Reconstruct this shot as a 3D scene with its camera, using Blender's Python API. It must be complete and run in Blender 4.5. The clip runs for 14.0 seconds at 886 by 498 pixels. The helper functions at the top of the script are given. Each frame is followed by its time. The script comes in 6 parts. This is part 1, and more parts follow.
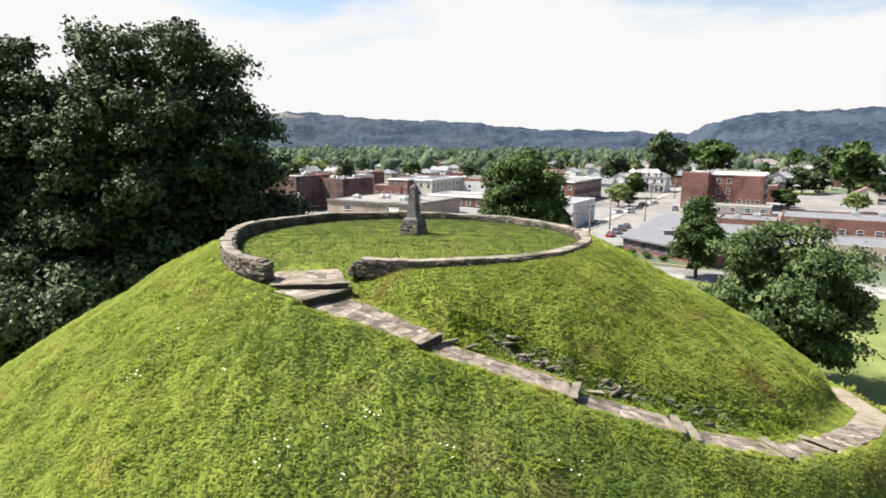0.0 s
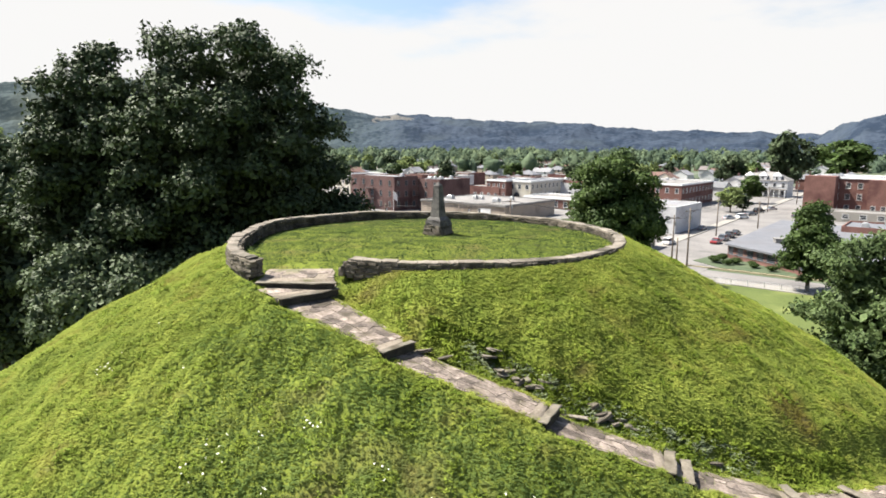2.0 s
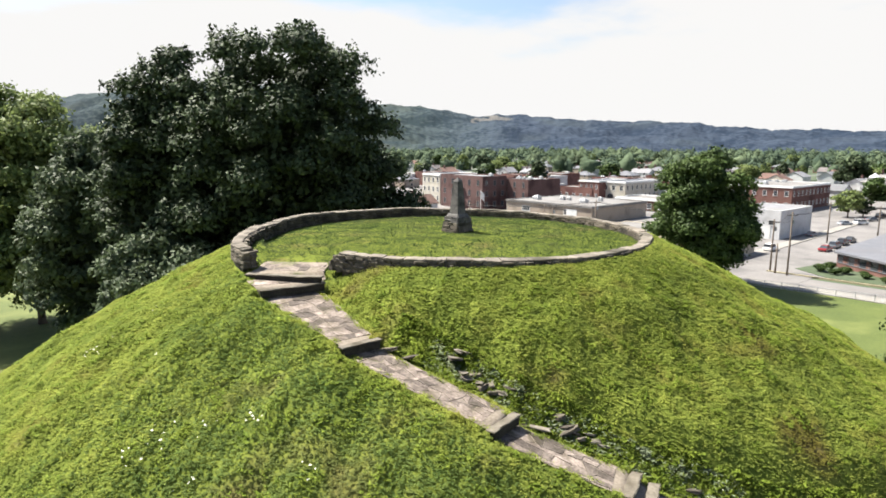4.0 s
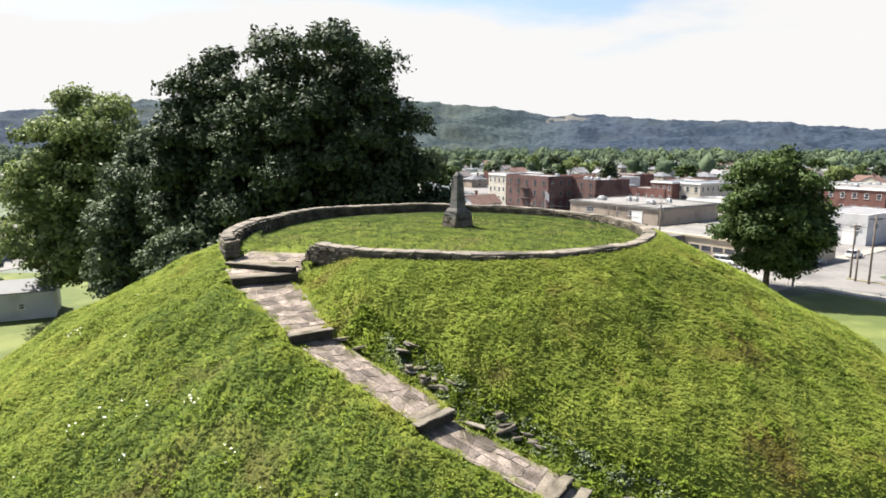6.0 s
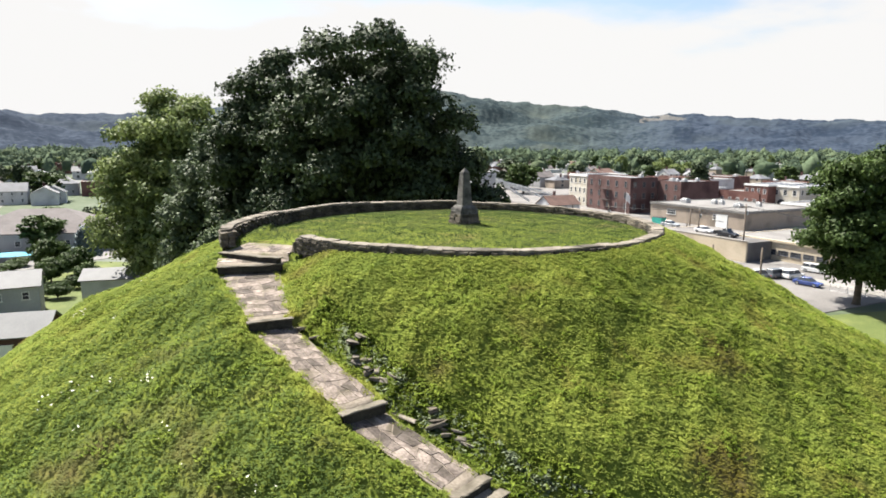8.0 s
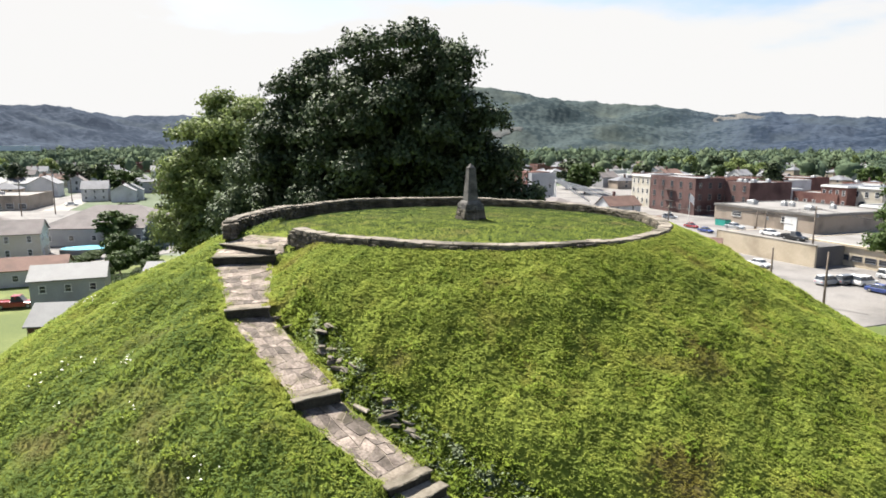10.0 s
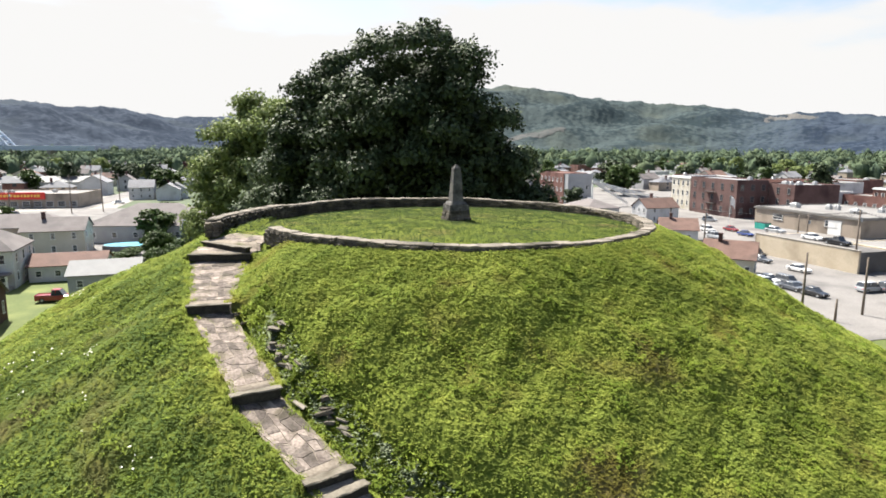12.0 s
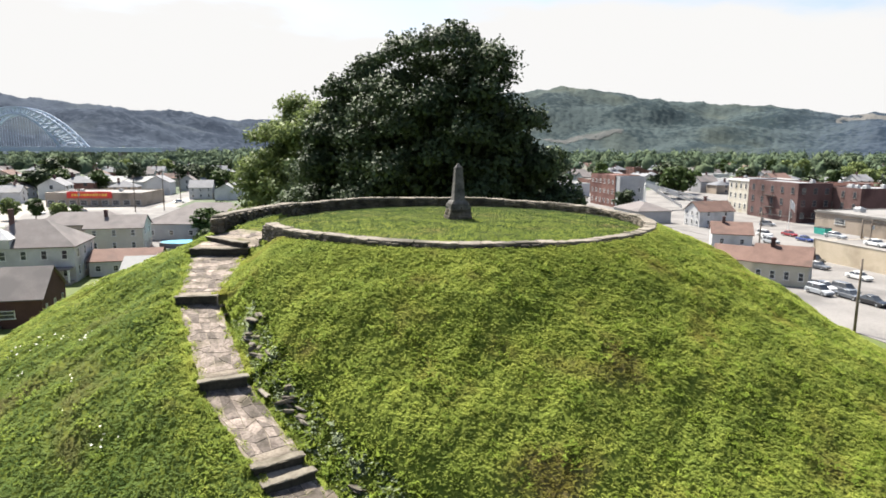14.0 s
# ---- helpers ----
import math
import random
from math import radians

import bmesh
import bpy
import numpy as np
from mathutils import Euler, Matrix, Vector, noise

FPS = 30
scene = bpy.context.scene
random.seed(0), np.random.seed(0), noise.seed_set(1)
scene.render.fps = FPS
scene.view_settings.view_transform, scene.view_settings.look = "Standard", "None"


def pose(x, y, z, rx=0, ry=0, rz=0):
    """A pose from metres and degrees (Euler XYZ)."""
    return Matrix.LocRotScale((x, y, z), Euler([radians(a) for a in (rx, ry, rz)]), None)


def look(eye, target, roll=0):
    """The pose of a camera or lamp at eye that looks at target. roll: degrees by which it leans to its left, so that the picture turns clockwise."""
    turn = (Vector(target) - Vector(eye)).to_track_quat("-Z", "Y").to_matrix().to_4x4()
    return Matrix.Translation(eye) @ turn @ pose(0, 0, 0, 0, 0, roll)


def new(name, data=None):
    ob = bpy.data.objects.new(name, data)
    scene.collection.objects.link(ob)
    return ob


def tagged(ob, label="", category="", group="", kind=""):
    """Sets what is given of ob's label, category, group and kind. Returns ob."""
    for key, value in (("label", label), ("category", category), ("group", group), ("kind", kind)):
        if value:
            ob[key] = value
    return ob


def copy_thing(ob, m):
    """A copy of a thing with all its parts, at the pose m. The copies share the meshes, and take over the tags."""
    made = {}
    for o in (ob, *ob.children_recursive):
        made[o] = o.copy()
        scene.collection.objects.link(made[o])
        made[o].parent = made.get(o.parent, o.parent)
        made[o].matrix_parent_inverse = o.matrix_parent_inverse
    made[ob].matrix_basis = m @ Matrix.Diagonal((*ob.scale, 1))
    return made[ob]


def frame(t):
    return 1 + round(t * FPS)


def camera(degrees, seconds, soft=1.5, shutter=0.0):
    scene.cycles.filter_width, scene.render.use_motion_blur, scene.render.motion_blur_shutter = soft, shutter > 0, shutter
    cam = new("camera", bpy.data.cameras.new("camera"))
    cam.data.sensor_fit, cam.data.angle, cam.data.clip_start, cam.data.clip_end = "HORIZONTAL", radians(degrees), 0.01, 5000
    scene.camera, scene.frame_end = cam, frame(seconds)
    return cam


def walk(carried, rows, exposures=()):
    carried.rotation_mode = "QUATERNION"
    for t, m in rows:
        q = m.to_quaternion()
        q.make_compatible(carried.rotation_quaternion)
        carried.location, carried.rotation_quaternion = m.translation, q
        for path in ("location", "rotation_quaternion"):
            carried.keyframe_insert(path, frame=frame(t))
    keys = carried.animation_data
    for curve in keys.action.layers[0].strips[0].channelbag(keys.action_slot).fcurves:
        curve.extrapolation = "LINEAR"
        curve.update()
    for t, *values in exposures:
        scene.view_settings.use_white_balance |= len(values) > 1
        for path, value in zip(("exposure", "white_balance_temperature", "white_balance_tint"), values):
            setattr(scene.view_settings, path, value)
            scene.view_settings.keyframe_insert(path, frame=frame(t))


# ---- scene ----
cam = camera(70.4, 14.0, soft=1.75)
PATH = [
    (0, (-0.099, 0.005, 21.883), (-0.09, 1.978, 21.552), 0.3),
    (0.5, (0.808, 0.53, 21.836), (0.741, 2.502, 21.505), 0.3),
    (1, (1.83, 1.016, 21.782), (1.679, 2.982, 21.45), 0.3),
    (1.5, (2.847, 1.477, 21.719), (2.61, 3.436, 21.388), 0.3),
    (2, (3.836, 1.929, 21.651), (3.512, 3.875, 21.323), 0.3),
    (2.5, (4.818, 2.354, 21.616), (4.395, 4.281, 21.289), 0.2),
    (3, (5.73, 2.809, 21.561), (5.229, 4.717, 21.234), 0.2),
    (5.5, (9.638, 4.682, 21.148), (8.857, 6.494, 20.82), 0.2),
    (6, (10.492, 5.127, 21.088), (9.655, 6.913, 20.761), 0.2),
    (6.5, (11.39, 5.601, 21.02), (10.498, 7.361, 20.693), 0.2),
    (7, (12.318, 6.062, 20.992), (11.368, 7.792, 20.665), 0.3),
    (7.5, (13.142, 6.53, 20.961), (12.13, 8.224, 20.634), 0.3),
    (8, (13.814, 6.998, 20.922), (12.737, 8.651, 20.595), 0.3),
    (10.5, (16.543, 8.998, 20.66), (15.279, 10.513, 20.335), 0.3),
    (11, (17.062, 9.398, 20.63), (15.777, 10.896, 20.307), 0.4),
    (11.5, (17.594, 9.862, 20.669), (16.282, 11.336, 20.343), 0.3),
    (12, (18.059, 10.3, 20.724), (16.719, 11.748, 20.398), 0.3),
    (12.5, (18.516, 10.735, 20.738), (17.138, 12.148, 20.414), 0.3),
    (13, (18.981, 11.117, 20.733), (17.568, 12.494, 20.408), 0.3),
    (13.5, (19.424, 11.478, 20.682), (17.985, 12.828, 20.358), 0.3),
    (14, (19.974, 11.857, 20.617), (18.513, 13.184, 20.296), 0.3),
]
walk(cam, [(t, look(eye, target, roll)) for t, eye, target, roll in PATH])

# ---- world, sun, exposure ----
scene.view_settings.exposure = 1.6
GZ = -3.5                       # town ground
SUN_TO = Vector((-0.56, 0.10, 0.82)).normalized()
world = bpy.data.worlds.new("sky")
scene.world = world
world.use_nodes = True
wn, wl = world.node_tree.nodes, world.node_tree.links
wn.clear()


def wnode(kind, **values):
    n = wn.new(kind)
    for k, v in values.items():
        n.inputs[k].default_value = v
    return n


w_out = wn.new("ShaderNodeOutputWorld")
w_sky = wn.new("ShaderNodeTexSky")
w_sky.sky_type = "NISHITA"
w_sky.sun_disc = False
w_sky.sun_elevation = math.asin(SUN_TO.z)
w_sky.sun_rotation = math.atan2(SUN_TO.x, SUN_TO.y)
w_sky.dust_density = 2.0
w_bg = wnode("ShaderNodeBackground", Strength=0.065)
wl.new(w_sky.outputs[0], w_bg.inputs["Color"])
w_co = wn.new("ShaderNodeTexCoord")
w_sep = wn.new("ShaderNodeSeparateXYZ")
wl.new(w_co.outputs["Generated"], w_sep.inputs[0])
w_map = wn.new("ShaderNodeMapping")
w_map.inputs["Scale"].default_value = (2.6, 2.6, 9.0)
w_map.inputs["Location"].default_value = (1.3, 0.4, 0.0)
wl.new(w_co.outputs["Generated"], w_map.inputs["Vector"])
w_noise = wnode("ShaderNodeTexNoise", Scale=1.0, Detail=6.0, Roughness=0.55)
wl.new(w_map.outputs[0], w_noise.inputs["Vector"])
w_low = wn.new("ShaderNodeMapRange")          # haze whitens the low sky
w_low.inputs["From Min"].default_value, w_low.inputs["From Max"].default_value = 0.02, 0.32
w_low.inputs["To Min"].default_value, w_low.inputs["To Max"].default_value = 0.56, -0.30
wl.new(w_sep.outputs["Z"], w_low.inputs["Value"])
w_add = wn.new("ShaderNodeMath")
w_add.operation = "ADD"
wl.new(w_noise.outputs["Fac"], w_add.inputs[0])
wl.new(w_low.outputs[0], w_add.inputs[1])
w_ramp = wn.new("ShaderNodeMapRange")
w_ramp.interpolation_type = "SMOOTHSTEP"
w_ramp.inputs["From Min"].default_value, w_ramp.inputs["From Max"].default_value = 0.40, 0.64
wl.new(w_add.outputs[0], w_ramp.inputs["Value"])
w_cloud = wnode("ShaderNodeBackground", Color=(1.0, 0.99, 0.98, 1), Strength=0.315)
w_mix = wn.new("ShaderNodeMixShader")
wl.new(w_ramp.outputs[0], w_mix.inputs[0])
wl.new(w_bg.outputs[0], w_mix.inputs[1])
wl.new(w_cloud.outputs[0], w_mix.inputs[2])
wl.new(w_mix.outputs[0], w_out.inputs[0])

sun_data = bpy.data.lights.new("sun", "SUN")
sun_data.energy, sun_data.angle, sun_data.color = 5.0, radians(0.5), (1.0, 0.95, 0.86)
sun = new("sun", sun_data)
sun.matrix_world = look(SUN_TO * 100, (0, 0, 0))


# ---- materials ----
def material(name, dark, light, scale=1.0, fine=12.0, rough=0.85, bump=0.3, vary=0.0, island=0.0, metal=0.0,
             stain=None, stain_scale=0.3, through_light=0.0, spec=0.3, low=0.35, high=0.65, stain_at=0.50):
    """Two colours mixed by a coarse and a fine noise in world space, with stains, relief and piece-to-piece variation."""
    m = bpy.data.materials.new(name)
    m.use_nodes = True
    nd, ln = m.node_tree.nodes, m.node_tree.links
    bsdf = nd["Principled BSDF"]
    geo = nd.new("ShaderNodeNewGeometry")
    coarse = nd.new("ShaderNodeTexNoise")
    coarse.inputs["Scale"].default_value, coarse.inputs["Detail"].default_value = scale, 4.0
    small = nd.new("ShaderNodeTexNoise")
    small.inputs["Scale"].default_value, small.inputs["Detail"].default_value = fine, 3.0
    for n in (coarse, small):
        ln.new(geo.outputs["Position"], n.inputs["Vector"])
    mean = nd.new("ShaderNodeMath")
    mean.operation = "MULTIPLY_ADD"
    mean.inputs[1].default_value = 0.5
    half = nd.new("ShaderNodeMath")
    half.operation = "MULTIPLY"
    half.inputs[1].default_value = 0.5
    ln.new(small.outputs["Fac"], half.inputs[0])
    ln.new(coarse.outputs["Fac"], mean.inputs[0])
    ln.new(half.outputs[0], mean.inputs[2])
    fac = nd.new("ShaderNodeMapRange")
    fac.inputs["From Min"].default_value, fac.inputs["From Max"].default_value = low, high
    ln.new(mean.outputs[0], fac.inputs["Value"])
    mix = nd.new("ShaderNodeMix")
    mix.data_type = "RGBA"
    mix.inputs["A"].default_value, mix.inputs["B"].default_value = (*dark, 1), (*light, 1)
    ln.new(fac.outputs[0], mix.inputs["Factor"])
    out = mix.outputs["Result"]
    if stain:
        sn = nd.new("ShaderNodeTexNoise")
        sn.inputs["Scale"].default_value, sn.inputs["Detail"].default_value = stain_scale, 5.0
        ln.new(geo.outputs["Position"], sn.inputs["Vector"])
        sf = nd.new("ShaderNodeMapRange")
        sf.inputs["From Min"].default_value, sf.inputs["From Max"].default_value = stain_at, stain_at + 0.16
        ln.new(sn.outputs["Fac"], sf.inputs["Value"])
        sm = nd.new("ShaderNodeMix")
        sm.data_type = "RGBA"
        sm.inputs["B"].default_value = (*stain, 1)
        ln.new(out, sm.inputs["A"])
        ln.new(sf.outputs[0], sm.inputs["Factor"])
        out = sm.outputs["Result"]
    for amount, source in ((vary, "object"), (island, "island")):
        if amount:
            if source == "object":
                rnd = nd.new("ShaderNodeObjectInfo").outputs["Random"]
            else:
                rnd = geo.outputs["Random Per Island"]
            mr = nd.new("ShaderNodeMapRange")
            mr.inputs["To Min"].default_value, mr.inputs["To Max"].default_value = 1 - amount, 1 + amount
            ln.new(rnd, mr.inputs["Value"])
            hsv = nd.new("ShaderNodeHueSaturation")
            ln.new(mr.outputs[0], hsv.inputs["Value"])
            ln.new(out, hsv.inputs["Color"])
            out = hsv.outputs["Color"]
    ln.new(out, bsdf.inputs["Base Color"])
    bsdf.inputs["Roughness"].default_value = rough
    bsdf.inputs["Metallic"].default_value = metal
    bsdf.inputs["Specular IOR Level"].default_value = spec
    if bump:
        b = nd.new("ShaderNodeBump")
        b.inputs["Strength"].default_value = bump
        b.inputs["Distance"].default_value = 0.25 / fine
        ln.new(small.outputs["Fac"], b.inputs["Height"])
        ln.new(b.outputs[0], bsdf.inputs["Normal"])
    if through_light:
        tr = nd.new("ShaderNodeBsdfTranslucent")
        ln.new(out, tr.inputs["Color"])
        ms = nd.new("ShaderNodeMixShader")
        ms.inputs[0].default_value = through_light
        ln.new(bsdf.outputs[0], ms.inputs[1])
        ln.new(tr.outputs[0], ms.inputs[2])
        ln.new(ms.outputs[0], nd["Material Output"].inputs["Surface"])
    return m


def glass_dark(name, colour):
    m = material(name, colour, colour, rough=0.08, bump=0, spec=0.6)
    return m


M = {}
M["grass"] = material("mound_grass", (0.136, 0.184, 0.038), (0.292, 0.326, 0.066), 0.42, 2.6, 0.75, 0, island=0.15, stain=(0.146, 0.130, 0.030), stain_scale=0.42, stain_at=0.56, through_light=0.45, spec=0.04)
M["grass_low"] = material("rough_meadow_grass", (0.070, 0.114, 0.029), (0.146, 0.188, 0.050), 0.42, 2.6, 0.75, 0, island=0.15, stain=(0.115, 0.110, 0.042), stain_scale=0.42, stain_at=0.54, through_light=0.4, spec=0.04)
M["turf"] = material("mound_soil_turf", (0.076, 0.104, 0.018), (0.148, 0.172, 0.032), 0.42, 9.0, 0.95, 0.6, stain=(0.12, 0.10, 0.040), stain_scale=0.42, stain_at=0.56, spec=0.03)
M["lawn"] = material("short_lawn", (0.033, 0.054, 0.017), (0.049, 0.072, 0.024), 0.5, 3.0, 0.8, 0, island=0.10, stain=(0.056, 0.070, 0.028), stain_scale=0.5, through_light=0.4, spec=0.04)
M["weed"] = material("broad_weed_leaves", (0.078, 0.122, 0.016), (0.185, 0.232, 0.034), 1.5, 9.0, 0.65, 0, island=0.22, through_light=0.3, spec=0.05)
M["ivy"] = material("grey_green_ivy", (0.09, 0.125, 0.050), (0.30, 0.335, 0.215), 4.0, 15.0, 0.6, 0, island=0.3, through_light=0.2, spec=0.1)
M["flower"] = material("white_flower_heads", (0.385, 0.406, 0.294), (0.560, 0.560, 0.490), 3.0, 20.0, 0.8, 0, island=0.15)
M["stone"] = material("wall_rubble_stone", (0.050, 0.041, 0.030), (0.150, 0.130, 0.102), 2.2, 16.0, 0.92, 0.7, vary=0.35, island=0.3, stain=(0.041, 0.036, 0.028), stain_scale=1.3)
M["mortar"] = material("wall_core_mortar", (0.035, 0.029, 0.025), (0.084, 0.070, 0.056), 2.0, 14.0, 0.95, 0.6)
M["cap"] = material("wall_cap_slabs", (0.110, 0.094, 0.074), (0.230, 0.202, 0.165), 1.4, 11.0, 0.9, 0.6, vary=0.18, stain=(0.068, 0.060, 0.044), stain_scale=0.9)
M["flag"] = material("path_flagstones", (0.094, 0.075, 0.063), (0.235, 0.195, 0.165), 2.6, 13.0, 0.92, 0.8, vary=0.5, stain=(0.080, 0.066, 0.046), stain_scale=1.8, low=0.40, high=0.62)
M["bed"] = material("path_bed_mortar", (0.130, 0.108, 0.082), (0.250, 0.212, 0.168), 2.5, 15.0, 0.95, 0.8, stain=(0.085, 0.092, 0.030), stain_scale=0.9, stain_at=0.56)
M["slab"] = material("step_slabs", (0.092, 0.080, 0.062), (0.175, 0.155, 0.122), 1.5, 10.0, 0.9, 0.5, vary=0.12, stain=(0.062, 0.052, 0.036), stain_scale=1.2)
# dirty dark stone, with the shade below the treads in its colour
M["riser"] = material("shaded_footing_stone", (0.016, 0.014, 0.011), (0.05, 0.044, 0.034), 3.0, 15.0, 0.95, 0.8)
M["obelisk"] = material("obelisk_stone", (0.066, 0.063, 0.060), (0.144, 0.135, 0.123), 1.8, 14.0, 0.8, 0.4, stain=(0.036, 0.034, 0.033), stain_scale=1.6)
M["bark"] = material("bark", (0.045, 0.035, 0.026), (0.13, 0.105, 0.08), 1.2, 9.0, 0.95, 0.8)
M["leaf_dark"] = material("dark_maple_leaves", (0.012, 0.023, 0.009), (0.072, 0.098, 0.045), 0.25, 3.0, 0.6, 0, island=0.4, through_light=0.07, spec=0.14)
M["leaf_mid"] = material("green_leaves", (0.024, 0.046, 0.012), (0.066, 0.100, 0.026), 0.25, 3.0, 0.6, 0, island=0.35, through_light=0.2, spec=0.14)
# grey-green, paler than the dark maple leaves: sunlight on boughs put into colour
M["leaf_grey"] = material("grey_green_sunlit_leaves", (0.030, 0.050, 0.024), (0.128, 0.160, 0.085), 0.25, 3.0, 0.6, 0, island=0.35, through_light=0.2, spec=0.16)
M["leaf_syc"] = material("sycamore_leaves", (0.072, 0.108, 0.034), (0.220, 0.262, 0.092), 0.25, 3.0, 0.6, 0, island=0.35, through_light=0.28, spec=0.14)
M["leaf_street"] = material("street_tree_leaves", (0.026, 0.048, 0.014), (0.082, 0.122, 0.034), 0.25, 3.0, 0.6, 0, island=0.35, through_light=0.22, spec=0.14)
M["leaf_park"] = material("park_tree_leaves", (0.034, 0.058, 0.020), (0.108, 0.148, 0.056), 0.25, 3.0, 0.6, 0, island=0.35, through_light=0.22, spec=0.14)
M["leaf_blue"] = material("blue_spruce_needles", (0.06, 0.09, 0.10), (0.14, 0.18, 0.19), 0.5, 4.0, 0.6, 0, island=0.3)
# greyed wood tones: the valley's haze is mixed into the leaf colour
M["wood_far"] = material("valley_woods", (0.050, 0.072, 0.046), (0.094, 0.124, 0.074), 0.03, 0.5, 0.95, 0.8, island=0.22, through_light=0.10, spec=0.04)
M["wood_dark"] = material("dark_valley_woods", (0.038, 0.058, 0.042), (0.070, 0.096, 0.062), 0.03, 0.5, 0.95, 0.8, island=0.22, through_light=0.10, spec=0.04)
M["wood_light"] = material("light_valley_woods", (0.068, 0.092, 0.054), (0.114, 0.142, 0.082), 0.03, 0.5, 0.95, 0.8, island=0.22, through_light=0.10, spec=0.04)
HILLS = []                      # wooded hills, from blue haze mixed into the colour to clearer green
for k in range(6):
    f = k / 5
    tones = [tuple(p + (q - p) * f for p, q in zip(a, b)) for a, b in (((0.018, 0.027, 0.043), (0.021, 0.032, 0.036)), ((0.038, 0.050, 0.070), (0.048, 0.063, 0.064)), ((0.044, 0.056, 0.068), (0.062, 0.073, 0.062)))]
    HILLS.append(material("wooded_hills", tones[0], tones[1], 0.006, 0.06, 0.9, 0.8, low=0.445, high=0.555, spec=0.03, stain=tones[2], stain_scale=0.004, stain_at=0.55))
M["ground"] = material("valley_ground", (0.044, 0.064, 0.032), (0.086, 0.106, 0.062), 0.012, 0.25, 0.95, 0.3, stain=(0.140, 0.150, 0.132), stain_scale=0.02)
M["park"] = material("mown_park_grass", (0.060, 0.082, 0.020), (0.090, 0.112, 0.028), 0.15, 3.0, 0.9, 0.3, stain=(0.130, 0.149, 0.043), stain_scale=0.12)
M["asphalt"] = material("worn_asphalt", (0.128, 0.121, 0.115), (0.200, 0.190, 0.182), 0.12, 4.0, 0.92, 0.3, stain=(0.105, 0.100, 0.097), stain_scale=0.1)
M["concrete"] = material("pale_concrete", (0.185, 0.174, 0.156), (0.280, 0.264, 0.240), 0.2, 5.0, 0.9, 0.25, stain=(0.224, 0.214, 0.190), stain_scale=0.2)
M["paint_line"] = material("road_marking", (0.55, 0.55, 0.52), (0.7, 0.7, 0.66), 2.0, 9.0, 0.8, 0)


# ---- mesh helpers ----
def mesh_np(name, verts, faces, mat, parent=None, label="", smooth=False, normals=None):
    """A mesh object from arrays; every face has as many corners as the array is wide."""
    verts, faces = np.asarray(verts, dtype=np.float32), np.asarray(faces, dtype=np.int32)
    me = bpy.data.meshes.new(name)
    me.vertices.add(len(verts))
    me.vertices.foreach_set("co", verts.ravel())
    n, k = faces.shape
    me.loops.add(n * k)
    me.loops.foreach_set("vertex_index", faces.ravel())
    me.polygons.add(n)
    me.polygons.foreach_set("loop_start", np.arange(0, n * k, k, dtype=np.int32))
    if smooth:
        me.polygons.foreach_set("use_smooth", np.ones(n, dtype=bool))
    me.update(calc_edges=True)
    if normals is not None:                          # soft foliage: leaves take the lie of the crown or slope
        me.polygons.foreach_set("use_smooth", np.ones(n, dtype=bool))
        me.normals_split_custom_set_from_vertices(normals)
    me.materials.append(mat)
    ob = new(name, me)
    if parent is not None:
        ob.parent = parent
    if label:
        ob["label"] = label
    return ob


def part(name, bm, mat, parent=None, label="", smooth=False):
    """Links a bmesh as one mesh object under a thing or a part."""
    me = bpy.data.meshes.new(name)
    bmesh.ops.recalc_face_normals(bm, faces=bm.faces)
    if smooth:
        for f in bm.faces:
            f.smooth = True
    bm.to_mesh(me)
    bm.free()
    me.materials.append(mat)
    ob = new(name, me)
    if parent is not None:
        ob.parent = parent
    if label:
        ob["label"] = label
    return ob


def share(name, mesh, parent, m):
    """Another object on a mesh that stands already."""
    ob = new(name, mesh)
    ob.parent = parent
    ob.matrix_basis = m
    return ob


def thing(name, label, category, m=None, group="", kind=""):
    """An empty at the base of a thing, to carry its parts."""
    ob = new(name)
    if m is not None:
        ob.matrix_basis = m
    return tagged(ob, label, category, group, kind)


def add_box(bm, cx, cy, cz, sx, sy, sz, taper=1.0, rot=0.0):
    """A box centred at cx, cy with its foot at cz; the top is scaled by taper."""
    c, s = math.cos(rot), math.sin(rot)
    vs = []
    for k, z in ((1.0, cz), (taper, cz + sz)):
        for px, py in ((-1, -1), (1, -1), (1, 1), (-1, 1)):
            x, y = px * sx / 2 * k, py * sy / 2 * k
            vs.append(bm.verts.new((cx + x * c - y * s, cy + x * s + y * c, z)))
    for f in ((3, 2, 1, 0), (4, 5, 6, 7), (0, 1, 5, 4), (1, 2, 6, 5), (2, 3, 7, 6), (3, 0, 4, 7)):
        bm.faces.new([vs[i] for i in f])
    return vs


def box_bm(*boxes, bevel=0.0):
    bm = bmesh.new()
    for b in boxes:
        add_box(bm, *b)
    if bevel:
        bmesh.ops.bevel(bm, geom=list(bm.edges), offset=bevel, segments=1, affect="EDGES", profile=0.6)
    return bm


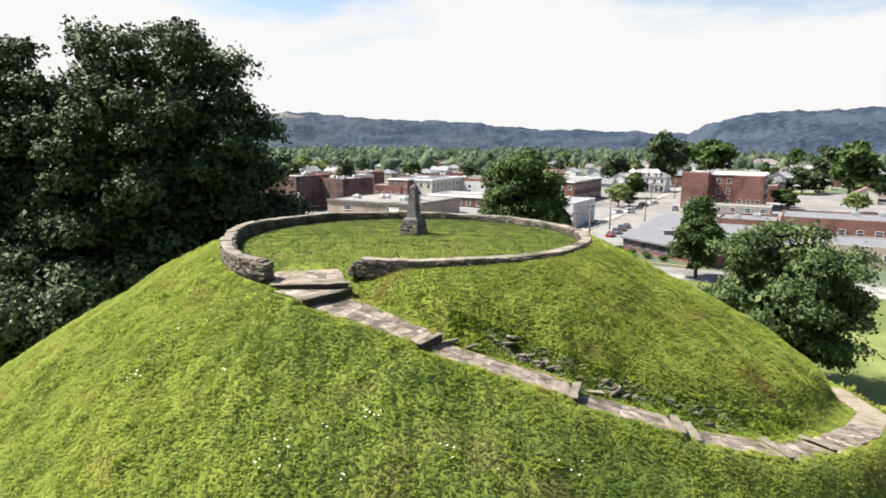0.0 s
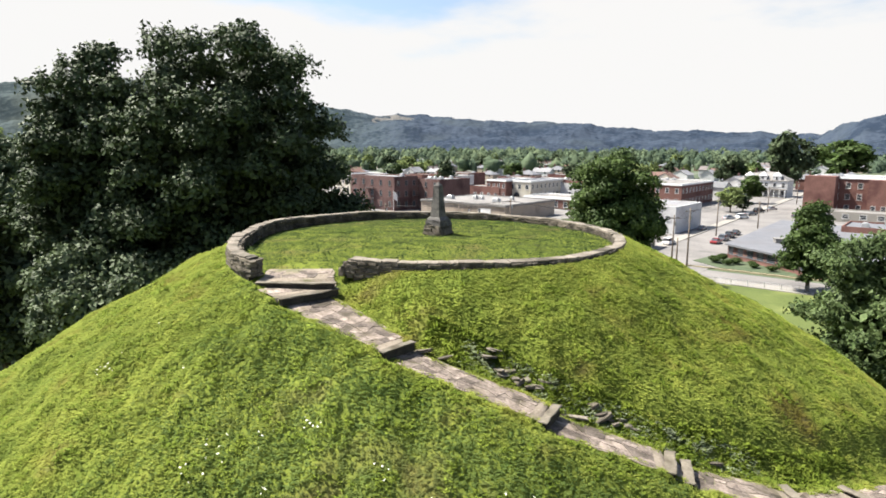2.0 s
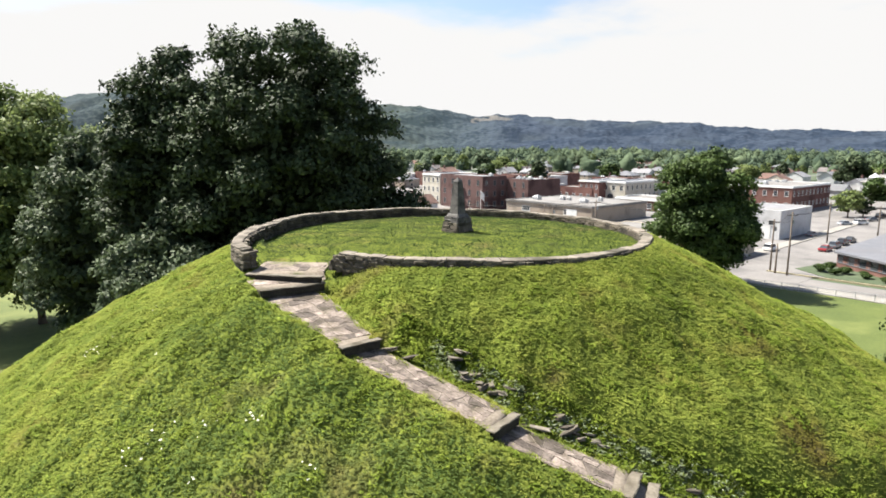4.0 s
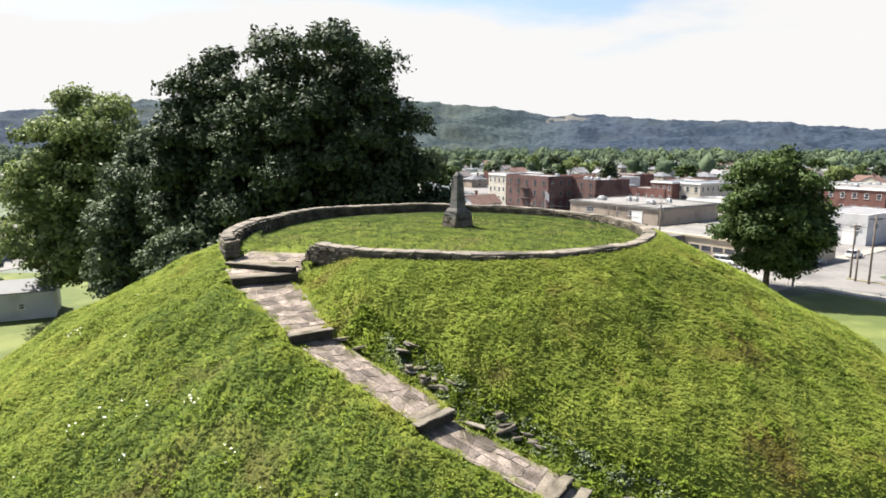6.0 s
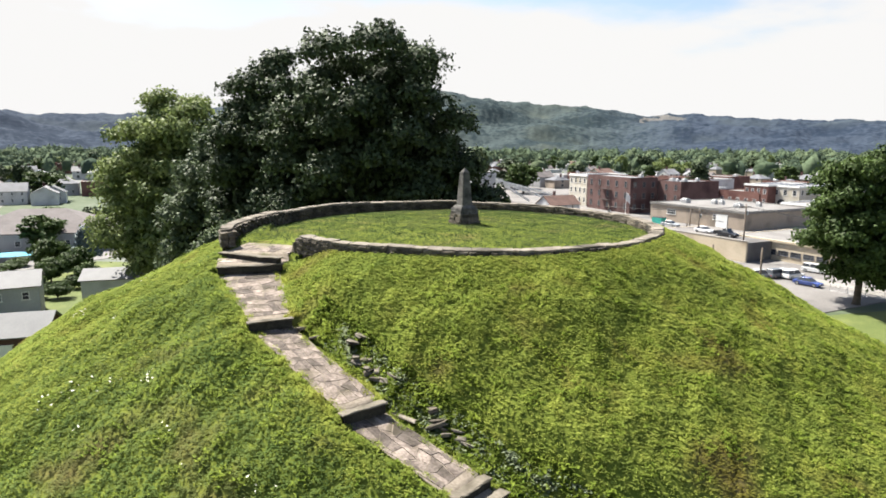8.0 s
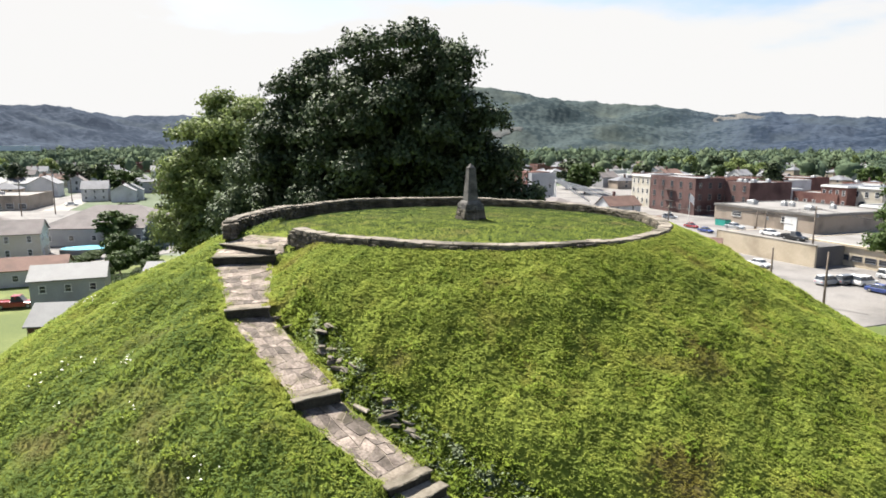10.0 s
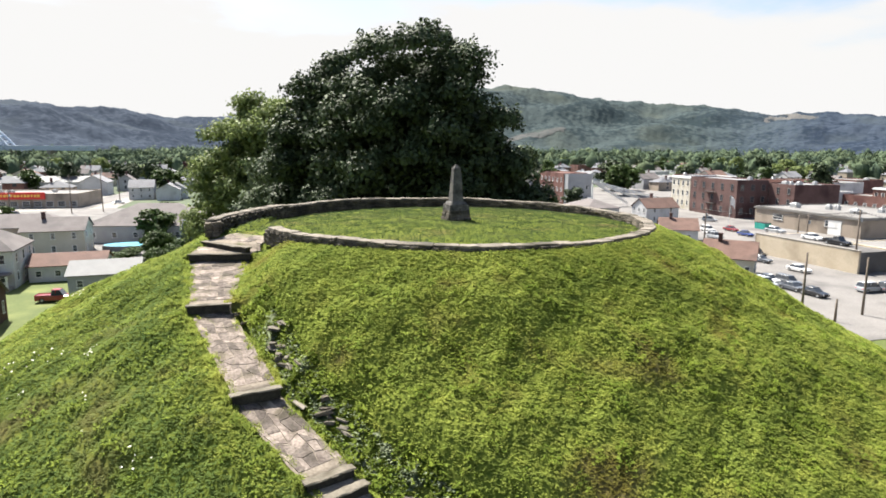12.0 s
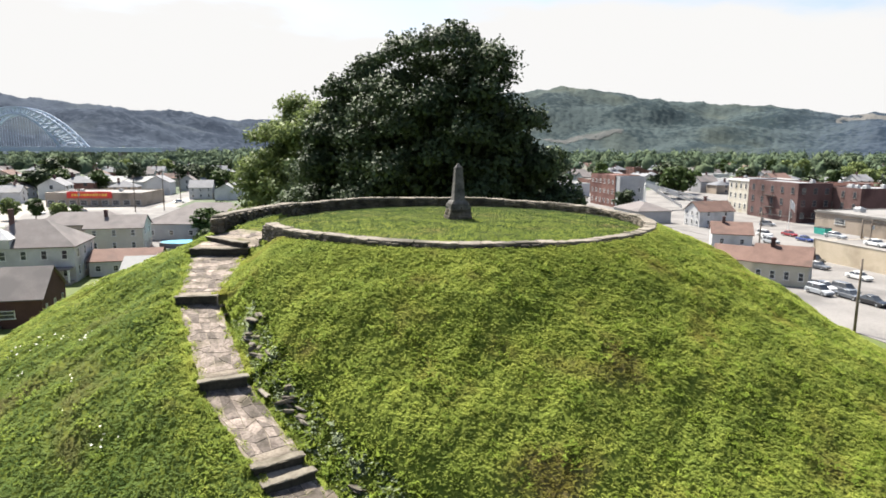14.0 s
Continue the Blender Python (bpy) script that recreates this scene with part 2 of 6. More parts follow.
def add_tube(bm, points, radii, sides=8, cap=True):
    """A tapered tube along points."""
    rings = []
    for i, p in enumerate(points):
        p = Vector(p)
        a, b = Vector(points[max(i - 1, 0)]), Vector(points[min(i + 1, len(points) - 1)])
        d = (b - a).normalized()
        side = d.cross(Vector((0, 0, 1)) if abs(d.z) < 0.9 else Vector((1, 0, 0))).normalized()
        up = side.cross(d)
        rings.append([bm.verts.new(p + radii[i] * (math.cos(t) * side + math.sin(t) * up)) for t in (2 * math.pi * k / sides for k in range(sides))])
    for a, b in zip(rings, rings[1:]):
        for k in range(sides):
            bm.faces.new((a[k], a[(k + 1) % sides], b[(k + 1) % sides], b[k]))
    if cap:
        bm.faces.new(rings[0][::-1])
        bm.faces.new(rings[-1])


def smoothstep(x, a, b):
    t = np.clip((np.asarray(x, dtype=float) - a) / (b - a), 0, 1)
    return t * t * (3 - 2 * t)


def wave(x, y, scale, seed):
    """Smooth pseudo-random waves in the plane, about -1 to 1."""
    rng = np.random.RandomState(seed)
    out = np.zeros_like(np.asarray(x, dtype=float))
    for k in range(7):
        a, f, ph = rng.uniform(0, 2 * math.pi), rng.uniform(0.6, 1.7) / scale, rng.uniform(0, 6.3)
        out += np.sin((x * math.cos(a) + y * math.sin(a)) * f * 2 * math.pi + ph)
    return out / 3.2


# ---- mound ----
CX, CY = -1.6, 32.2             # middle of the round top
PROFILE_R = np.array([9.1, 10.5, 12, 14, 17, 20, 24, 29, 36, 42, 48])
PROFILE_Z = np.array([17.24, 16.74, 15.95, 14.72, 12.95, 10.9, 8.0, 4.2, -0.4, -2.7, -3.52])
fine_r = np.arange(9.0, 49.0, 0.1)
fine_z = np.interp(fine_r, PROFILE_R, PROFILE_Z)
for _ in range(2):
    fine_z[8:-8] = np.convolve(fine_z, np.ones(17) / 17, "valid")

# the path: (x, y, z) down its middle; a step is a pair of points close together
PATHWAY = np.array([(-5.4, 24.6, 17.08), (-4.95, 22.75, 16.84), (-4.87, 22.62, 16.66), (-4.30, 21.92, 16.62), (-4.18, 21.82, 16.36),
                    (-0.55, 19.52, 15.73), (-0.45, 19.48, 15.47), (3.95, 18.38, 14.45), (4.06, 18.36, 14.18), (7.13, 18.24, 13.38),
                    (7.23, 18.24, 13.22), (7.62, 18.26, 13.14), (7.72, 18.27, 12.96), (10.55, 18.75, 12.34), (10.68, 18.8, 12.12),
                    (12.7, 19.9, 11.85), (12.82, 20.0, 11.66), (14.3, 21.2, 11.35), (16.6, 23.2, 10.8), (20.2, 27.6, 9.5), (22.4, 34.2, 8.2)])
PATH_W = np.array([1.1, 1.35, 1.35, 1.15, 1.05] + [0.60] * 16)     # half widths
seg = PATHWAY[1:] - PATHWAY[:-1]
seg_len = np.hypot(seg[:, 0], seg[:, 1])
seg_s = np.concatenate([[0], np.cumsum(seg_len)])


def path_at(x, y):
    """Distance along the path, signed distance from its middle, bed height and half width, for arrays of places."""
    x, y = np.asarray(x, dtype=float), np.asarray(y, dtype=float)
    best = np.full(x.shape, 1e9)
    s, d, z, w = np.zeros(x.shape), np.full(x.shape, 99.0), np.zeros(x.shape), np.ones(x.shape)
    for i in range(len(seg)):
        t = np.clip(((x - PATHWAY[i, 0]) * seg[i, 0] + (y - PATHWAY[i, 1]) * seg[i, 1]) / seg_len[i] ** 2, 0, 1)
        dx, dy = x - PATHWAY[i, 0] - t * seg[i, 0], y - PATHWAY[i, 1] - t * seg[i, 1]
        dist = np.hypot(dx, dy)
        hit = dist < best
        side = np.sign(seg[i, 0] * dy - seg[i, 1] * dx)
        best = np.where(hit, dist, best)
        s = np.where(hit, seg_s[i] + t * seg_len[i], s)
        d = np.where(hit, dist * side, d)
        z = np.where(hit, PATHWAY[i, 2] + t * seg[i, 2], z)
        w = np.where(hit, PATH_W[i] + t * (PATH_W[i + 1] - PATH_W[i]), w)
    return s, d, z, w


bank_s = np.arange(0, seg_s[-1], 0.1)
bank_z = np.interp(bank_s, seg_s, PATHWAY[:, 2])
bank_z[14:-14] = np.convolve(bank_z, np.ones(29) / 29, "valid")      # the bank beside the path has no steps in it


def relief(x, y):
    """The tufts, hollows and old clods that roughen the slope."""
    return 0.016 * wave(x, y, 0.42, 6) + 0.030 * wave(x, y, 0.95, 7) + 0.06 * wave(x, y, 2.3, 3)


def slope_z(x, y):
    """The mound's own surface, without the path."""
    r, a = np.hypot(x - CX, y - CY), np.arctan2(y - CY, x - CX)
    z = np.interp(r, fine_r, fine_z)
    k = np.clip((r - 9) / 8, 0, 1) * np.clip((44 - r) / 22, 0, 1)
    z = z + k * (-0.62 * np.sin(a) - 0.41 * np.cos(2 * a) + 0.46 * np.sin(2 * a))
    z = z + np.clip((r - 9.4) / 2, 0, 1) * np.clip((46 - r) / 6, 0, 1) * (relief(x, y) + 0.12 * wave(x, y, 6.0, 4))
    bulge = np.exp(-((np.degrees(a) - 4) / 30) ** 2) * (0.28 * smoothstep(r, 10, 13) + 0.62 * smoothstep(r, 13, 19)) * (1 - smoothstep(r, 24, 42))
    deg = np.degrees(a)
    z = z + 0.10 * smoothstep(deg, -94, -72) * (1 - smoothstep(deg, 20, 60)) * np.exp(-((r - 9.2) / 1.0) ** 2)
    z = z + bulge                                    # the slope swells on its sunny-lot side
    inside = 17.04 + 0.27 * (1 - np.clip(r / 8.6, 0, 1) ** 2) + 0.02 * wave(x, y, 1.8, 5)
    return np.where(r < 8.85, inside, z)


def mound_z(x, y):
    x, y = np.asarray(x, dtype=float), np.asarray(y, dtype=float)
    z = slope_z(x, y)
    s, d, pz, w = path_at(x, y)
    off = smoothstep(np.abs(d), w + 0.02, w + 0.35)
    pz = pz * (1 - off) + np.interp(s, bank_s, bank_z) * off
    up = d > 0                                       # the uphill bank is steeper
    k = np.where(up, smoothstep(np.abs(d), w - 0.05, w + 1.75), smoothstep(np.abs(d), w + 0.05, w + 1.3))
    return (pz - 0.035) * (1 - k) + z * k


rings = np.concatenate([np.arange(0.3, 8.6, 0.45), np.arange(8.7, 22, 0.14), np.arange(22, 49, 0.6)])
turns = 500
ang = np.linspace(0, 2 * math.pi, turns, endpoint=False)
RR, AA = np.meshgrid(rings, ang, indexing="ij")
mx, my = CX + RR * np.cos(AA), CY + RR * np.sin(AA)
mv = np.stack([mx.ravel(), my.ravel(), mound_z(mx.ravel(), my.ravel())], axis=1)
mv[:, 2] -= 0.04                                  # bare soil lies under the leaves
mv = np.vstack([mv, [[CX, CY, 17.27]]])
i0 = (np.arange(len(rings) - 1)[:, None] * turns + np.arange(turns)[None]).ravel()
i1 = (np.arange(len(rings) - 1)[:, None] * turns + (np.arange(turns) + 1)[None] % turns).ravel()
mf = np.stack([i0, i0 + turns, i1 + turns, i1], axis=1)
mound = mesh_np("mound", mv, mf, M["turf"], smooth=True)
tagged(mound, "tall conical earthen mound covered in rough green grass", "mound", kind="structure")
hub = mesh_np("mound_top", np.vstack([mv[:turns], mv[-1:]]), np.stack([np.arange(turns), (np.arange(turns) + 1) % turns, np.full(turns, turns)], axis=1), M["turf"])
tagged(hub, "level turf at the middle of the mound top", "mound", kind="structure")


def wall_r(a):
    """Outer radius of the ring wall; it flares outward towards the entrance."""
    return 9.09 + 1.85 * smoothstep(a, 192, 246) ** 1.25


def wall_top(a):
    return 17.52 - 0.12 * np.cos(np.radians(a)) - 0.06 * np.sin(np.radians(a)) + 0.02 * np.sin(np.radians(a) * 9)


WALL_FROM, WALL_TO = -99.5, 242.5                 # degrees round the middle, anticlockwise from +x


# ---- grass ----
def blades(name, n, place, size, lean, mat, label, category, per=4, seed=1, wide=0.62, flat=0.0):
    """n tufts of narrow leaves; place(rng, n) gives x, y, z and a height factor."""
    rng = np.random.RandomState(seed)
    x, y, z, k = place(rng, n)
    n = len(x)
    base = np.repeat(np.stack([x, y, z], axis=1), per, axis=0)
    kk = np.repeat(k, per)
    m = n * per
    a = rng.uniform(0, 2 * math.pi, m)
    h = size * kk * rng.uniform(0.55, 1.25, m)
    out = h * lean * rng.uniform(0.25, 1.3, m)
    base[:, 0] += rng.normal(0, size * 0.35, m)
    base[:, 1] += rng.normal(0, size * 0.35, m)
    base[:, 2] -= 0.01
    w = h * wide * rng.uniform(0.6, 1.3, m)
    b = a + rng.normal(1.57, 0.4, m)
    v = np.empty((m, 3, 3), dtype=np.float32)
    v[:, 0] = base + np.stack([np.cos(b) * w / 2, np.sin(b) * w / 2, 0 * w], axis=1)
    v[:, 1] = base - np.stack([np.cos(b) * w / 2, np.sin(b) * w / 2, 0 * w], axis=1)
    v[:, 2] = base + np.stack([np.cos(a) * out, np.sin(a) * out, h], axis=1)
    if flat:                                        # broad leaves that lie open to the sky
        lie = rng.uniform(0, 1, m) < flat
        q = int(lie.sum())
        c = base[lie] + np.stack([np.cos(a[lie]) * out[lie] * 0.5, np.sin(a[lie]) * out[lie] * 0.5, h[lie] * rng.uniform(0.25, 0.6, q)], axis=1)
        r = size * rng.uniform(0.34, 0.8, q)
        for k, (turn, long_) in enumerate(((0.0, 1.55), (2.45, 0.75), (-2.45, 0.75))):
            t = a[lie] + turn + rng.normal(0, 0.15, q)
            v[lie, k] = c + np.stack([np.cos(t) * r * long_, np.sin(t) * r * long_, r * rng.normal(0, 0.22, q)], axis=1)
    nz = (v[:, 1, 0] - v[:, 0, 0]) * (v[:, 2, 1] - v[:, 0, 1]) - (v[:, 1, 1] - v[:, 0, 1]) * (v[:, 2, 0] - v[:, 0, 0])
    under = nz < 0
    v[under] = v[under][:, ::-1]
    e = 0.06                                        # the leaves lean with the tufts more than with the hill
    hill = np.stack([mound_z(x - 0.6, y) - mound_z(x + 0.6, y), mound_z(x, y - 0.6) - mound_z(x, y + 0.6)], axis=1) / 1.2
    tuft = np.stack([relief(x - e, y) - relief(x + e, y), relief(x, y - e) - relief(x, y + e)], axis=1) / (2 * e)
    tuft *= smoothstep(np.hypot(x - CX, y - CY), 9.0, 9.6)[:, None] * 0.8      # the mown top is even
    g = np.column_stack([np.clip(hill, -0.9, 0.9) * 0.02 + np.clip(tuft, -0.75, 0.75), np.ones(n)])
    g = np.repeat(g, per, axis=0) + rng.normal(0, 0.075, (m, 3))
    g /= np.linalg.norm(g, axis=1)[:, None]
    f = np.arange(m * 3).reshape(m, 3)
    return tagged(mesh_np(name, v.reshape(-1, 3), f, mat, normals=np.repeat(g, 3, axis=0)), label, category, kind="stuff")


def clear_of_path(x, y, gap=0.03):
    s, d, pz, w = path_at(x, y)
    return np.abs(d) > w + gap + 0.17 * wave(x, y, 0.55, 9)


def below_path(x, y):
    """How far a place belongs to the greener, duller grass on the path's downhill side, 0 to 1."""
    s, d, pz, w = path_at(x, y)
    return smoothstep(x + 1.2 * wave(x, y, 2.5, 23), -9, -2) * smoothstep(-d + 0.5 * wave(x, y, 1.6, 24), 0.4, 2.2)


def on_slope(a0, a1, r0, r1, tall, low=None):
    def place(rng, n):
        r = np.sqrt(rng.uniform(r0 ** 2, r1 ** 2, n))
        a = rng.uniform(a0, a1, n)
        x, y = CX + r * np.cos(np.radians(a)), CY + r * np.sin(np.radians(a))
        keep = (r > wall_r(np.mod(a - WALL_FROM, 360) + WALL_FROM) + 0.02) & clear_of_path(x, y)
        patch = 1.0 + 0.45 * wave(x, y, 1.1, 21) + 0.3 * wave(x, y, 3.5, 22)
        keep &= rng.uniform(0, 1, n) < np.clip(0.6 + 0.5 * patch, 0.45, 1)
        if low is not None:
            keep &= (rng.uniform(0, 1, n) < below_path(x, y)) == low
        x, y, patch = x[keep], y[keep], patch[keep]
        return x, y, mound_z(x, y), tall * np.clip(patch, 0.45, 1.9)
    return place


def on_top(rng, n):
    r = 10.6 * np.sqrt(rng.uniform(0, 1, n))
    a = rng.uniform(0, 2 * math.pi, n)
    x, y = CX + r * np.cos(a), CY + r * np.sin(a)
    deg = np.degrees(a)
    mouth = (deg > 205) & (deg < 261) & (r < np.minimum(wall_r(deg) - 0.5, 10.25))
    ragged = wave(x, y, 0.5, 33) > 0.12              # tufts between the flagstones of the landing
    keep = ((r < 8.62) | mouth) & (clear_of_path(x, y, -0.3) | ragged & (path_at(x, y)[0] < seg_s[1])) & (np.maximum(np.abs(x + 1.45), np.abs(y - 32.35)) > 0.55)
    x, y = x[keep], y[keep]
    return x, y, mound_z(x, y), 1.0 + 0.3 * wave(x, y, 0.9, 31)


blades("meadow_grass", 270000, on_slope(-175, 60, 9.1, 22.5, 0.62, True), 0.056, 1.3, M["grass_low"], "dull green long grass on the slope below the path", "grass", seed=1, wide=0.5, flat=0.84)
blades("long_grass", 270000, on_slope(-175, 60, 9.1, 22.5, 0.62, False), 0.056, 1.3, M["grass"], "rough uneven yellow-green long grass on the mound sides", "grass", seed=1, wide=0.5, flat=0.84)
blades("far_side_grass", 26000, on_slope(60, 185, 9.1, 14, 1.0), 0.10, 1.0, M["grass"], "rough long grass on the mound's far shoulder", "grass", per=3, seed=2, wide=0.7, flat=0.6)
blades("low_slope_grass", 30000, on_slope(-190, 60, 22.5, 44, 1.4), 0.14, 1.0, M["grass"], "rough long grass on the lower mound sides", "grass", per=3, seed=3, wide=0.8, flat=0.6)
blades("top_lawn", 70000, on_top, 0.042, 1.3, M["lawn"], "short mown lawn inside the ring wall", "grass", per=3, seed=4, wide=0.9, flat=0.7)


# ---- ring wall: core and entrance ends ----
def arc_band(r_in, r_out, z0, z1, a0, a1, step=1.2):
    """A curved band between two radii (functions of the angle), from z0 to z1 (functions too)."""
    n = int((a1 - a0) / step) + 1
    a = np.linspace(a0, a1, n)
    c, s = np.cos(np.radians(a)), np.sin(np.radians(a))
    rows = []
    for r, z in ((r_in, z0), (r_out, z0), (r_out, z1), (r_in, z1)):
        rr, zz = r(a), z(a)
        rows.append(np.stack([CX + rr * c, CY + rr * s, zz], axis=1))
    v = np.vstack(rows)
    f = []
    for k in range(4):
        for i in range(n - 1):
            p, q = k * n + i, ((k + 1) % 4) * n + i
            f.append((p, q, q + 1, p + 1))
    f += [(0, n, 2 * n, 3 * n), (n - 1, 4 * n - 1, 3 * n - 1, 2 * n - 1)]
    return v, np.array(f)


ring_wall = thing("wall_ring", "low dry-laid rubble stone wall with flat cap slabs round the mound top", "wall", kind="structure")
cv, cf = arc_band(lambda a: wall_r(a) - 0.46, lambda a: wall_r(a) - 0.07, lambda a: 16.2 + 0 * a, lambda a: wall_top(a) - 0.09, WALL_FROM + 0.6, WALL_TO - 0.6)
mesh_np("wall_core", cv, cf, M["mortar"], ring_wall, "dark earth and mortar core")


# ---- obelisk ----
def stone_template(seed, jag=0.1):
    """A rough block, one unit a side, with knocked-off edges."""
    rng = random.Random(seed)
    bm = bmesh.new()
    bmesh.ops.create_cube(bm, size=1.0)
    bmesh.ops.bevel(bm, geom=list(bm.edges), offset=0.13, segments=1, affect="EDGES", profile=0.5)
    for v in bm.verts:
        v.co += Vector((rng.uniform(-jag, jag), rng.uniform(-jag, jag), rng.uniform(-jag, jag)))
    me = bpy.data.meshes.new("stone")
    bmesh.ops.recalc_face_normals(bm, faces=bm.faces)
    bm.to_mesh(me)
    bm.free()
    return me


STONES = [stone_template(k) for k in range(9)]
for me in STONES:
    me.materials.append(M["stone"])
ROUGH_STONES = [stone_template(20 + k, 0.2) for k in range(6)]
for k, me in enumerate(ROUGH_STONES):
    me.materials.append(M["stone"] if k % 2 else M["cap"])
DARK_STONES = [me.copy() for me in STONES[:5]]
for me in DARK_STONES:
    me.materials[0] = M["obelisk"]

OBX, OBY, OBZ = -1.47, 32.28, 17.26
obelisk = thing("obelisk", "weathered grey stone obelisk on a rough stacked stone base", "monument", pose(OBX, OBY, OBZ, 0, 0, -27))
part("base_core", box_bm((0, 0, -0.1, 1.02, 1.02, 0.72, 0.86)), M["mortar"], obelisk)
rng = random.Random(5)
for course, (z, half) in enumerate(((0.08, 0.53), (0.25, 0.50), (0.41, 0.475), (0.545, 0.455))):
    for side in range(4):
        n = 3 if course % 2 == 0 else 2
        for i in range(n):
            w = 2 * half / n
            m = pose(0, 0, 0, 0, 0, 90 * side) @ pose(-half + w * (i + 0.5), -half + 0.05, z, 0, 0, rng.uniform(-4, 4))
            share("base_stone", rng.choice(STONES if course < 3 else DARK_STONES), obelisk, m @ Matrix.Diagonal((w * 0.97, 0.17, 0.165, 1)))
bm = bmesh.new()
add_box(bm, 0, 0, 0.61, 0.93, 0.93, 0.13)
add_box(bm, 0, 0, 0.74, 0.84, 0.84, 0.14, 0.82)
bmesh.ops.bevel(bm, geom=list(bm.edges), offset=0.025, segments=2, affect="EDGES")
part("plinth", bm, M["obelisk"], obelisk, "chamfered grey stone plinth")
bm = bmesh.new()
add_box(bm, 0, 0, 0.875, 0.56, 0.56, 1.53, 0.60)
add_box(bm, 0, 0, 2.405, 0.336, 0.336, 0.20, 0.12)
bmesh.ops.bevel(bm, geom=[e for e in bm.edges if abs(e.verts[0].co.z - e.verts[1].co.z) > 0.1], offset=0.018, segments=2, affect="EDGES")
for v in bm.verts:
    v.co += Vector((rng.uniform(-0.004, 0.004), rng.uniform(-0.004, 0.004), 0))
part("shaft", bm, M["obelisk"], obelisk, "tapered grey shaft with a small pyramid tip")


# ---- path: bed and step slabs ----
def along(s):
    """Place, height, direction and half width at a distance along the path."""
    x, y, z = (np.interp(s, seg_s, PATHWAY[:, k]) for k in range(3))
    k = min(max(int(np.searchsorted(seg_s, s + 0.12) - 1), 0), len(seg) - 1)
    k0 = min(max(int(np.searchsorted(seg_s, s - 0.35) - 1), 0), len(seg) - 1)
    d = Vector((seg[k, 0] / seg_len[k] + seg[k0, 0] / seg_len[k0], seg[k, 1] / seg_len[k] + seg[k0, 1] / seg_len[k0])).normalized()
    return Vector((x, y, z)), d, float(np.interp(s, seg_s, PATH_W))


stone_path = thing("stone_path", "worn flagstone path with stone steps winding up the mound", "path", kind="structure")
bed_s = np.unique(np.concatenate([np.arange(0.6, seg_s[-1], 0.25), seg_s[1:]]))
bv, bf = [], []
for s in bed_s:
    p, d, w = along(s)
    nrm = Vector((-d.y, d.x))
    for t in (-1, -0.5, 0, 0.5, 1):
        edge = w * t * (1 + 0.04 * math.sin(s * 5 + t * 9))
        bv.append((p.x + nrm.x * edge, p.y + nrm.y * edge, p.z - 0.012))
for i in range(len(bed_s) - 1):
    for k in range(4):
        q = i * 5 + k
        bf.append((q, q + 1, q + 6, q + 5))
bed = mesh_np("path_bed", bv, bf, M["bed"], stone_path, "sandy mortar bed")


def step_slab(left, right, z, depth, rise, label="", seed=0, thick=0.042):
    """A long tread stone whose front edge runs from left to right."""
    rng = random.Random(seed)
    a, b = Vector((*left, z)), Vector((*right, z))
    a, b = a.lerp(b, 0.03), b.lerp(a, 0.03)
    run = (b - a).normalized()
    back = Vector((-run.y, run.x, 0))
    if back.dot(Vector((CX, CY, z)) - a) < 0 and abs(back.x) < 0.5:
        back = -back
    bm = bmesh.new()
    n = 7
    grid = []
    for i in range(n + 1):
        col = []
        for j, (off, h) in enumerate(((0, -thick), (0, 0), (depth, 0), (depth, -thick))):
            p = a + (b - a) * (i / n) + back * (off + (rng.uniform(-0.03, 0.03) if 0 < i < n else rng.uniform(-0.015, 0.015)))
            col.append(bm.verts.new((p.x, p.y, z + h + (rng.uniform(-0.014, 0.01) if h == 0 else 0))))
        grid.append(col)
    for i in range(n):
        for j in range(4):
            bm.faces.new((grid[i][j], grid[i + 1][j], grid[i + 1][(j + 1) % 4], grid[i][(j + 1) % 4]))
    bm.faces.new(grid[0])
    bm.faces.new(grid[-1][::-1])
    bmesh.ops.recalc_face_normals(bm, faces=bm.faces)
    bmesh.ops.bevel(bm, geom=[e for e in bm.edges if e.calc_face_angle(0) > 0.9], offset=0.012, segments=2, affect="EDGES")
    step = part("step", bm, M["slab"], stone_path, label)
    bm = bmesh.new()                                  # dark footing set back under the overhanging tread, shade put into its colour
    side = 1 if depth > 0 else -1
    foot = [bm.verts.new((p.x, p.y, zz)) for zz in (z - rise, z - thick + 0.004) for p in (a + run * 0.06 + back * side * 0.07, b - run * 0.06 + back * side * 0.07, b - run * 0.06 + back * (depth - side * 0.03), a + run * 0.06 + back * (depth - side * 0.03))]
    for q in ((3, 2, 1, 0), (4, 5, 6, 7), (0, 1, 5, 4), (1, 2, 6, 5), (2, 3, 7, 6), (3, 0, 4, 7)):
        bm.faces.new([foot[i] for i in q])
    part("riser", bm, M["riser"], stone_path, "dark dirty footing stone with the tread's shade in its colour")
    return step


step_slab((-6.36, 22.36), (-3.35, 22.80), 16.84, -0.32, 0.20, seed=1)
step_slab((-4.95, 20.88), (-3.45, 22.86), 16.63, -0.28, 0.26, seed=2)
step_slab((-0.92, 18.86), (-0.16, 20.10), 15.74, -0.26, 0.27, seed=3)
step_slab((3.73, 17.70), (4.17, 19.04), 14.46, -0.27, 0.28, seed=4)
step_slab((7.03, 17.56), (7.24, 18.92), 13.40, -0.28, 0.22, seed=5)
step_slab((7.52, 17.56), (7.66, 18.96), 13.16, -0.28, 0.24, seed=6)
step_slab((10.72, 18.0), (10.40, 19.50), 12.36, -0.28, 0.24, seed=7)
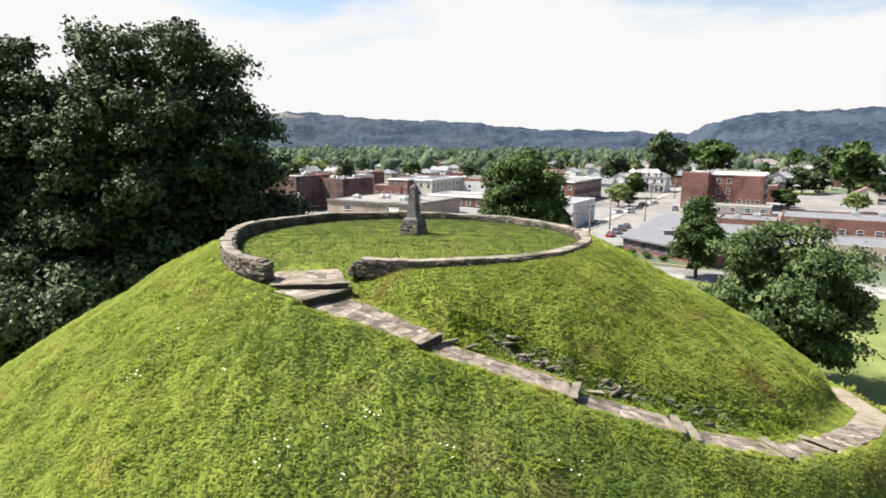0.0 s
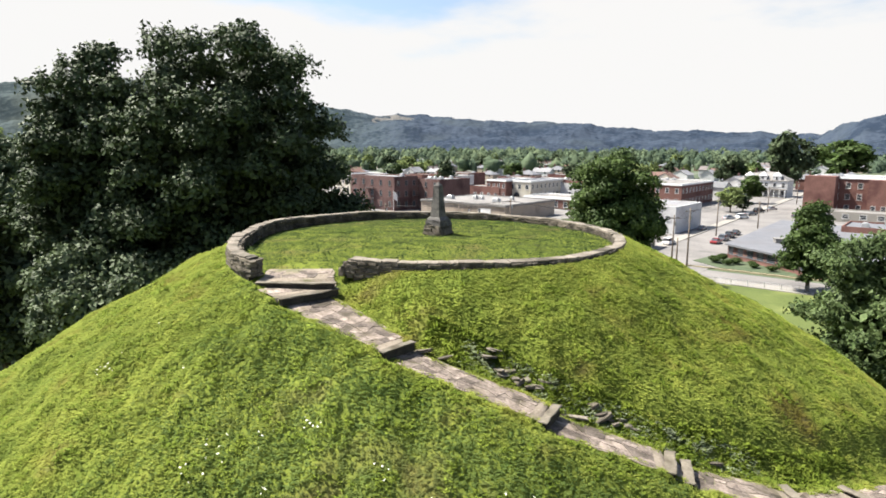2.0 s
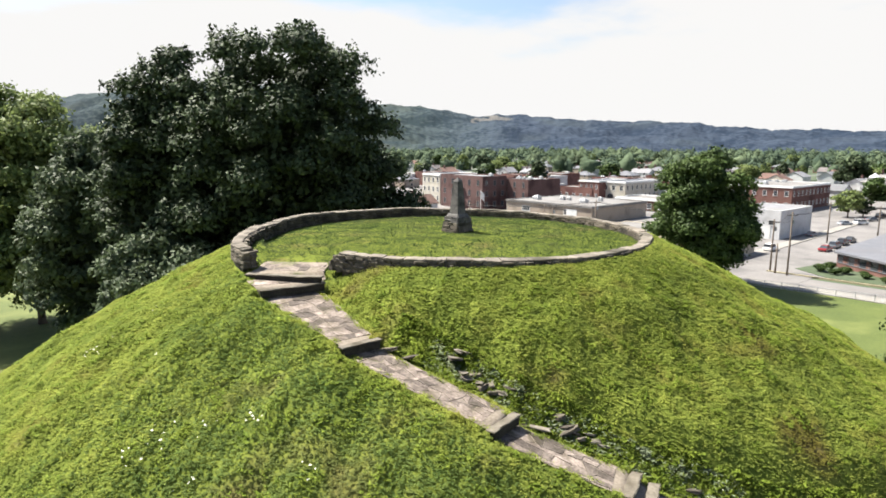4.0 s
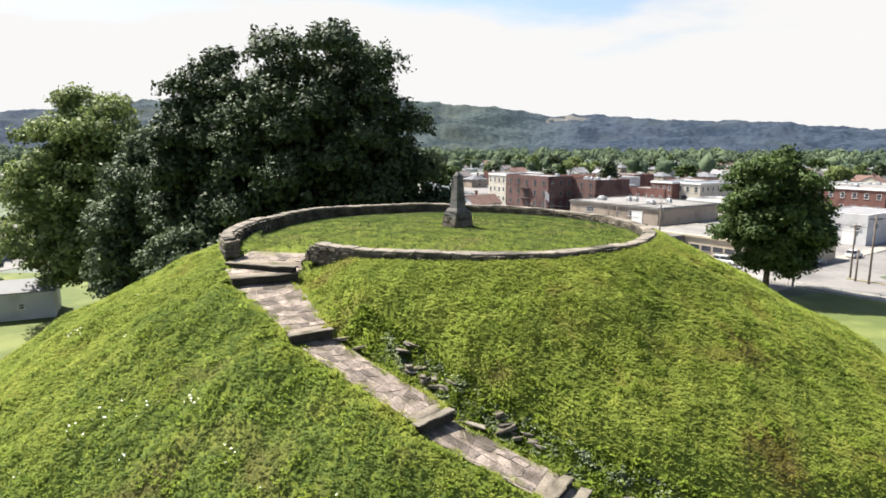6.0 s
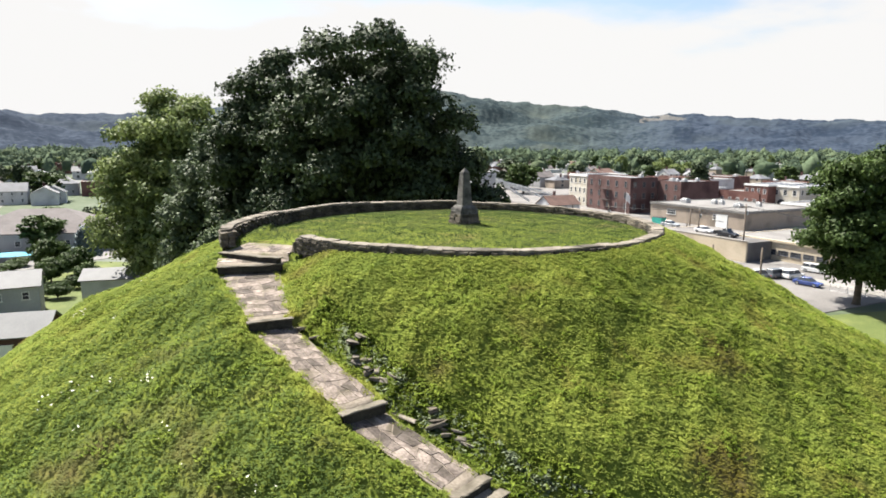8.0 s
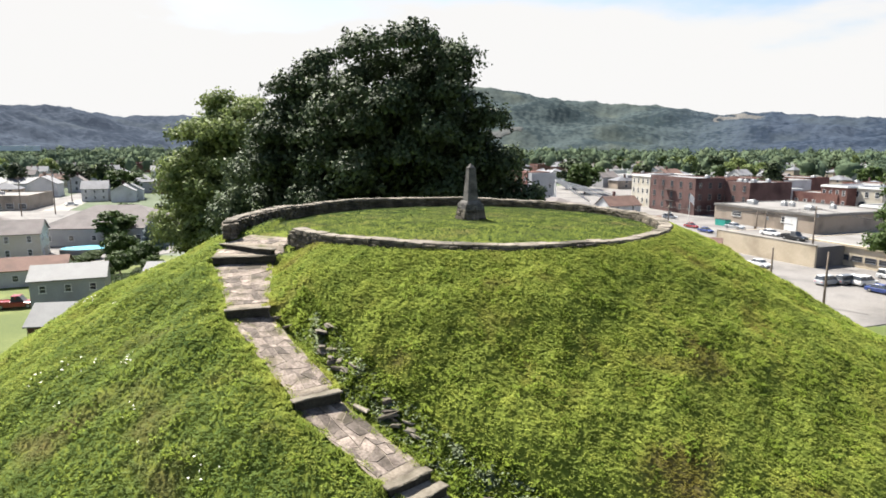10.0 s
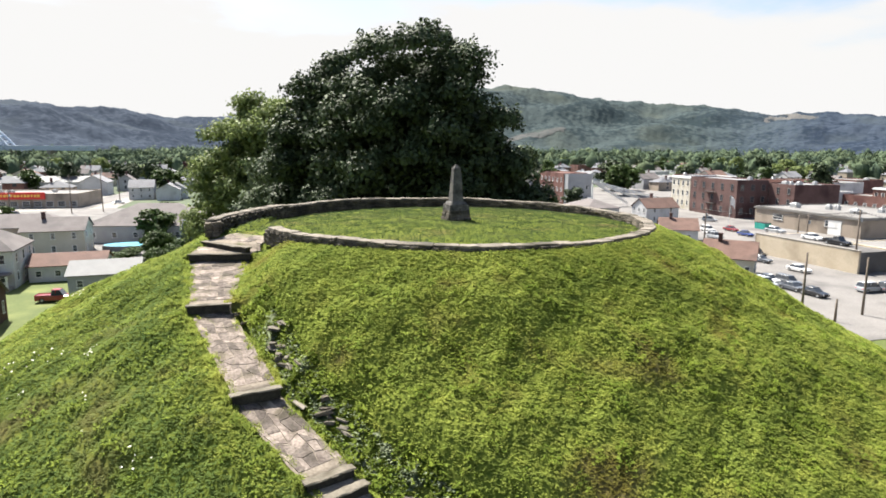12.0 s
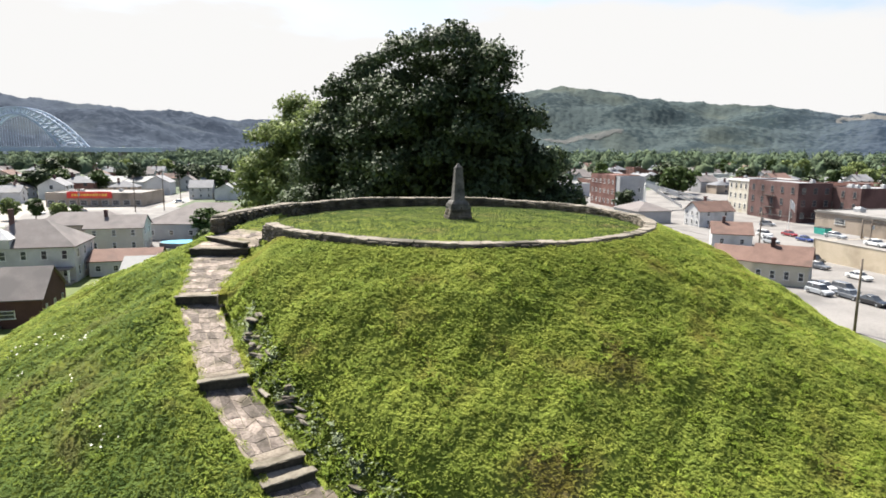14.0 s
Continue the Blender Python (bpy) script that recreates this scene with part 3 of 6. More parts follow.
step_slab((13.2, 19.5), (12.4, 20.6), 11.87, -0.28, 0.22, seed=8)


# ---- valley ground and hills ----
gr = np.concatenate([[0.0], np.geomspace(30, 4700, 46)])
ga = np.linspace(0, 2 * math.pi, 96, endpoint=False)
gv, gf = [], []
for r in gr:
    for a in ga:
        gv.append((r * math.cos(a), 40 + r * math.sin(a), GZ))
for i in range(len(gr) - 1):
    for k in range(96):
        gf.append((i * 96 + k, (i + 1) * 96 + k, (i + 1) * 96 + (k + 1) % 96, i * 96 + (k + 1) % 96))
ground = mesh_np("ground", gv, gf, M["ground"])
tagged(ground, "flat green and grey valley floor reaching the hills", "ground", kind="structure")

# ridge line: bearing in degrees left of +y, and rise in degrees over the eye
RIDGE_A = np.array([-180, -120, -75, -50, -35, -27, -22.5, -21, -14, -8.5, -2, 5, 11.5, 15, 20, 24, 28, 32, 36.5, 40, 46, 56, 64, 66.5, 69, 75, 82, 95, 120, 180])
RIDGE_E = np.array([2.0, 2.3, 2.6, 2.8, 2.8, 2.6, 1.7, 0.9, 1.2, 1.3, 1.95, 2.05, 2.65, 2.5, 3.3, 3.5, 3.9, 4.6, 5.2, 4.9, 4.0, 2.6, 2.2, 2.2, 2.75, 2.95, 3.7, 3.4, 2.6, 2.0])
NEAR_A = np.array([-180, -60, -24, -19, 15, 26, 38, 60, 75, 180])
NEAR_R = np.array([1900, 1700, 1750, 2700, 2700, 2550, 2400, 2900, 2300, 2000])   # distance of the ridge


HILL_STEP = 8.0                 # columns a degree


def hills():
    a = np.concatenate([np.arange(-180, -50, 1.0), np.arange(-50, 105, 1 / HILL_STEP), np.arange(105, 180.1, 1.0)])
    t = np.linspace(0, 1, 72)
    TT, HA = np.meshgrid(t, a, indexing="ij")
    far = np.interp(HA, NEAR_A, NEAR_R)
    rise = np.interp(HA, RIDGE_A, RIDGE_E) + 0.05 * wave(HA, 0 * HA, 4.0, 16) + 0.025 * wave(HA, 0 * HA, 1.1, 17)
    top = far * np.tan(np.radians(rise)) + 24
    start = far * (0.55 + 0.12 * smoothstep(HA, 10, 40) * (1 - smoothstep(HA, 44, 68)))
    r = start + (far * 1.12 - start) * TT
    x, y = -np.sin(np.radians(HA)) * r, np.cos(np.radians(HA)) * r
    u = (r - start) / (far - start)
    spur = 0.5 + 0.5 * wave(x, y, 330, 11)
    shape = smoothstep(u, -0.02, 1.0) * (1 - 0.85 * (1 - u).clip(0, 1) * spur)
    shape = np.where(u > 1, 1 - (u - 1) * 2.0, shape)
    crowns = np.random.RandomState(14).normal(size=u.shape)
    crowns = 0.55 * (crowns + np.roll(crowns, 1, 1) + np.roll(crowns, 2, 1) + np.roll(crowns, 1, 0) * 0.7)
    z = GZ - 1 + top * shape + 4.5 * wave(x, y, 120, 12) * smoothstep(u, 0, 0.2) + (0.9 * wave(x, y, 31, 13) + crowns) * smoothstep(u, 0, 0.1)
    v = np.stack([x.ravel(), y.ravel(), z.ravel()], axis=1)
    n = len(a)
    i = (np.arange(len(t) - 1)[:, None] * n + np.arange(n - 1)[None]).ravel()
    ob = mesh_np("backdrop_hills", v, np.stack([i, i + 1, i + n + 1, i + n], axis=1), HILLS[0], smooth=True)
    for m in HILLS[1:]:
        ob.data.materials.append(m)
    # greener steps where less haze is mixed into the hill colour
    less_haze = np.interp(HA[:-1, :-1], [-180, 11, 21, 46, 58, 180], [0, 0, 5, 5, 0, 0]) + np.random.RandomState(15).uniform(-0.5, 0.5, (len(t) - 1, n - 1))
    ob.data.polygons.foreach_set("material_index", np.clip(np.round(less_haze), 0, 5).astype(np.int32).ravel())
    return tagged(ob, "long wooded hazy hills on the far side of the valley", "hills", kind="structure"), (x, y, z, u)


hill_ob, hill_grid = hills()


# ---- trees ----
def leaves_np(centres, sizes, normals_out, rng, loose=0.75):
    """Small four-cornered leaf sprays at centres, tilted about their outward direction."""
    n = len(centres)
    a = rng.normal(size=(n, 3))
    nrm = normals_out * 0.9 + a * loose + np.array([0, 0, 0.35])
    nrm /= np.linalg.norm(nrm, axis=1)[:, None]
    nrm[(nrm * normals_out).sum(axis=1) < 0] *= -1
    u = np.cross(nrm, rng.normal(size=(n, 3)))
    u /= np.linalg.norm(u, axis=1)[:, None]
    w = np.cross(nrm, u)
    s = sizes[:, None]
    bend = nrm * s * rng.uniform(-0.25, 0.25, (n, 1))
    v = np.empty((n, 4, 3), dtype=np.float32)
    v[:, 0] = centres - u * s * 0.62 + bend
    v[:, 1] = centres - w * s * 0.36 - bend * 0.4
    v[:, 2] = centres + u * s * 0.62 + bend
    v[:, 3] = centres + w * s * 0.36 - bend * 0.4
    soft = normals_out * 0.45 + nrm * 0.8
    soft /= np.linalg.norm(soft, axis=1)[:, None]
    return v.reshape(-1, 3), np.arange(n * 4).reshape(n, 4), np.repeat(soft, 4, axis=0)


def crown_lobes(rng, rx, ry, rz, zc, n, size, cone=0.0, full=2.0):
    """Centres and radii of the boughs that make up a crown; above 2, full squares its shoulders."""
    out = []
    while len(out) < n:
        d = rng.normal(size=3)
        d /= (np.abs(d) ** full).sum() ** (1 / full)
        k = rng.uniform(0.25, 1.0) ** 0.4
        p = np.array([d[0] * rx * k, d[1] * ry * k, d[2] * rz * k])
        if cone:
            f = 1 - cone * np.clip((p[2] + rz) / (2 * rz), 0, 1)
            p[:2] *= f
        out.append((p + np.array([0, 0, zc]), size * rng.uniform(0.65, 1.25)))
    return out


def tree(name, label, x, y, height, spread, foot, leaf, mat, seed, count, lobes=40, lobe=2.2, trunk=0.45, cone=0.0, group="", category="tree", z0=None, full=2.0):
    """A tapered trunk, limbs and a crown of boughs set with many small leaf sprays. foot: height of the crown's underside."""
    rng = np.random.RandomState(seed)
    th = thing(name, label, category, pose(x, y, GZ if z0 is None else z0), group)
    rx = ry = spread
    rz = (height - foot) / 2
    zc = foot + rz
    balls = crown_lobes(rng, rx - lobe * 0.6, ry - lobe * 0.6, rz - lobe * 0.6, zc, lobes, lobe, cone, full)
    bm = bmesh.new()
    top = foot + rz * 1.2
    lean = rng.uniform(-0.4, 0.4, 2)
    add_tube(bm, [(0, 0, -0.3), (0.1 * lean[0], 0.1 * lean[1], 0.6), (lean[0] * 0.5, lean[1] * 0.5, top * 0.5), (lean[0], lean[1], top)], [trunk * 1.5, trunk, trunk * 0.75, trunk * 0.18], 10)
    for k in range(min(11, lobes)):
        c, r = balls[k]
        z = max(foot * 0.7, min(top * 0.8, c[2] - np.hypot(c[0], c[1]) * 0.7))
        f = z / top
        s = (lean[0] * f, lean[1] * f, z)
        mid = ((s[0] + c[0]) * 0.5, (s[1] + c[1]) * 0.5, (z + c[2]) * 0.5 + 0.3)
        add_tube(bm, [s, mid, tuple(c)], [trunk * 0.42, trunk * 0.26, trunk * 0.06], 6)
    part("trunk", bm, M["bark"], th, smooth=True)
    weights = np.array([r ** 2 for _, r in balls])
    pick = rng.choice(len(balls), count, p=weights / weights.sum())
    cen = np.array([c for c, _ in balls])[pick]
    rad = np.array([r for _, r in balls])[pick]
    d = rng.normal(size=(count, 3))
    d /= np.linalg.norm(d, axis=1)[:, None]
    d[:, 2] = np.where(d[:, 2] < -0.35, -d[:, 2] * 0.6, d[:, 2])
    shell = rng.uniform(0.45, 1.0, count) ** 0.4 * (1 + 0.22 * np.sin(d[:, 0] * 7 + d[:, 1] * 5 + pick) + 0.12 * rng.normal(size=count))
    pos = cen + d * (rad * shell)[:, None] * np.array([1, 1, 0.8])
    size = leaf * rng.uniform(0.6, 1.35, count)
    core = rng.uniform(0, 1, count) < 0.10             # larger sprays deep inside keep the crown dense
    pos[core] = (cen + d * (rad * rng.uniform(0, 0.55, count))[:, None])[core]
    size[core] *= 1.5 if leaf < 0.7 else 1.4
    deep = rng.uniform(0, 1, count) < 0.10             # and some through the middle of the whole crown
    inner = rng.normal(size=(count, 3))
    inner *= (rng.uniform(0.1, 0.7, count) / np.linalg.norm(inner, axis=1))[:, None]
    pos[deep] = (inner * np.array([rx, ry, rz]) * (1 - cone * 0.5) + np.array([0, 0, zc]))[deep]
    size[deep] *= 1.8 if leaf < 0.7 else 1.3
    v, f, soft = leaves_np(pos, size, d, rng)
    mesh_np("crown", v, f, mat, th, normals=soft)
    return th


big = [
    tree("tree", "very large dark green maple tree beside the mound", -22.5, 50.8, 35.2, 9.5, 6.5, 0.30, M["leaf_dark"], 21, 130000, 260, 1.75, 0.75, 0.0, full=2.6),
    tree("tree", "large dark green maple tree crowding the bigger one", -33.0, 49.2, 33.8, 8.4, 7.0, 0.31, M["leaf_dark"], 12, 74000, 150, 1.6, 0.55, 0.32),
    tree("tree", "dark low-branched tree at the foot of the mound", -17.4, 56.6, 27.6, 5.0, 2.0, 0.33, M["leaf_dark"], 13, 38000, 90, 1.5, 0.45),
    # the maples' sunlit lower boughs: a stand-in tree, sunlight in its paler leaves
    tree("tree", "silvery green sunlit lower boughs of the dark maples, built as a tree", -27.3, 42.0, 19.0, 5.6, 8.0, 0.31, M["leaf_grey"], 26, 44000, 110, 1.5, 0.4),
    tree("tree", "grey-green tree between the maples and the sycamore", -50.0, 55.0, 27.0, 8.0, 1.0, 0.40, M["leaf_grey"], 27, 36000, 110, 1.8, 0.4, 0.25),
    # two unseen trees, added to block bright gaps through the maple crowns
    tree("tree", "unseen dark dense tree added as backing behind the great maples", -36.0, 62.0, 26.0, 7.0, 1.0, 0.8, M["leaf_dark"], 18, 11000, 40, 2.4, 0.4),
    tree("tree", "unseen dark dense tree added at the back of the maple group", -25.0, 64.0, 23.0, 6.5, 1.0, 0.8, M["leaf_dark"], 19, 10000, 40, 2.4, 0.4),
    tree("tree", "tall yellow-green sycamore tree behind the dark maples", -72.5, 66.5, 33.4, 15.2, 1.0, 0.46, M["leaf_syc"], 14, 80000, 250, 2.3, 0.5, 0.25),
    tree("tree", "broad round-crowned green street tree beside the corner", 15.8, 122.5, 25.0, 10.0, 0.9, 0.50, M["leaf_street"], 15, 46000, 130, 2.0, 0.55),
    tree("tree", "spreading light green tree at the mound's foot", 34.8, 61.3, 18.8, 8.6, 0.3, 0.34, M["leaf_park"], 16, 46000, 110, 1.6, 0.5),
    tree("tree", "dense oval dark green tree on the park edge", 49.0, 118.0, 15.6, 5.8, 0.3, 0.45, M["leaf_mid"], 17, 26000, 60, 1.6, 0.35, 0.4),
]


def hill_patch(name, label, a0, a1, u0, u1, mat):
    """A bare patch on the hillside: the hill's own surface inside a ragged oval, a little proud."""
    gx, gy, gz, gu = hill_grid
    na, nu = 90, 26
    aa, uu = np.meshgrid(np.linspace(a0, a1, na), np.linspace(u0, u1, nu), indexing="ij")
    j = (aa + 50) * HILL_STEP + 130
    j0 = np.floor(j).astype(int)
    col_u = gu[:, j0[:, 0]]
    i = np.array([np.interp(uu[k], col_u[:, k], np.arange(gu.shape[0])) for k in range(na)])
    i0 = np.floor(i).astype(int)
    fi, fj = i - i0, j - j0

    def at(g):
        return (g[i0, j0] * (1 - fi) + g[i0 + 1, j0] * fi) * (1 - fj) + (g[i0, j0 + 1] * (1 - fi) + g[i0 + 1, j0 + 1] * fi) * fj

    x, y, z = at(gx) * 0.9993, at(gy) * 0.9993, at(gz) + 0.5
    oval = ((aa - (a0 + a1) / 2) / ((a1 - a0) / 2)) ** 2 + ((uu - (u0 + u1) / 2) / ((u1 - u0) / 2)) ** 2 + 0.45 * wave(aa * 10, uu * 90, 7, 15)
    n = np.arange(na * nu).reshape(na, nu)
    keep = oval[:-1, :-1] < 0.85
    f = np.stack([n[:-1, :-1][keep], n[1:, :-1][keep], n[1:, 1:][keep], n[:-1, 1:][keep]], axis=1)
    return tagged(mesh_np(name, np.stack([x.ravel(), y.ravel(), z.ravel()], axis=1), f, mat, smooth=True), label, "hillside", kind="structure")


hill_patch("backdrop_clearing", "bare tan excavated clearing on the ridge", 12.0, 15.8, 0.74, 0.90, material("bare_hill_earth", (0.062, 0.063, 0.061), (0.094, 0.089, 0.083), 0.01, 0.08, 0.95, 0.2))
hill_patch("backdrop_road_cut", "brownish rocky road cut along the lower hillside", 31.0, 41.5, 0.36, 0.43, material("road_cut_rock", (0.040, 0.045, 0.045), (0.060, 0.060, 0.056), 0.01, 0.08, 0.95, 0.2))


# ---- town materials ----
M["brick"] = material("red_brick", (0.122, 0.060, 0.050), (0.190, 0.100, 0.082), 0.4, 5.0, 0.9, 0.3, stain=(0.091, 0.041, 0.036), stain_scale=0.15)
M["brick_dark"] = material("dark_brown_brick", (0.086, 0.050, 0.046), (0.132, 0.078, 0.071), 0.4, 5.0, 0.9, 0.3, stain=(0.056, 0.030, 0.028), stain_scale=0.15)
M["white"] = material("white_painted_siding", (0.44, 0.44, 0.44), (0.56, 0.56, 0.558), 0.5, 6.0, 0.7, 0.15, stain=(0.36, 0.355, 0.35), stain_scale=0.25)
M["cream"] = material("cream_siding", (0.420, 0.392, 0.330), (0.530, 0.500, 0.432), 0.5, 6.0, 0.75, 0.15, stain=(0.413, 0.375, 0.292), stain_scale=0.25)
M["tan"] = material("tan_concrete_wall", (0.420, 0.350, 0.255), (0.550, 0.475, 0.360), 0.3, 5.0, 0.85, 0.2, stain=(0.300, 0.246, 0.177), stain_scale=0.15)
M["tan_grey"] = material("grey_tan_block_wall", (0.290, 0.240, 0.192), (0.375, 0.315, 0.256), 0.3, 5.0, 0.85, 0.2, stain=(0.175, 0.147, 0.119), stain_scale=0.15)
M["grey_wall"] = material("pale_grey_siding", (0.290, 0.296, 0.304), (0.385, 0.392, 0.402), 0.4, 6.0, 0.75, 0.15, stain=(0.270, 0.270, 0.275), stain_scale=0.2)
M["roof_grey"] = material("grey_roof_felt", (0.152, 0.152, 0.160), (0.232, 0.232, 0.244), 0.3, 5.0, 0.85, 0.3, stain=(0.192, 0.188, 0.184), stain_scale=0.12)
M["roof_slate"] = material("dark_grey_roof", (0.098, 0.102, 0.115), (0.149, 0.153, 0.166), 0.3, 5.0, 0.8, 0.3, stain=(0.119, 0.119, 0.128), stain_scale=0.12)
M["roof_pale"] = material("pale_flat_roof", (0.150, 0.144, 0.137), (0.212, 0.204, 0.195), 0.2, 4.0, 0.85, 0.2, stain=(0.128, 0.120, 0.112), stain_scale=0.12)
M["roof_brown"] = material("brown_shingles", (0.107, 0.065, 0.053), (0.161, 0.100, 0.081), 0.5, 7.0, 0.9, 0.4, stain=(0.086, 0.057, 0.048), stain_scale=0.2)
M["roof_taupe"] = material("grey_brown_shingles", (0.118, 0.103, 0.100), (0.164, 0.148, 0.144), 0.5, 7.0, 0.9, 0.4, stain=(0.100, 0.091, 0.090), stain_scale=0.2)
M["metal_white"] = material("white_sheet_metal", (0.105, 0.108, 0.112), (0.145, 0.148, 0.152), 0.5, 7.0, 0.7, 0.1)
M["trim"] = material("white_trim", (0.609, 0.609, 0.592), (0.718, 0.718, 0.699), 2.0, 9.0, 0.6, 0)
M["glass"] = glass_dark("window_glass", (0.045, 0.05, 0.058))
M["pole"] = material("weathered_pole_wood", (0.10, 0.08, 0.065), (0.19, 0.155, 0.125), 1.0, 9.0, 0.9, 0.4)
M["steel"] = material("galvanised_steel", (0.32, 0.33, 0.34), (0.45, 0.46, 0.47), 2.0, 12.0, 0.5, 0.1, metal=0.6)
M["bridge"] = material("blue_painted_steel", (0.34, 0.40, 0.48), (0.44, 0.50, 0.58), 0.05, 0.5, 0.6, 0)
M["sign_red"] = material("red_sign_board", (0.55, 0.035, 0.03), (0.66, 0.05, 0.04), 1.0, 6.0, 0.5, 0)
M["sign_gold"] = material("yellow_lettering", (0.75, 0.5, 0.08), (0.85, 0.6, 0.12), 1.0, 6.0, 0.5, 0)
M["teal"] = material("teal_painted_steel", (0.03, 0.27, 0.22), (0.05, 0.36, 0.30), 1.0, 6.0, 0.6, 0.1)
M["water"] = material("pool_water", (0.18, 0.50, 0.68), (0.26, 0.60, 0.76), 0.8, 3.0, 0.1, 0.2)
M["tyre"] = material("tyre_rubber", (0.02, 0.02, 0.02), (0.04, 0.04, 0.04), 3.0, 12.0, 0.8, 0)
M["rust"] = material("weathered_red_boards", (0.062, 0.031, 0.027), (0.099, 0.051, 0.042), 0.6, 6.0, 0.85, 0.3)


# ---- street grid: V runs along the near street, U away from it ----
GRID = -30.0
U = Vector((math.cos(radians(60)), math.sin(radians(60))))
V = Vector((math.cos(radians(-30)), math.sin(radians(-30))))


def sheet(name, label, category, corners, z, mat, thick=0.12):
    """A flat slab of paving with the given corners, its top at z."""
    bm = bmesh.new()
    top = [bm.verts.new((x, y, z)) for x, y in corners]
    low = [bm.verts.new((x, y, z - thick)) for x, y in corners]
    bm.faces.new(top)
    n = len(top)
    for i in range(n):
        bm.faces.new((top[i], low[i], low[(i + 1) % n], top[(i + 1) % n]))
    return tagged(part(name, bm, mat), label, category, kind="structure")


def quad(origin, w, d, rot=GRID):
    c, s = math.cos(radians(rot)), math.sin(radians(rot))
    x, y = origin
    return [(x, y), (x + w * c, y + w * s), (x + w * c - d * s, y + w * s + d * c), (x - d * s, y + d * c)]


def strip(points, width):
    """Corners of a band along a line of two points."""
    a, b = Vector(points[0]), Vector(points[1])
    d = (b - a).normalized()
    n = Vector((-d.y, d.x)) * width / 2
    return [tuple(a - n), tuple(b - n), tuple(b + n), tuple(a + n)]


sheet("pavement_town", "grey and tan paved ground of the town centre", "pavement", [(-190, 196), (-30, 140), (30, 140), (190, 150), (230, 300), (180, 440), (-160, 420)], GZ + 0.02, M["asphalt"], 0.05)
sheet("lawn_park", "mown green park lawn round the mound's foot", "lawn", [(-70, -60), (120, -60), (110, 88), (26, 128), (10, 110), (-62, 96)], GZ + 0.03, M["park"])
sheet("lawn_yard", "mown green back yards west of the mound", "lawn", [(-120, 0), (-60, 0), (-58, 110), (-118, 75)], GZ + 0.05, M["park"])
sheet("pavement_near", "pale concrete pavement along the park fence", "pavement", strip([(-2, 145), (130, 74)], 4.0), GZ + 0.16, M["concrete"])
sheet("road_near", "worn pale asphalt street beyond the park fence", "road", strip([(-60, 182), (28, 134.5), (140, 75)][::2], 9), GZ + 0.06, M["asphalt"])
sheet("road_main", "wide pale asphalt street running towards the hills", "road", strip([(34, 140), (210, 470)], 20), GZ + 0.08, M["asphalt"])
sheet("pavement_main_left", "pale concrete pavement beside the wide street", "pavement", strip([(29, 160), (190, 462)], 3), GZ + 0.22, M["concrete"], 0.2)
sheet("pavement_main_right", "pale concrete pavement beside the wide street", "pavement", strip([(48, 151), (216, 448)], 3), GZ + 0.22, M["concrete"], 0.2)
sheet("road_parking_corner", "pale asphalt parking corner under the street tree", "parking lot", quad((2, 144), 34, 50), GZ + 0.10, M["asphalt"])
sheet("road_parking_lot", "pale sunlit asphalt parking lot", "parking lot", quad((-40, 128), 52, 48), GZ + 0.12, M["asphalt"])
sheet("road_lot_left", "grey asphalt lot beside the brick buildings", "parking lot", quad((-84, 198), 52, 60), GZ + 0.11, M["asphalt"])
sheet("road_store_lot", "pale concrete store parking lot", "parking lot", [(-300, 20), (-205, 20), (-200, 80), (-300, 140)], GZ + 0.08, M["concrete"])
sheet("road_west", "pale street leading to the far houses", "road", strip([(-200, 60), (-330, 150)], 9), GZ + 0.12, M["asphalt"])
sheet("pavement_side_lot", "pale concrete lot at the foot of the trees", "pavement", quad((-72, 84), 28, 14, -20), GZ + 0.10, M["concrete"])
sheet("road_yards", "grey asphalt yards between the western houses", "parking lot", [(-246, 52), (-206, 40), (-120, 52), (-118, 92), (-196, 128), (-236, 98)], GZ + 0.09, M["asphalt"])
sheet("road_behind", "grey asphalt yard between the downtown blocks", "parking lot", quad((-60, 262), 110, 90), GZ + 0.05, M["asphalt"])

sheet("pavement_kerb", "yellow-painted kerb strip along the office verge", "kerb", strip([(30, 141.5), (56, 127.5)], 0.5), GZ + 0.3, material("faded_yellow_kerb", (0.24, 0.21, 0.13), (0.32, 0.28, 0.18), 1.0, 6.0, 0.9, 0.2), 0.3)
sheet("lawn_verge", "rough green verge with shrubs before the office", "lawn", [(36, 146), (40, 137.5), (52, 131), (53, 134), (45, 150), (41, 152)], GZ + 0.2, M["ground"], 0.2)

# retaining wall with a raised lot behind it
rw = thing("retaining_wall", "long tan concrete retaining wall beside the parking lot", "wall", pose(-26.5, 164.6, GZ, 0, 0, GRID), kind="structure")
part("wall_body", box_bm((13, 0.25, -0.2, 26, 0.5, 4.75), (0.25, 18, -0.2, 0.5, 36, 4.4)), M["tan"], rw)
part("coping", box_bm((13, 0.25, 4.55, 26.2, 0.62, 0.16)), M["concrete"], rw)
part("lot_surface", box_bm((13, 30, 0, 25.2, 59, 4.2)), M["asphalt"], rw, "raised asphalt lot")


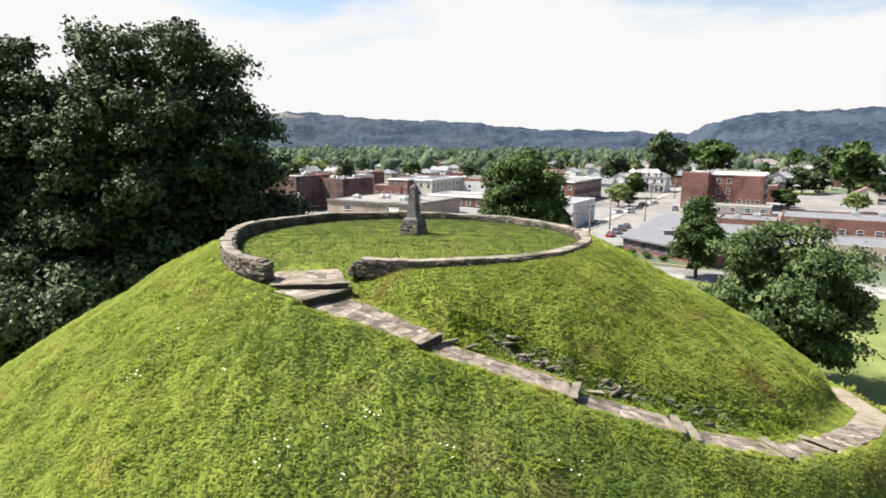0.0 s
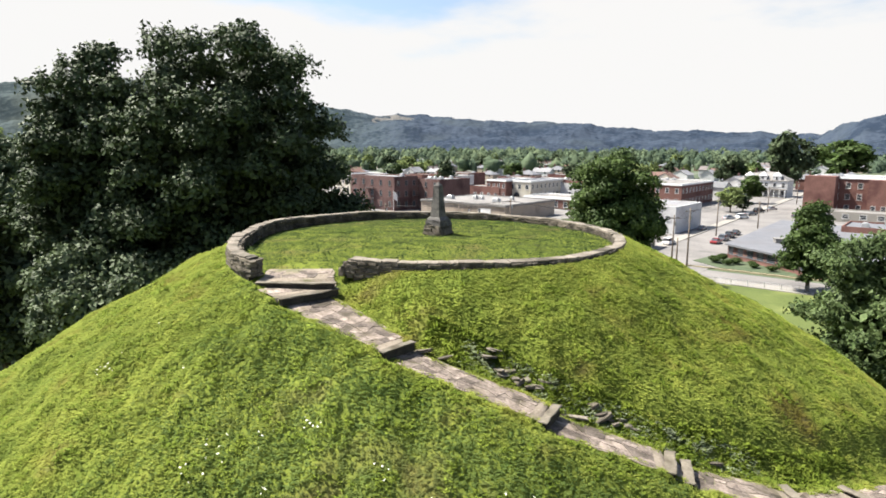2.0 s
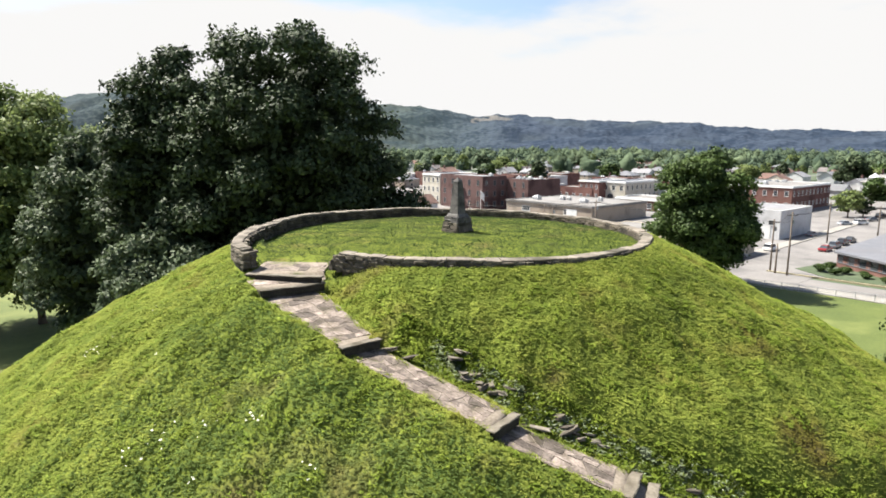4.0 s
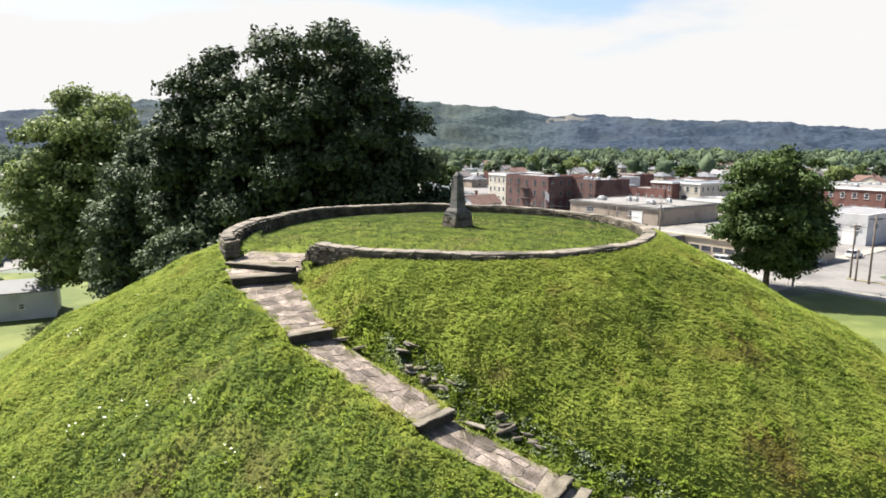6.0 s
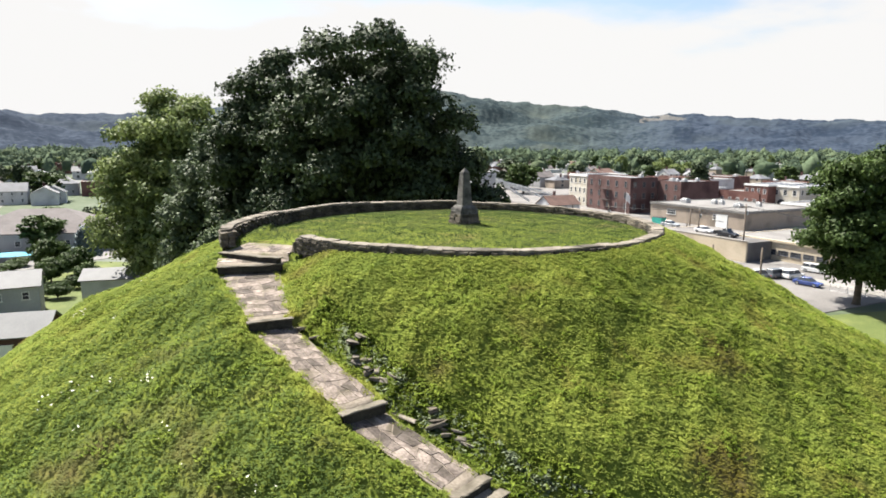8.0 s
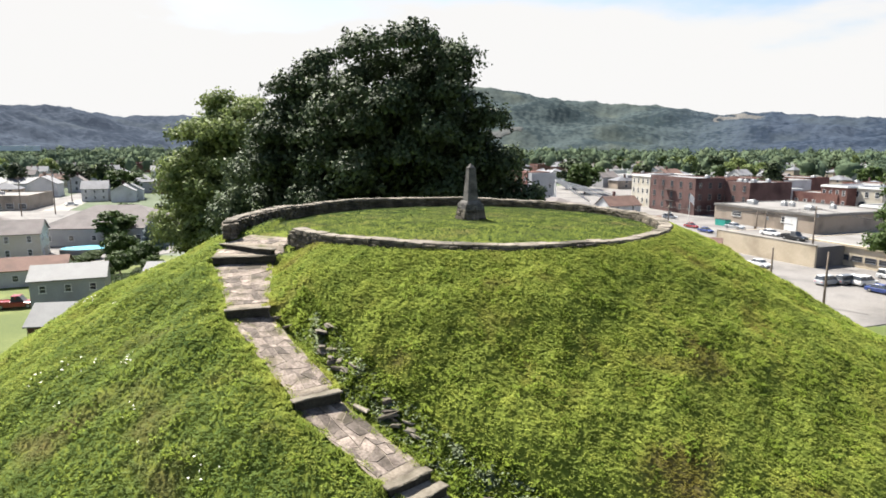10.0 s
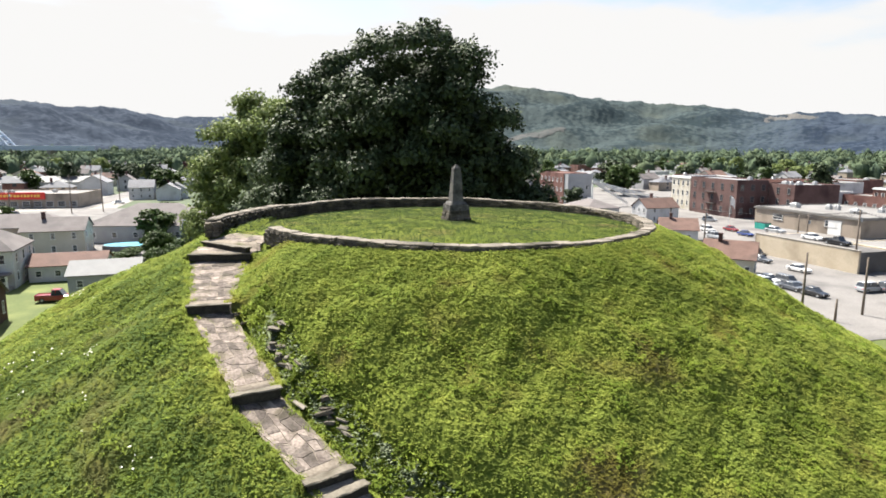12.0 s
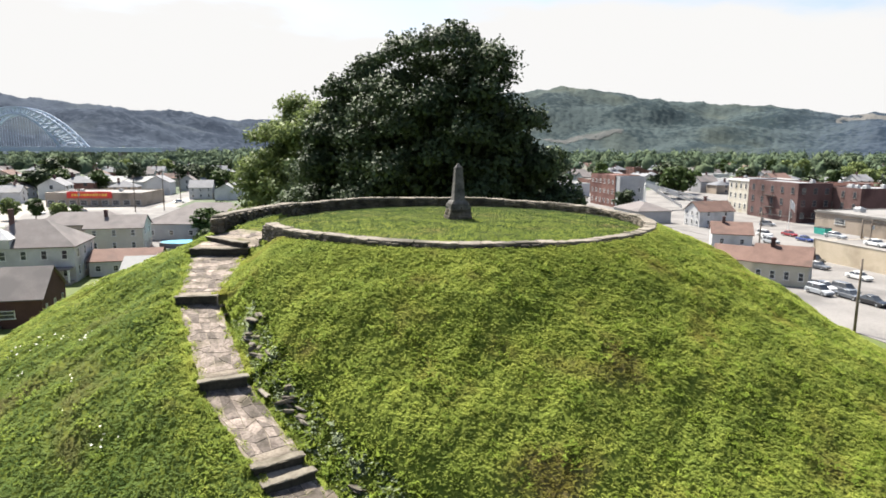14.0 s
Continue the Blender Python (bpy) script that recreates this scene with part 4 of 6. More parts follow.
# ---- buildings ----
def window_meshes(w, h, frame_mat):
    """The frame and the pane of one window, built once for each size."""
    key = (round(w, 2), round(h, 2), frame_mat.name)
    if key not in WINDOWS:
        t = 0.09
        bm = box_bm((-w / 2 + t / 2, 0, 0, t, 0.12, h), (w / 2 - t / 2, 0, 0, t, 0.12, h), (0, 0, h - t, w - 2 * t, 0.12, t), (0, -0.03, -0.06, w + 0.16, 0.2, 0.12), (0, 0, h / 2 - 0.03, w - 2 * t, 0.09, 0.06))
        f = bpy.data.meshes.new("window")
        bm.to_mesh(f)
        bm.free()
        f.materials.append(frame_mat)
        bm = box_bm((0, 0.015, 0.06, w - t, 0.03, h - t))
        p = bpy.data.meshes.new("pane")
        bm.to_mesh(p)
        bm.free()
        p.materials.append(M["glass"])
        WINDOWS[key] = (f, p)
    return WINDOWS[key]


WINDOWS = {}


def add_window(th, m, w, h, frame_mat, plain=False):
    f, p = window_meshes(w, h, frame_mat)
    if plain:
        share("window", p, th, m)
        return
    win = share("window", f, th, m)
    share("pane", p, win, Matrix())


def side_pose(side, u, z, w, d):
    """A place on a wall: u along it, seen from outside."""
    return {"F": pose(u, -0.02, z), "R": pose(w + 0.02, u, z, 0, 0, 90), "B": pose(w - u, d + 0.02, z, 0, 0, 180), "L": pose(-0.02, d - u, z, 0, 0, -90)}[side]


def building(label, x, y, w, d, h, wall, roof="flat", roof_mat=None, rot=GRID, windows=(), ridge=2.4, across=False, name="house", units=0, chimney=False, over=0.35, porch=None, cornice=None, doors=(), frame_mat=None, category="building", group="", z=GZ, parapet=0.5, plain_panes=False):
    """A building with its front left corner at x, y; w along the front, d in depth. windows: (side, columns, rows, width, height, first sill, storey)."""
    th = thing(name, label, category, pose(x, y, z, 0, 0, rot), group)
    roof_mat = roof_mat or M["roof_grey"]
    frame_mat = frame_mat or M["trim"]
    gable = roof == "gable"
    bm = box_bm((w / 2, d / 2, -0.2, w, d, h + 0.2))
    if gable:
        bm.faces.ensure_lookup_table()
        top = max(bm.faces, key=lambda f: f.calc_center_median().z)
        bm.faces.remove(top)
        if across:
            a, b = bm.verts.new((w / 2, 0, h + ridge)), bm.verts.new((w / 2, d, h + ridge))
        else:
            a, b = bm.verts.new((0, d / 2, h + ridge)), bm.verts.new((w, d / 2, h + ridge))
        up = {(round(v.co.x, 2), round(v.co.y, 2)): v for v in bm.verts if abs(v.co.z - h) < 0.01}
        c00, c10, c11, c01 = up[(0, 0)], up[(round(w, 2), 0)], up[(round(w, 2), round(d, 2))], up[(0, round(d, 2))]
        if across:
            bm.faces.new((c00, c10, a)), bm.faces.new((c11, c01, b))
        else:
            bm.faces.new((c00, a, c01)), bm.faces.new((c10, c11, b))
    part("wall", bm, wall, th)
    if roof == "flat":
        t = 0.32
        bm = box_bm((w / 2, t / 2, h, w, t, parapet), (w / 2, d - t / 2, h, w, t, parapet), (t / 2, d / 2, h, t, d - 2 * t, parapet), (w - t / 2, d / 2, h, t, d - 2 * t, parapet))
        part("parapet", bm, wall if cornice is None else cornice, th)
        r = part("roof", box_bm((w / 2, d / 2, h, w - 2 * t, d - 2 * t, 0.12)), roof_mat, th)
        rng = random.Random(int(w * 100 + d))
        for k in range(units):
            ux, uy, us = rng.uniform(0.15, 0.85) * w, rng.uniform(0.2, 0.85) * d, rng.uniform(1.2, 2.4)
            part("roof_unit", box_bm((ux, uy, h + 0.12, us, us * 0.8, 1.0), (ux, uy, h + 1.12, us * 0.6, us * 0.5, 0.25), bevel=0.04), M["steel"], r, "grey rooftop air unit")
        if cornice is not None:
            part("cornice", box_bm((w / 2, -0.15, h - 0.25, w + 0.5, 0.3, 0.45), (w + 0.15, d / 2, h - 0.25, 0.3, d, 0.45)), cornice, th)
    else:
        bm = bmesh.new()
        t = 0.16
        if gable and across:
            prof = [(-over, h - over * ridge / (w / 2)), (w / 2, h + ridge), (w + over, h - over * ridge / (w / 2))]
            ends = [(-over), (d + over)]
            pts = [[(px, e, pz) for px, pz in prof] for e in ends]
        elif gable:
            prof = [(-over, h - over * ridge / (d / 2)), (d / 2, h + ridge), (d + over, h - over * ridge / (d / 2))]
            pts = [[(e, py, pz) for py, pz in prof] for e in (-over, w + over)]
        if gable:
            rows = [[[bm.verts.new((px, py, pz + k)) for px, py, pz in row] for row in pts] for k in (0.02, t)]
            for lay in rows:
                for i in range(2):
                    bm.faces.new((lay[0][i], lay[0][i + 1], lay[1][i + 1], lay[1][i]))
            for e in range(2):
                for i in range(2):
                    bm.faces.new((rows[0][e][i], rows[0][e][i + 1], rows[1][e][i + 1], rows[1][e][i]))
            for i in (0, 2):
                bm.faces.new((rows[0][0][i], rows[0][1][i], rows[1][1][i], rows[1][0][i]))
        else:                                           # hip
            s = min(w, d) / 2
            if w >= d:
                a, b = (s, d / 2), (w - s, d / 2)
            else:
                a, b = (w / 2, s), (w / 2, d - s)
            low = [bm.verts.new(p) for p in ((-over, -over, h - 0.05), (w + over, -over, h - 0.05), (w + over, d + over, h - 0.05), (-over, d + over, h - 0.05))]
            eave = [bm.verts.new((v.co.x, v.co.y, h + 0.12)) for v in low]
            ra, rb = bm.verts.new((*a, h + ridge)), bm.verts.new((*b, h + ridge))
            bm.faces.new(low[::-1])
            for i in range(4):
                bm.faces.new((low[i], low[(i + 1) % 4], eave[(i + 1) % 4], eave[i]))
            if w >= d:
                fs = ((0, 1, rb, ra), (1, 2, rb), (2, 3, ra, rb), (3, 0, ra))
            else:
                fs = ((0, 1, ra), (1, 2, rb, ra), (2, 3, rb), (3, 0, ra, rb))
            for f in fs:
                bm.faces.new([eave[k] if isinstance(k, int) else k for k in f])
        r = part("roof", bm, roof_mat, th)
        if chimney:
            part("chimney", box_bm((w * 0.3, d * 0.45, h + ridge * 0.3, 0.7, 0.7, ridge + 0.5), (w * 0.3, d * 0.45, h + ridge * 1.3 + 0.5, 0.85, 0.85, 0.15)), M["brick_dark"], r, "brick chimney")
    for side, cols, rows, ww, wh, sill, storey in windows:
        length = w if side in "FB" else d
        for k in range(cols):
            for row in range(rows):
                add_window(th, side_pose(side, length * (k + 0.5) / cols, sill + row * storey, w, d), ww, wh, frame_mat, plain_panes)
    for side, u, dw, dh in doors:
        m = side_pose(side, u, 0, w, d)
        leaf = part("door", box_bm((0, 0, 0, dw, 0.12, dh), (0, -0.02, dh, dw + 0.3, 0.16, 0.14)), M["rust"] if dw < 2 else M["trim"], th)
        leaf.matrix_basis = m
    if porch:
        side, u, pw, pd, ph = porch
        m = side_pose(side, u, 0, w, d)
        ob = part("porch_roof", box_bm((0, -pd / 2, ph, pw, pd, 0.25, 0.94)), roof_mat, th)
        ob.matrix_basis = m
        ob = part("porch_floor", box_bm((0, -pd / 2, 0, pw, pd, 0.5)), M["concrete"], th)
        ob.matrix_basis = m
        n = max(3, int(pw / 2.2))
        for k in range(n):
            ob = part("porch_post", box_bm((-pw / 2 + 0.2 + (pw - 0.4) * k / (n - 1), -pd + 0.2, 0.5, 0.28, 0.28, ph - 0.5)), M["trim"], th)
            ob.matrix_basis = m
    return th


# along the wide street
office = thing("office_building", "long low brick office with a dark flat roof and window band", "building", pose(44.6, 151.6, GZ))
OFFICE = [(0, 0), (11.2, -23.4), (38, -10), (56, 24), (28.5, 50.5)]


def prism(corners, z0, z1):
    bm = bmesh.new()
    low, top = [bm.verts.new((x, y, z0)) for x, y in corners], [bm.verts.new((x, y, z1)) for x, y in corners]
    n = len(corners)
    bm.faces.new(low[::-1]), bm.faces.new(top)
    for i in range(n):
        bm.faces.new((low[i], low[(i + 1) % n], top[(i + 1) % n], top[i]))
    return bm


part("wall", prism(OFFICE, -0.2, 3.0), M["brick"], office)
grown = [(x + (x - 26) * 0.03, y + (y - 8) * 0.03) for x, y in OFFICE]
roof = part("roof", prism(grown, 3.0, 3.4), M["roof_slate"], office, "dark grey flat roof with a metal edge")
for k in range(9):
    q = 1.6 + 2.84 * k
    add_window(office, pose(0.4317 * q, -0.902 * q, 1.1, 0, 0, -64.4), 2.6, 1.65, M["roof_slate"])
part("roof_vent", box_bm((12, 3, 3.4, 2.6, 1.8, 0.9), (12, 3, 4.3, 3.0, 2.2, 0.2), bevel=0.05), M["roof_pale"], roof, "pale boxy roof vent")
building("low brick block with a pale flat roof behind the office", 79, 178, 15, 16, 4.4, M["brick"], roof_mat=M["roof_slate"], windows=[("F", 6, 1, 1.8, 1.5, 1.2, 3)], name="brick_building", units=2)
building("long low brick building with a dark grey flat roof", 96, 176, 34, 22, 5.2, M["brick"], roof_mat=M["roof_slate"], windows=[("F", 8, 1, 1.8, 1.6, 1.4, 3)], name="brick_building", units=2)
building("low flat-roofed grey building at the street's near end", 82, 138, 30, 18, 3.6, M["tan_grey"], roof_mat=M["roof_slate"], windows=[("F", 7, 1, 2.0, 1.5, 1.0, 3)], name="low_building")
school = building("three-storey red brick school with a stepped front", 102.4, 264, 30, 24, 13.6, M["brick"], roof_mat=M["roof_grey"], windows=[("F", 8, 3, 1.6, 2.2, 1.6, 4.1), ("R", 5, 3, 1.6, 2.2, 1.6, 4.1)], name="school_building", cornice=M["trim"], units=2)
part("left_wing", box_bm((5.0, -4, -0.2, 10, 8, 14.6)), M["brick"], school, "blank brick stair wing")
part("right_wing", box_bm((25, -3, -0.2, 10, 6, 13.6)), M["brick"], school, "projecting brick wing")
for k in range(3):
    add_window(school, pose(21.9 + 3.1 * k, -6.03, 2.2), 1.5, 2.0, M["trim"])
    add_window(school, pose(3.2 + 2.2 * k, -8.03, 2.0), 1.3, 1.8, M["trim"])
building("brick annex beside the school with a low roof", 92, 238, 30, 12, 3.0, M["concrete"], roof_mat=M["roof_pale"], name="annex_building", windows=[("F", 6, 1, 2, 1.6, 1.2, 3)])
white_house = building("large white house with dormers and a columned porch", 100, 347, 23, 14, 8.2, M["white"], "hip", M["roof_pale"], windows=[("F", 6, 2, 1.5, 2.1, 1.3, 3.9), ("L", 3, 2, 1.3, 1.9, 1.3, 3.9)], ridge=4.2, porch=("F", 12, 22, 4, 4.2), name="house", chimney=True)
for k in range(3):
    dormer = part("dormer", box_bm((5 + 6.5 * k, 2.2, 8.2, 3.6, 4.4, 2.4), (5 + 6.5 * k, 2.2, 10.6, 4.2, 4.8, 2.0, 0.06)), M["white"], white_house, "white gabled dormer")
    add_window(white_house, pose(5 + 6.5 * k, -0.02, 8.7), 1.3, 1.5, M["trim"])
building("white-fronted commercial garage with a grey side", 28.5, 196.6, 13.5, 23, 7.4, M["white"], roof_mat=M["roof_grey"], windows=[("F", 3, 1, 1.6, 1.4, 3.8, 3)], doors=[("F", 9.5, 3.2, 3.4)], name="garage_building", parapet=0.4)
building("two-storey red brick store with a pale cornice", 37, 284, 24, 42, 9.2, M["brick"], roof_mat=M["roof_pale"], windows=[("F", 6, 2, 1.5, 2.0, 1.4, 4.4), ("R", 10, 2, 1.5, 2.0, 1.4, 4.4)], cornice=M["trim"], units=3, name="store_building")
building("small white corner shop behind the brick store", 74, 318, 12, 12, 6.0, M["white"], "gable", M["metal_white"], windows=[("F", 3, 1, 1.3, 1.7, 1.3, 3)], name="shop_building")
# downtown blocks behind the ring wall
tan_bldg = building("broad low tan building with a pale gravel roof", -34.0, 188.5, 30.5, 27, 4.3, M["tan_grey"], roof_mat=M["roof_pale"], units=5, name="store_building", doors=[("F", 24, 3.4, 3.2)], z=0.75, windows=[("F", 2, 1, 3.0, 1.4, 1.8, 3)], parapet=0.35, cornice=M["roof_pale"])
building("low building with a wide white roof and dark window band", -8.6, 164.4, 34, 20, 4.3, M["tan"], roof_mat=M["roof_pale"], windows=[("F", 12, 1, 2.3, 1.1, 1.3, 3)], name="low_building", frame_mat=M["roof_slate"], parapet=0.2, cornice=M["tan"], units=1)
building("two-storey red brick shop with white awnings", -4.5, 228, 22, 16, 7.0, M["brick"], roof_mat=M["roof_pale"], windows=[("F", 6, 1, 1.6, 1.8, 4.2, 3), ("F", 3, 1, 3.4, 1.8, 1.0, 3)], name="shop_building", cornice=M["trim"])
db = building("three-storey dark brown brick building with arched windows", -75.5, 250, 27, 12, 12.6, M["brick_dark"], roof_mat=M["roof_grey"], windows=[("F", 5, 3, 1.5, 2.1, 1.5, 4.0), ("R", 3, 3, 1.4, 2.0, 1.5, 4.0)], name="brick_building", rot=-36, units=1, frame_mat=M["roof_pale"])
part("fire_escape", box_bm((13, -0.7, 4.2, 6, 1.2, 0.1), (13, -0.7, 8.2, 6, 1.2, 0.1), (10.2, -1.25, 4.2, 0.08, 0.08, 5.1), (15.9, -1.25, 4.2, 0.08, 0.08, 5.1), (13, -1.25, 5.3, 5.8, 0.06, 0.06), (13, -1.25, 9.3, 5.8, 0.06, 0.06)), M["tyre"], db, "black iron fire escape")
building("dark brick block with a grey flat roof and roof house", -49, 246, 15, 17, 11.6, M["brick_dark"], roof_mat=M["roof_grey"], windows=[("F", 3, 3, 1.3, 2.0, 1.5, 3.7), ("L", 6, 2, 1.3, 2.0, 1.5, 4.0)], name="brick_building", units=4, rot=-36, frame_mat=M["roof_pale"])
building("three-storey cream stone-fronted building", -88, 262, 13, 20, 12.2, M["cream"], roof_mat=M["roof_grey"], windows=[("F", 4, 3, 1.3, 2.0, 1.5, 3.8)], name="stone_building", cornice=M["trim"], rot=-36)
building("low white building with small dark windows", -58, 312, 22, 12, 6.0, M["white"], roof_mat=M["roof_pale"], windows=[("F", 7, 1, 1.3, 1.3, 2.0, 3)], name="white_building")
building("long low red brick building with a flat roof", -36, 306, 20, 12, 5.2, M["brick"], roof_mat=M["roof_pale"], windows=[("F", 5, 1, 1.5, 1.3, 1.6, 3)], name="brick_building")
building("two-storey red brick building with white window trim", -25, 300, 11, 24, 8.6, M["brick"], roof_mat=M["roof_slate"], windows=[("F", 4, 2, 1.2, 1.9, 1.3, 4.0)], name="brick_building", cornice=M["trim"])
bank = building("cream bank building with dark arched windows", -14.5, 300, 12, 34, 8.4, M["cream"], roof_mat=M["roof_slate"], windows=[("F", 3, 1, 1.7, 2.2, 4.9, 4.0), ("R", 9, 2, 1.4, 2.0, 1.2, 4.0)], name="bank_building", cornice=M["trim"])
bm = bmesh.new()
bmesh.ops.create_cone(bm, cap_ends=True, segments=20, radius1=1.6, radius2=1.6, depth=0.1, matrix=pose(4.5, -0.04, 1.7, 90))
add_box(bm, 4.5, -0.04, 0, 3.2, 0.1, 1.7)
part("arched_doorway", bm, M["glass"], bank, "dark arched doorway")
building("three-storey red brick block with a whitewashed end wall", -142, 247, 22, 11, 12.6, M["brick"], roof_mat=M["brick"], windows=[("F", 6, 3, 1.2, 1.8, 1.4, 4.0)], name="brick_building")
building("whitewashed brick annex joined to a red block", -122.6, 236.2, 3.2, 11.5, 12.3, M["grey_wall"], roof_mat=M["roof_grey"], windows=[("R", 2, 2, 1.1, 1.6, 2.0, 4.5)], name="annex_building")
# small houses right of the mound
building("white two-storey house with a brown gable roof", -76, 203, 8.0, 12, 5.0, M["white"], "gable", M["roof_brown"], across=True, windows=[("F", 3, 2, 0.9, 1.3, 0.9, 2.6), ("R", 2, 2, 0.9, 1.3, 0.9, 2.6)], ridge=2.7, chimney=True)
building("small white house with dark shutters and a brown roof", -48.5, 163, 9.0, 10, 3.6, M["white"], "gable", M["roof_brown"], rot=28, windows=[("F", 2, 1, 1.0, 1.3, 1.2, 2.6), ("L", 2, 1, 0.9, 1.2, 1.2, 2.6)], ridge=2.4, chimney=True)
building("cream cottage with a low brown shingle roof", -25.2, 128.5, 9.0, 9.5, 4.0, M["cream"], "gable", M["roof_brown"], rot=14, windows=[("F", 4, 1, 0.9, 1.5, 1.2, 2.6), ("R", 2, 1, 0.9, 1.4, 1.2, 2.6)], ridge=2.6, chimney=True)
building("brown-roofed shed joined behind the cottage", -34, 131, 8, 8, 3.4, M["cream"], "gable", M["roof_brown"], rot=10, ridge=2.0)
building("grey low building with a taupe hip roof", -100, 200, 16, 12, 4.0, M["grey_wall"], "hip", M["roof_taupe"], windows=[("F", 4, 1, 1.1, 1.3, 1.2, 3)], ridge=2.6)
# west of the mound
bw = building("large white two-storey house with a grey gabled roof", -112, 23, 16, 12, 6.4, M["white"], "hip", M["roof_taupe"], rot=62, windows=[("F", 5, 2, 1.0, 1.6, 1.2, 3.1), ("R", 3, 2, 1.0, 1.6, 1.2, 3.1), ("L", 3, 2, 1.0, 1.6, 1.2, 3.1)], ridge=4.4, porch=("F", 13.5, 4.4, 2.6, 2.7), chimney=True)
part("gable_dormer", box_bm((4, 1.5, 6.4, 4.4, 4.0, 1.6), (4, 1.5, 8.0, 4.9, 4.4, 1.9, 0.06)), M["white"], bw, "white gabled dormer")
building("dark red barn-like garage with a grey metal roof", -84, 12, 17, 9.5, 4.0, M["rust"], "gable", M["roof_taupe"], rot=62, windows=[("F", 2, 1, 2.0, 1.1, 1.4, 3), ("R", 3, 1, 0.7, 1.7, 1.2, 3)], ridge=3.4, name="barn", porch=("F", 6, 12, 2.4, 2.5))
building("pale grey two-storey garage house with a white metal roof", -83.5, 39, 9.5, 8, 5.0, M["grey_wall"], "gable", M["metal_white"], rot=62, windows=[("F", 3, 1, 0.9, 1.1, 3.2, 3), ("L", 2, 1, 0.9, 1.1, 3.2, 3)], ridge=1.5, name="garage")
building("white shed with a white sheet-metal roof", -82, 54.5, 8, 7, 4.0, M["white"], "gable", M["metal_white"], rot=50, ridge=1.1, name="shed", windows=[("F", 1, 1, 0.8, 0.8, 1.6, 3)])
building("dark red shed with a white metal roof", -66, 33, 8.5, 7, 3.2, M["rust"], "gable", M["metal_white"], rot=50, ridge=1.8, name="shed", doors=[("F", 4, 2.4, 2.2)])
building("low white bungalow with a pinkish shingle roof", -108, 40, 12, 8, 2.9, M["white"], "gable", M["roof_brown"], rot=62, windows=[("F", 4, 1, 1.0, 1.1, 1.0, 3)], ridge=1.6)
building("cream two-storey house with a grey roof", -137, 46, 12, 10, 5.6, M["cream"], "gable", M["roof_taupe"], rot=62, windows=[("F", 3, 2, 0.9, 1.4, 1.0, 2.8), ("R", 2, 2, 0.9, 1.4, 1.0, 2.8)], ridge=2.4, chimney=True, porch=("L", 5, 6, 2.2, 2.6))
building("long grey building with a broad taupe hip roof", -150, 62, 30, 20, 4.2, M["grey_wall"], "hip", M["roof_taupe"], rot=48, windows=[("F", 6, 1, 1.2, 1.3, 1.4, 3)], ridge=4.8, name="hall_building")
building("low taupe-roofed building behind the cream house", -168, 40, 24, 12, 3.6, M["tan_grey"], "hip", M["roof_taupe"], rot=62, ridge=3.0, name="hall_building")
store = building("long low roadside store with a flat roof", -268, 62, 37, 24, 5.0, M["tan_grey"], roof_mat=M["roof_pale"], rot=52, windows=[("F", 9, 1, 2.6, 2.0, 0.6, 3)], name="store_building", units=3)
sign = part("sign_board", box_bm((17, -0.5, 3.4, 17, 0.5, 2.6)), M["sign_red"], store, "long red sign board")
for k in range(12):
    part("lettering_bar", box_bm((10.6 + 1.16 * k, -0.78, 4.25, 0.85 if k % 3 else 0.5, 0.06, 0.9)), M["sign_gold"], sign, "yellow lettering bar")
building("white gabled house with a grey roof far down the street", -268, 118, 10, 9, 5.4, M["white"], "gable", M["roof_grey"], rot=60, windows=[("F", 3, 2, 0.9, 1.3, 1.0, 2.7)], ridge=3.0)
building("white house with twin gables far down the street", -262, 131, 9, 8, 4.4, M["white"], "gable", M["metal_white"], rot=60, windows=[("F", 2, 1, 0.9, 1.3, 1.2, 2.7)], ridge=2.6, across=True)
building("grey-roofed house beyond the white houses", -300, 150, 14, 12, 5.5, M["grey_wall"], "hip", M["roof_grey"], rot=60, windows=[("F", 3, 1, 1.0, 1.4, 1.2, 2.7)], ridge=4.0)
building("white warehouse with a pale roof behind the store", -330, 84, 40, 20, 6.0, M["white"], "gable", M["metal_white"], rot=60, ridge=2.4, name="warehouse")


# on the rise past the school
building("grey gabled house past the school", 173, 334, 9, 12, 8.0, M["grey_wall"], "gable", M["roof_taupe"], windows=[("F", 2, 2, 1.0, 1.5, 1.2, 3.2)], ridge=3.4, across=True)
building("dark brown house with a deep porch past the school", 201, 372, 12, 11, 6.4, M["rust"], "gable", M["roof_slate"], windows=[("F", 3, 2, 1.0, 1.4, 1.2, 2.9)], ridge=3.2, porch=("F", 6, 10, 2.4, 2.8))
building("tall white house with a grey roof past the school", 226, 408, 15, 11, 9.0, M["white"], "gable", M["roof_grey"], windows=[("F", 4, 2, 1.1, 1.6, 1.4, 3.6)], ridge=3.6)
building("white-walled hall with a broad tan roof", 300, 622, 32, 20, 7.0, M["white"], "hip", M["roof_taupe"], windows=[("F", 6, 1, 1.6, 2.0, 2.0, 3.0)], ridge=5.5, name="hall_building")
building("long pale brick hall beside the tan roof", 338, 634, 34, 18, 8.0, M["cream"], roof_mat=M["roof_pale"], windows=[("F", 7, 1, 1.6, 2.0, 2.4, 3.0)], name="hall_building")
building("white cottage with a metal roof past the school", 300, 512, 13, 10, 5.4, M["white"], "gable", M["metal_white"], windows=[("F", 3, 1, 1.1, 1.5, 1.3, 3.0)], ridge=3.0)
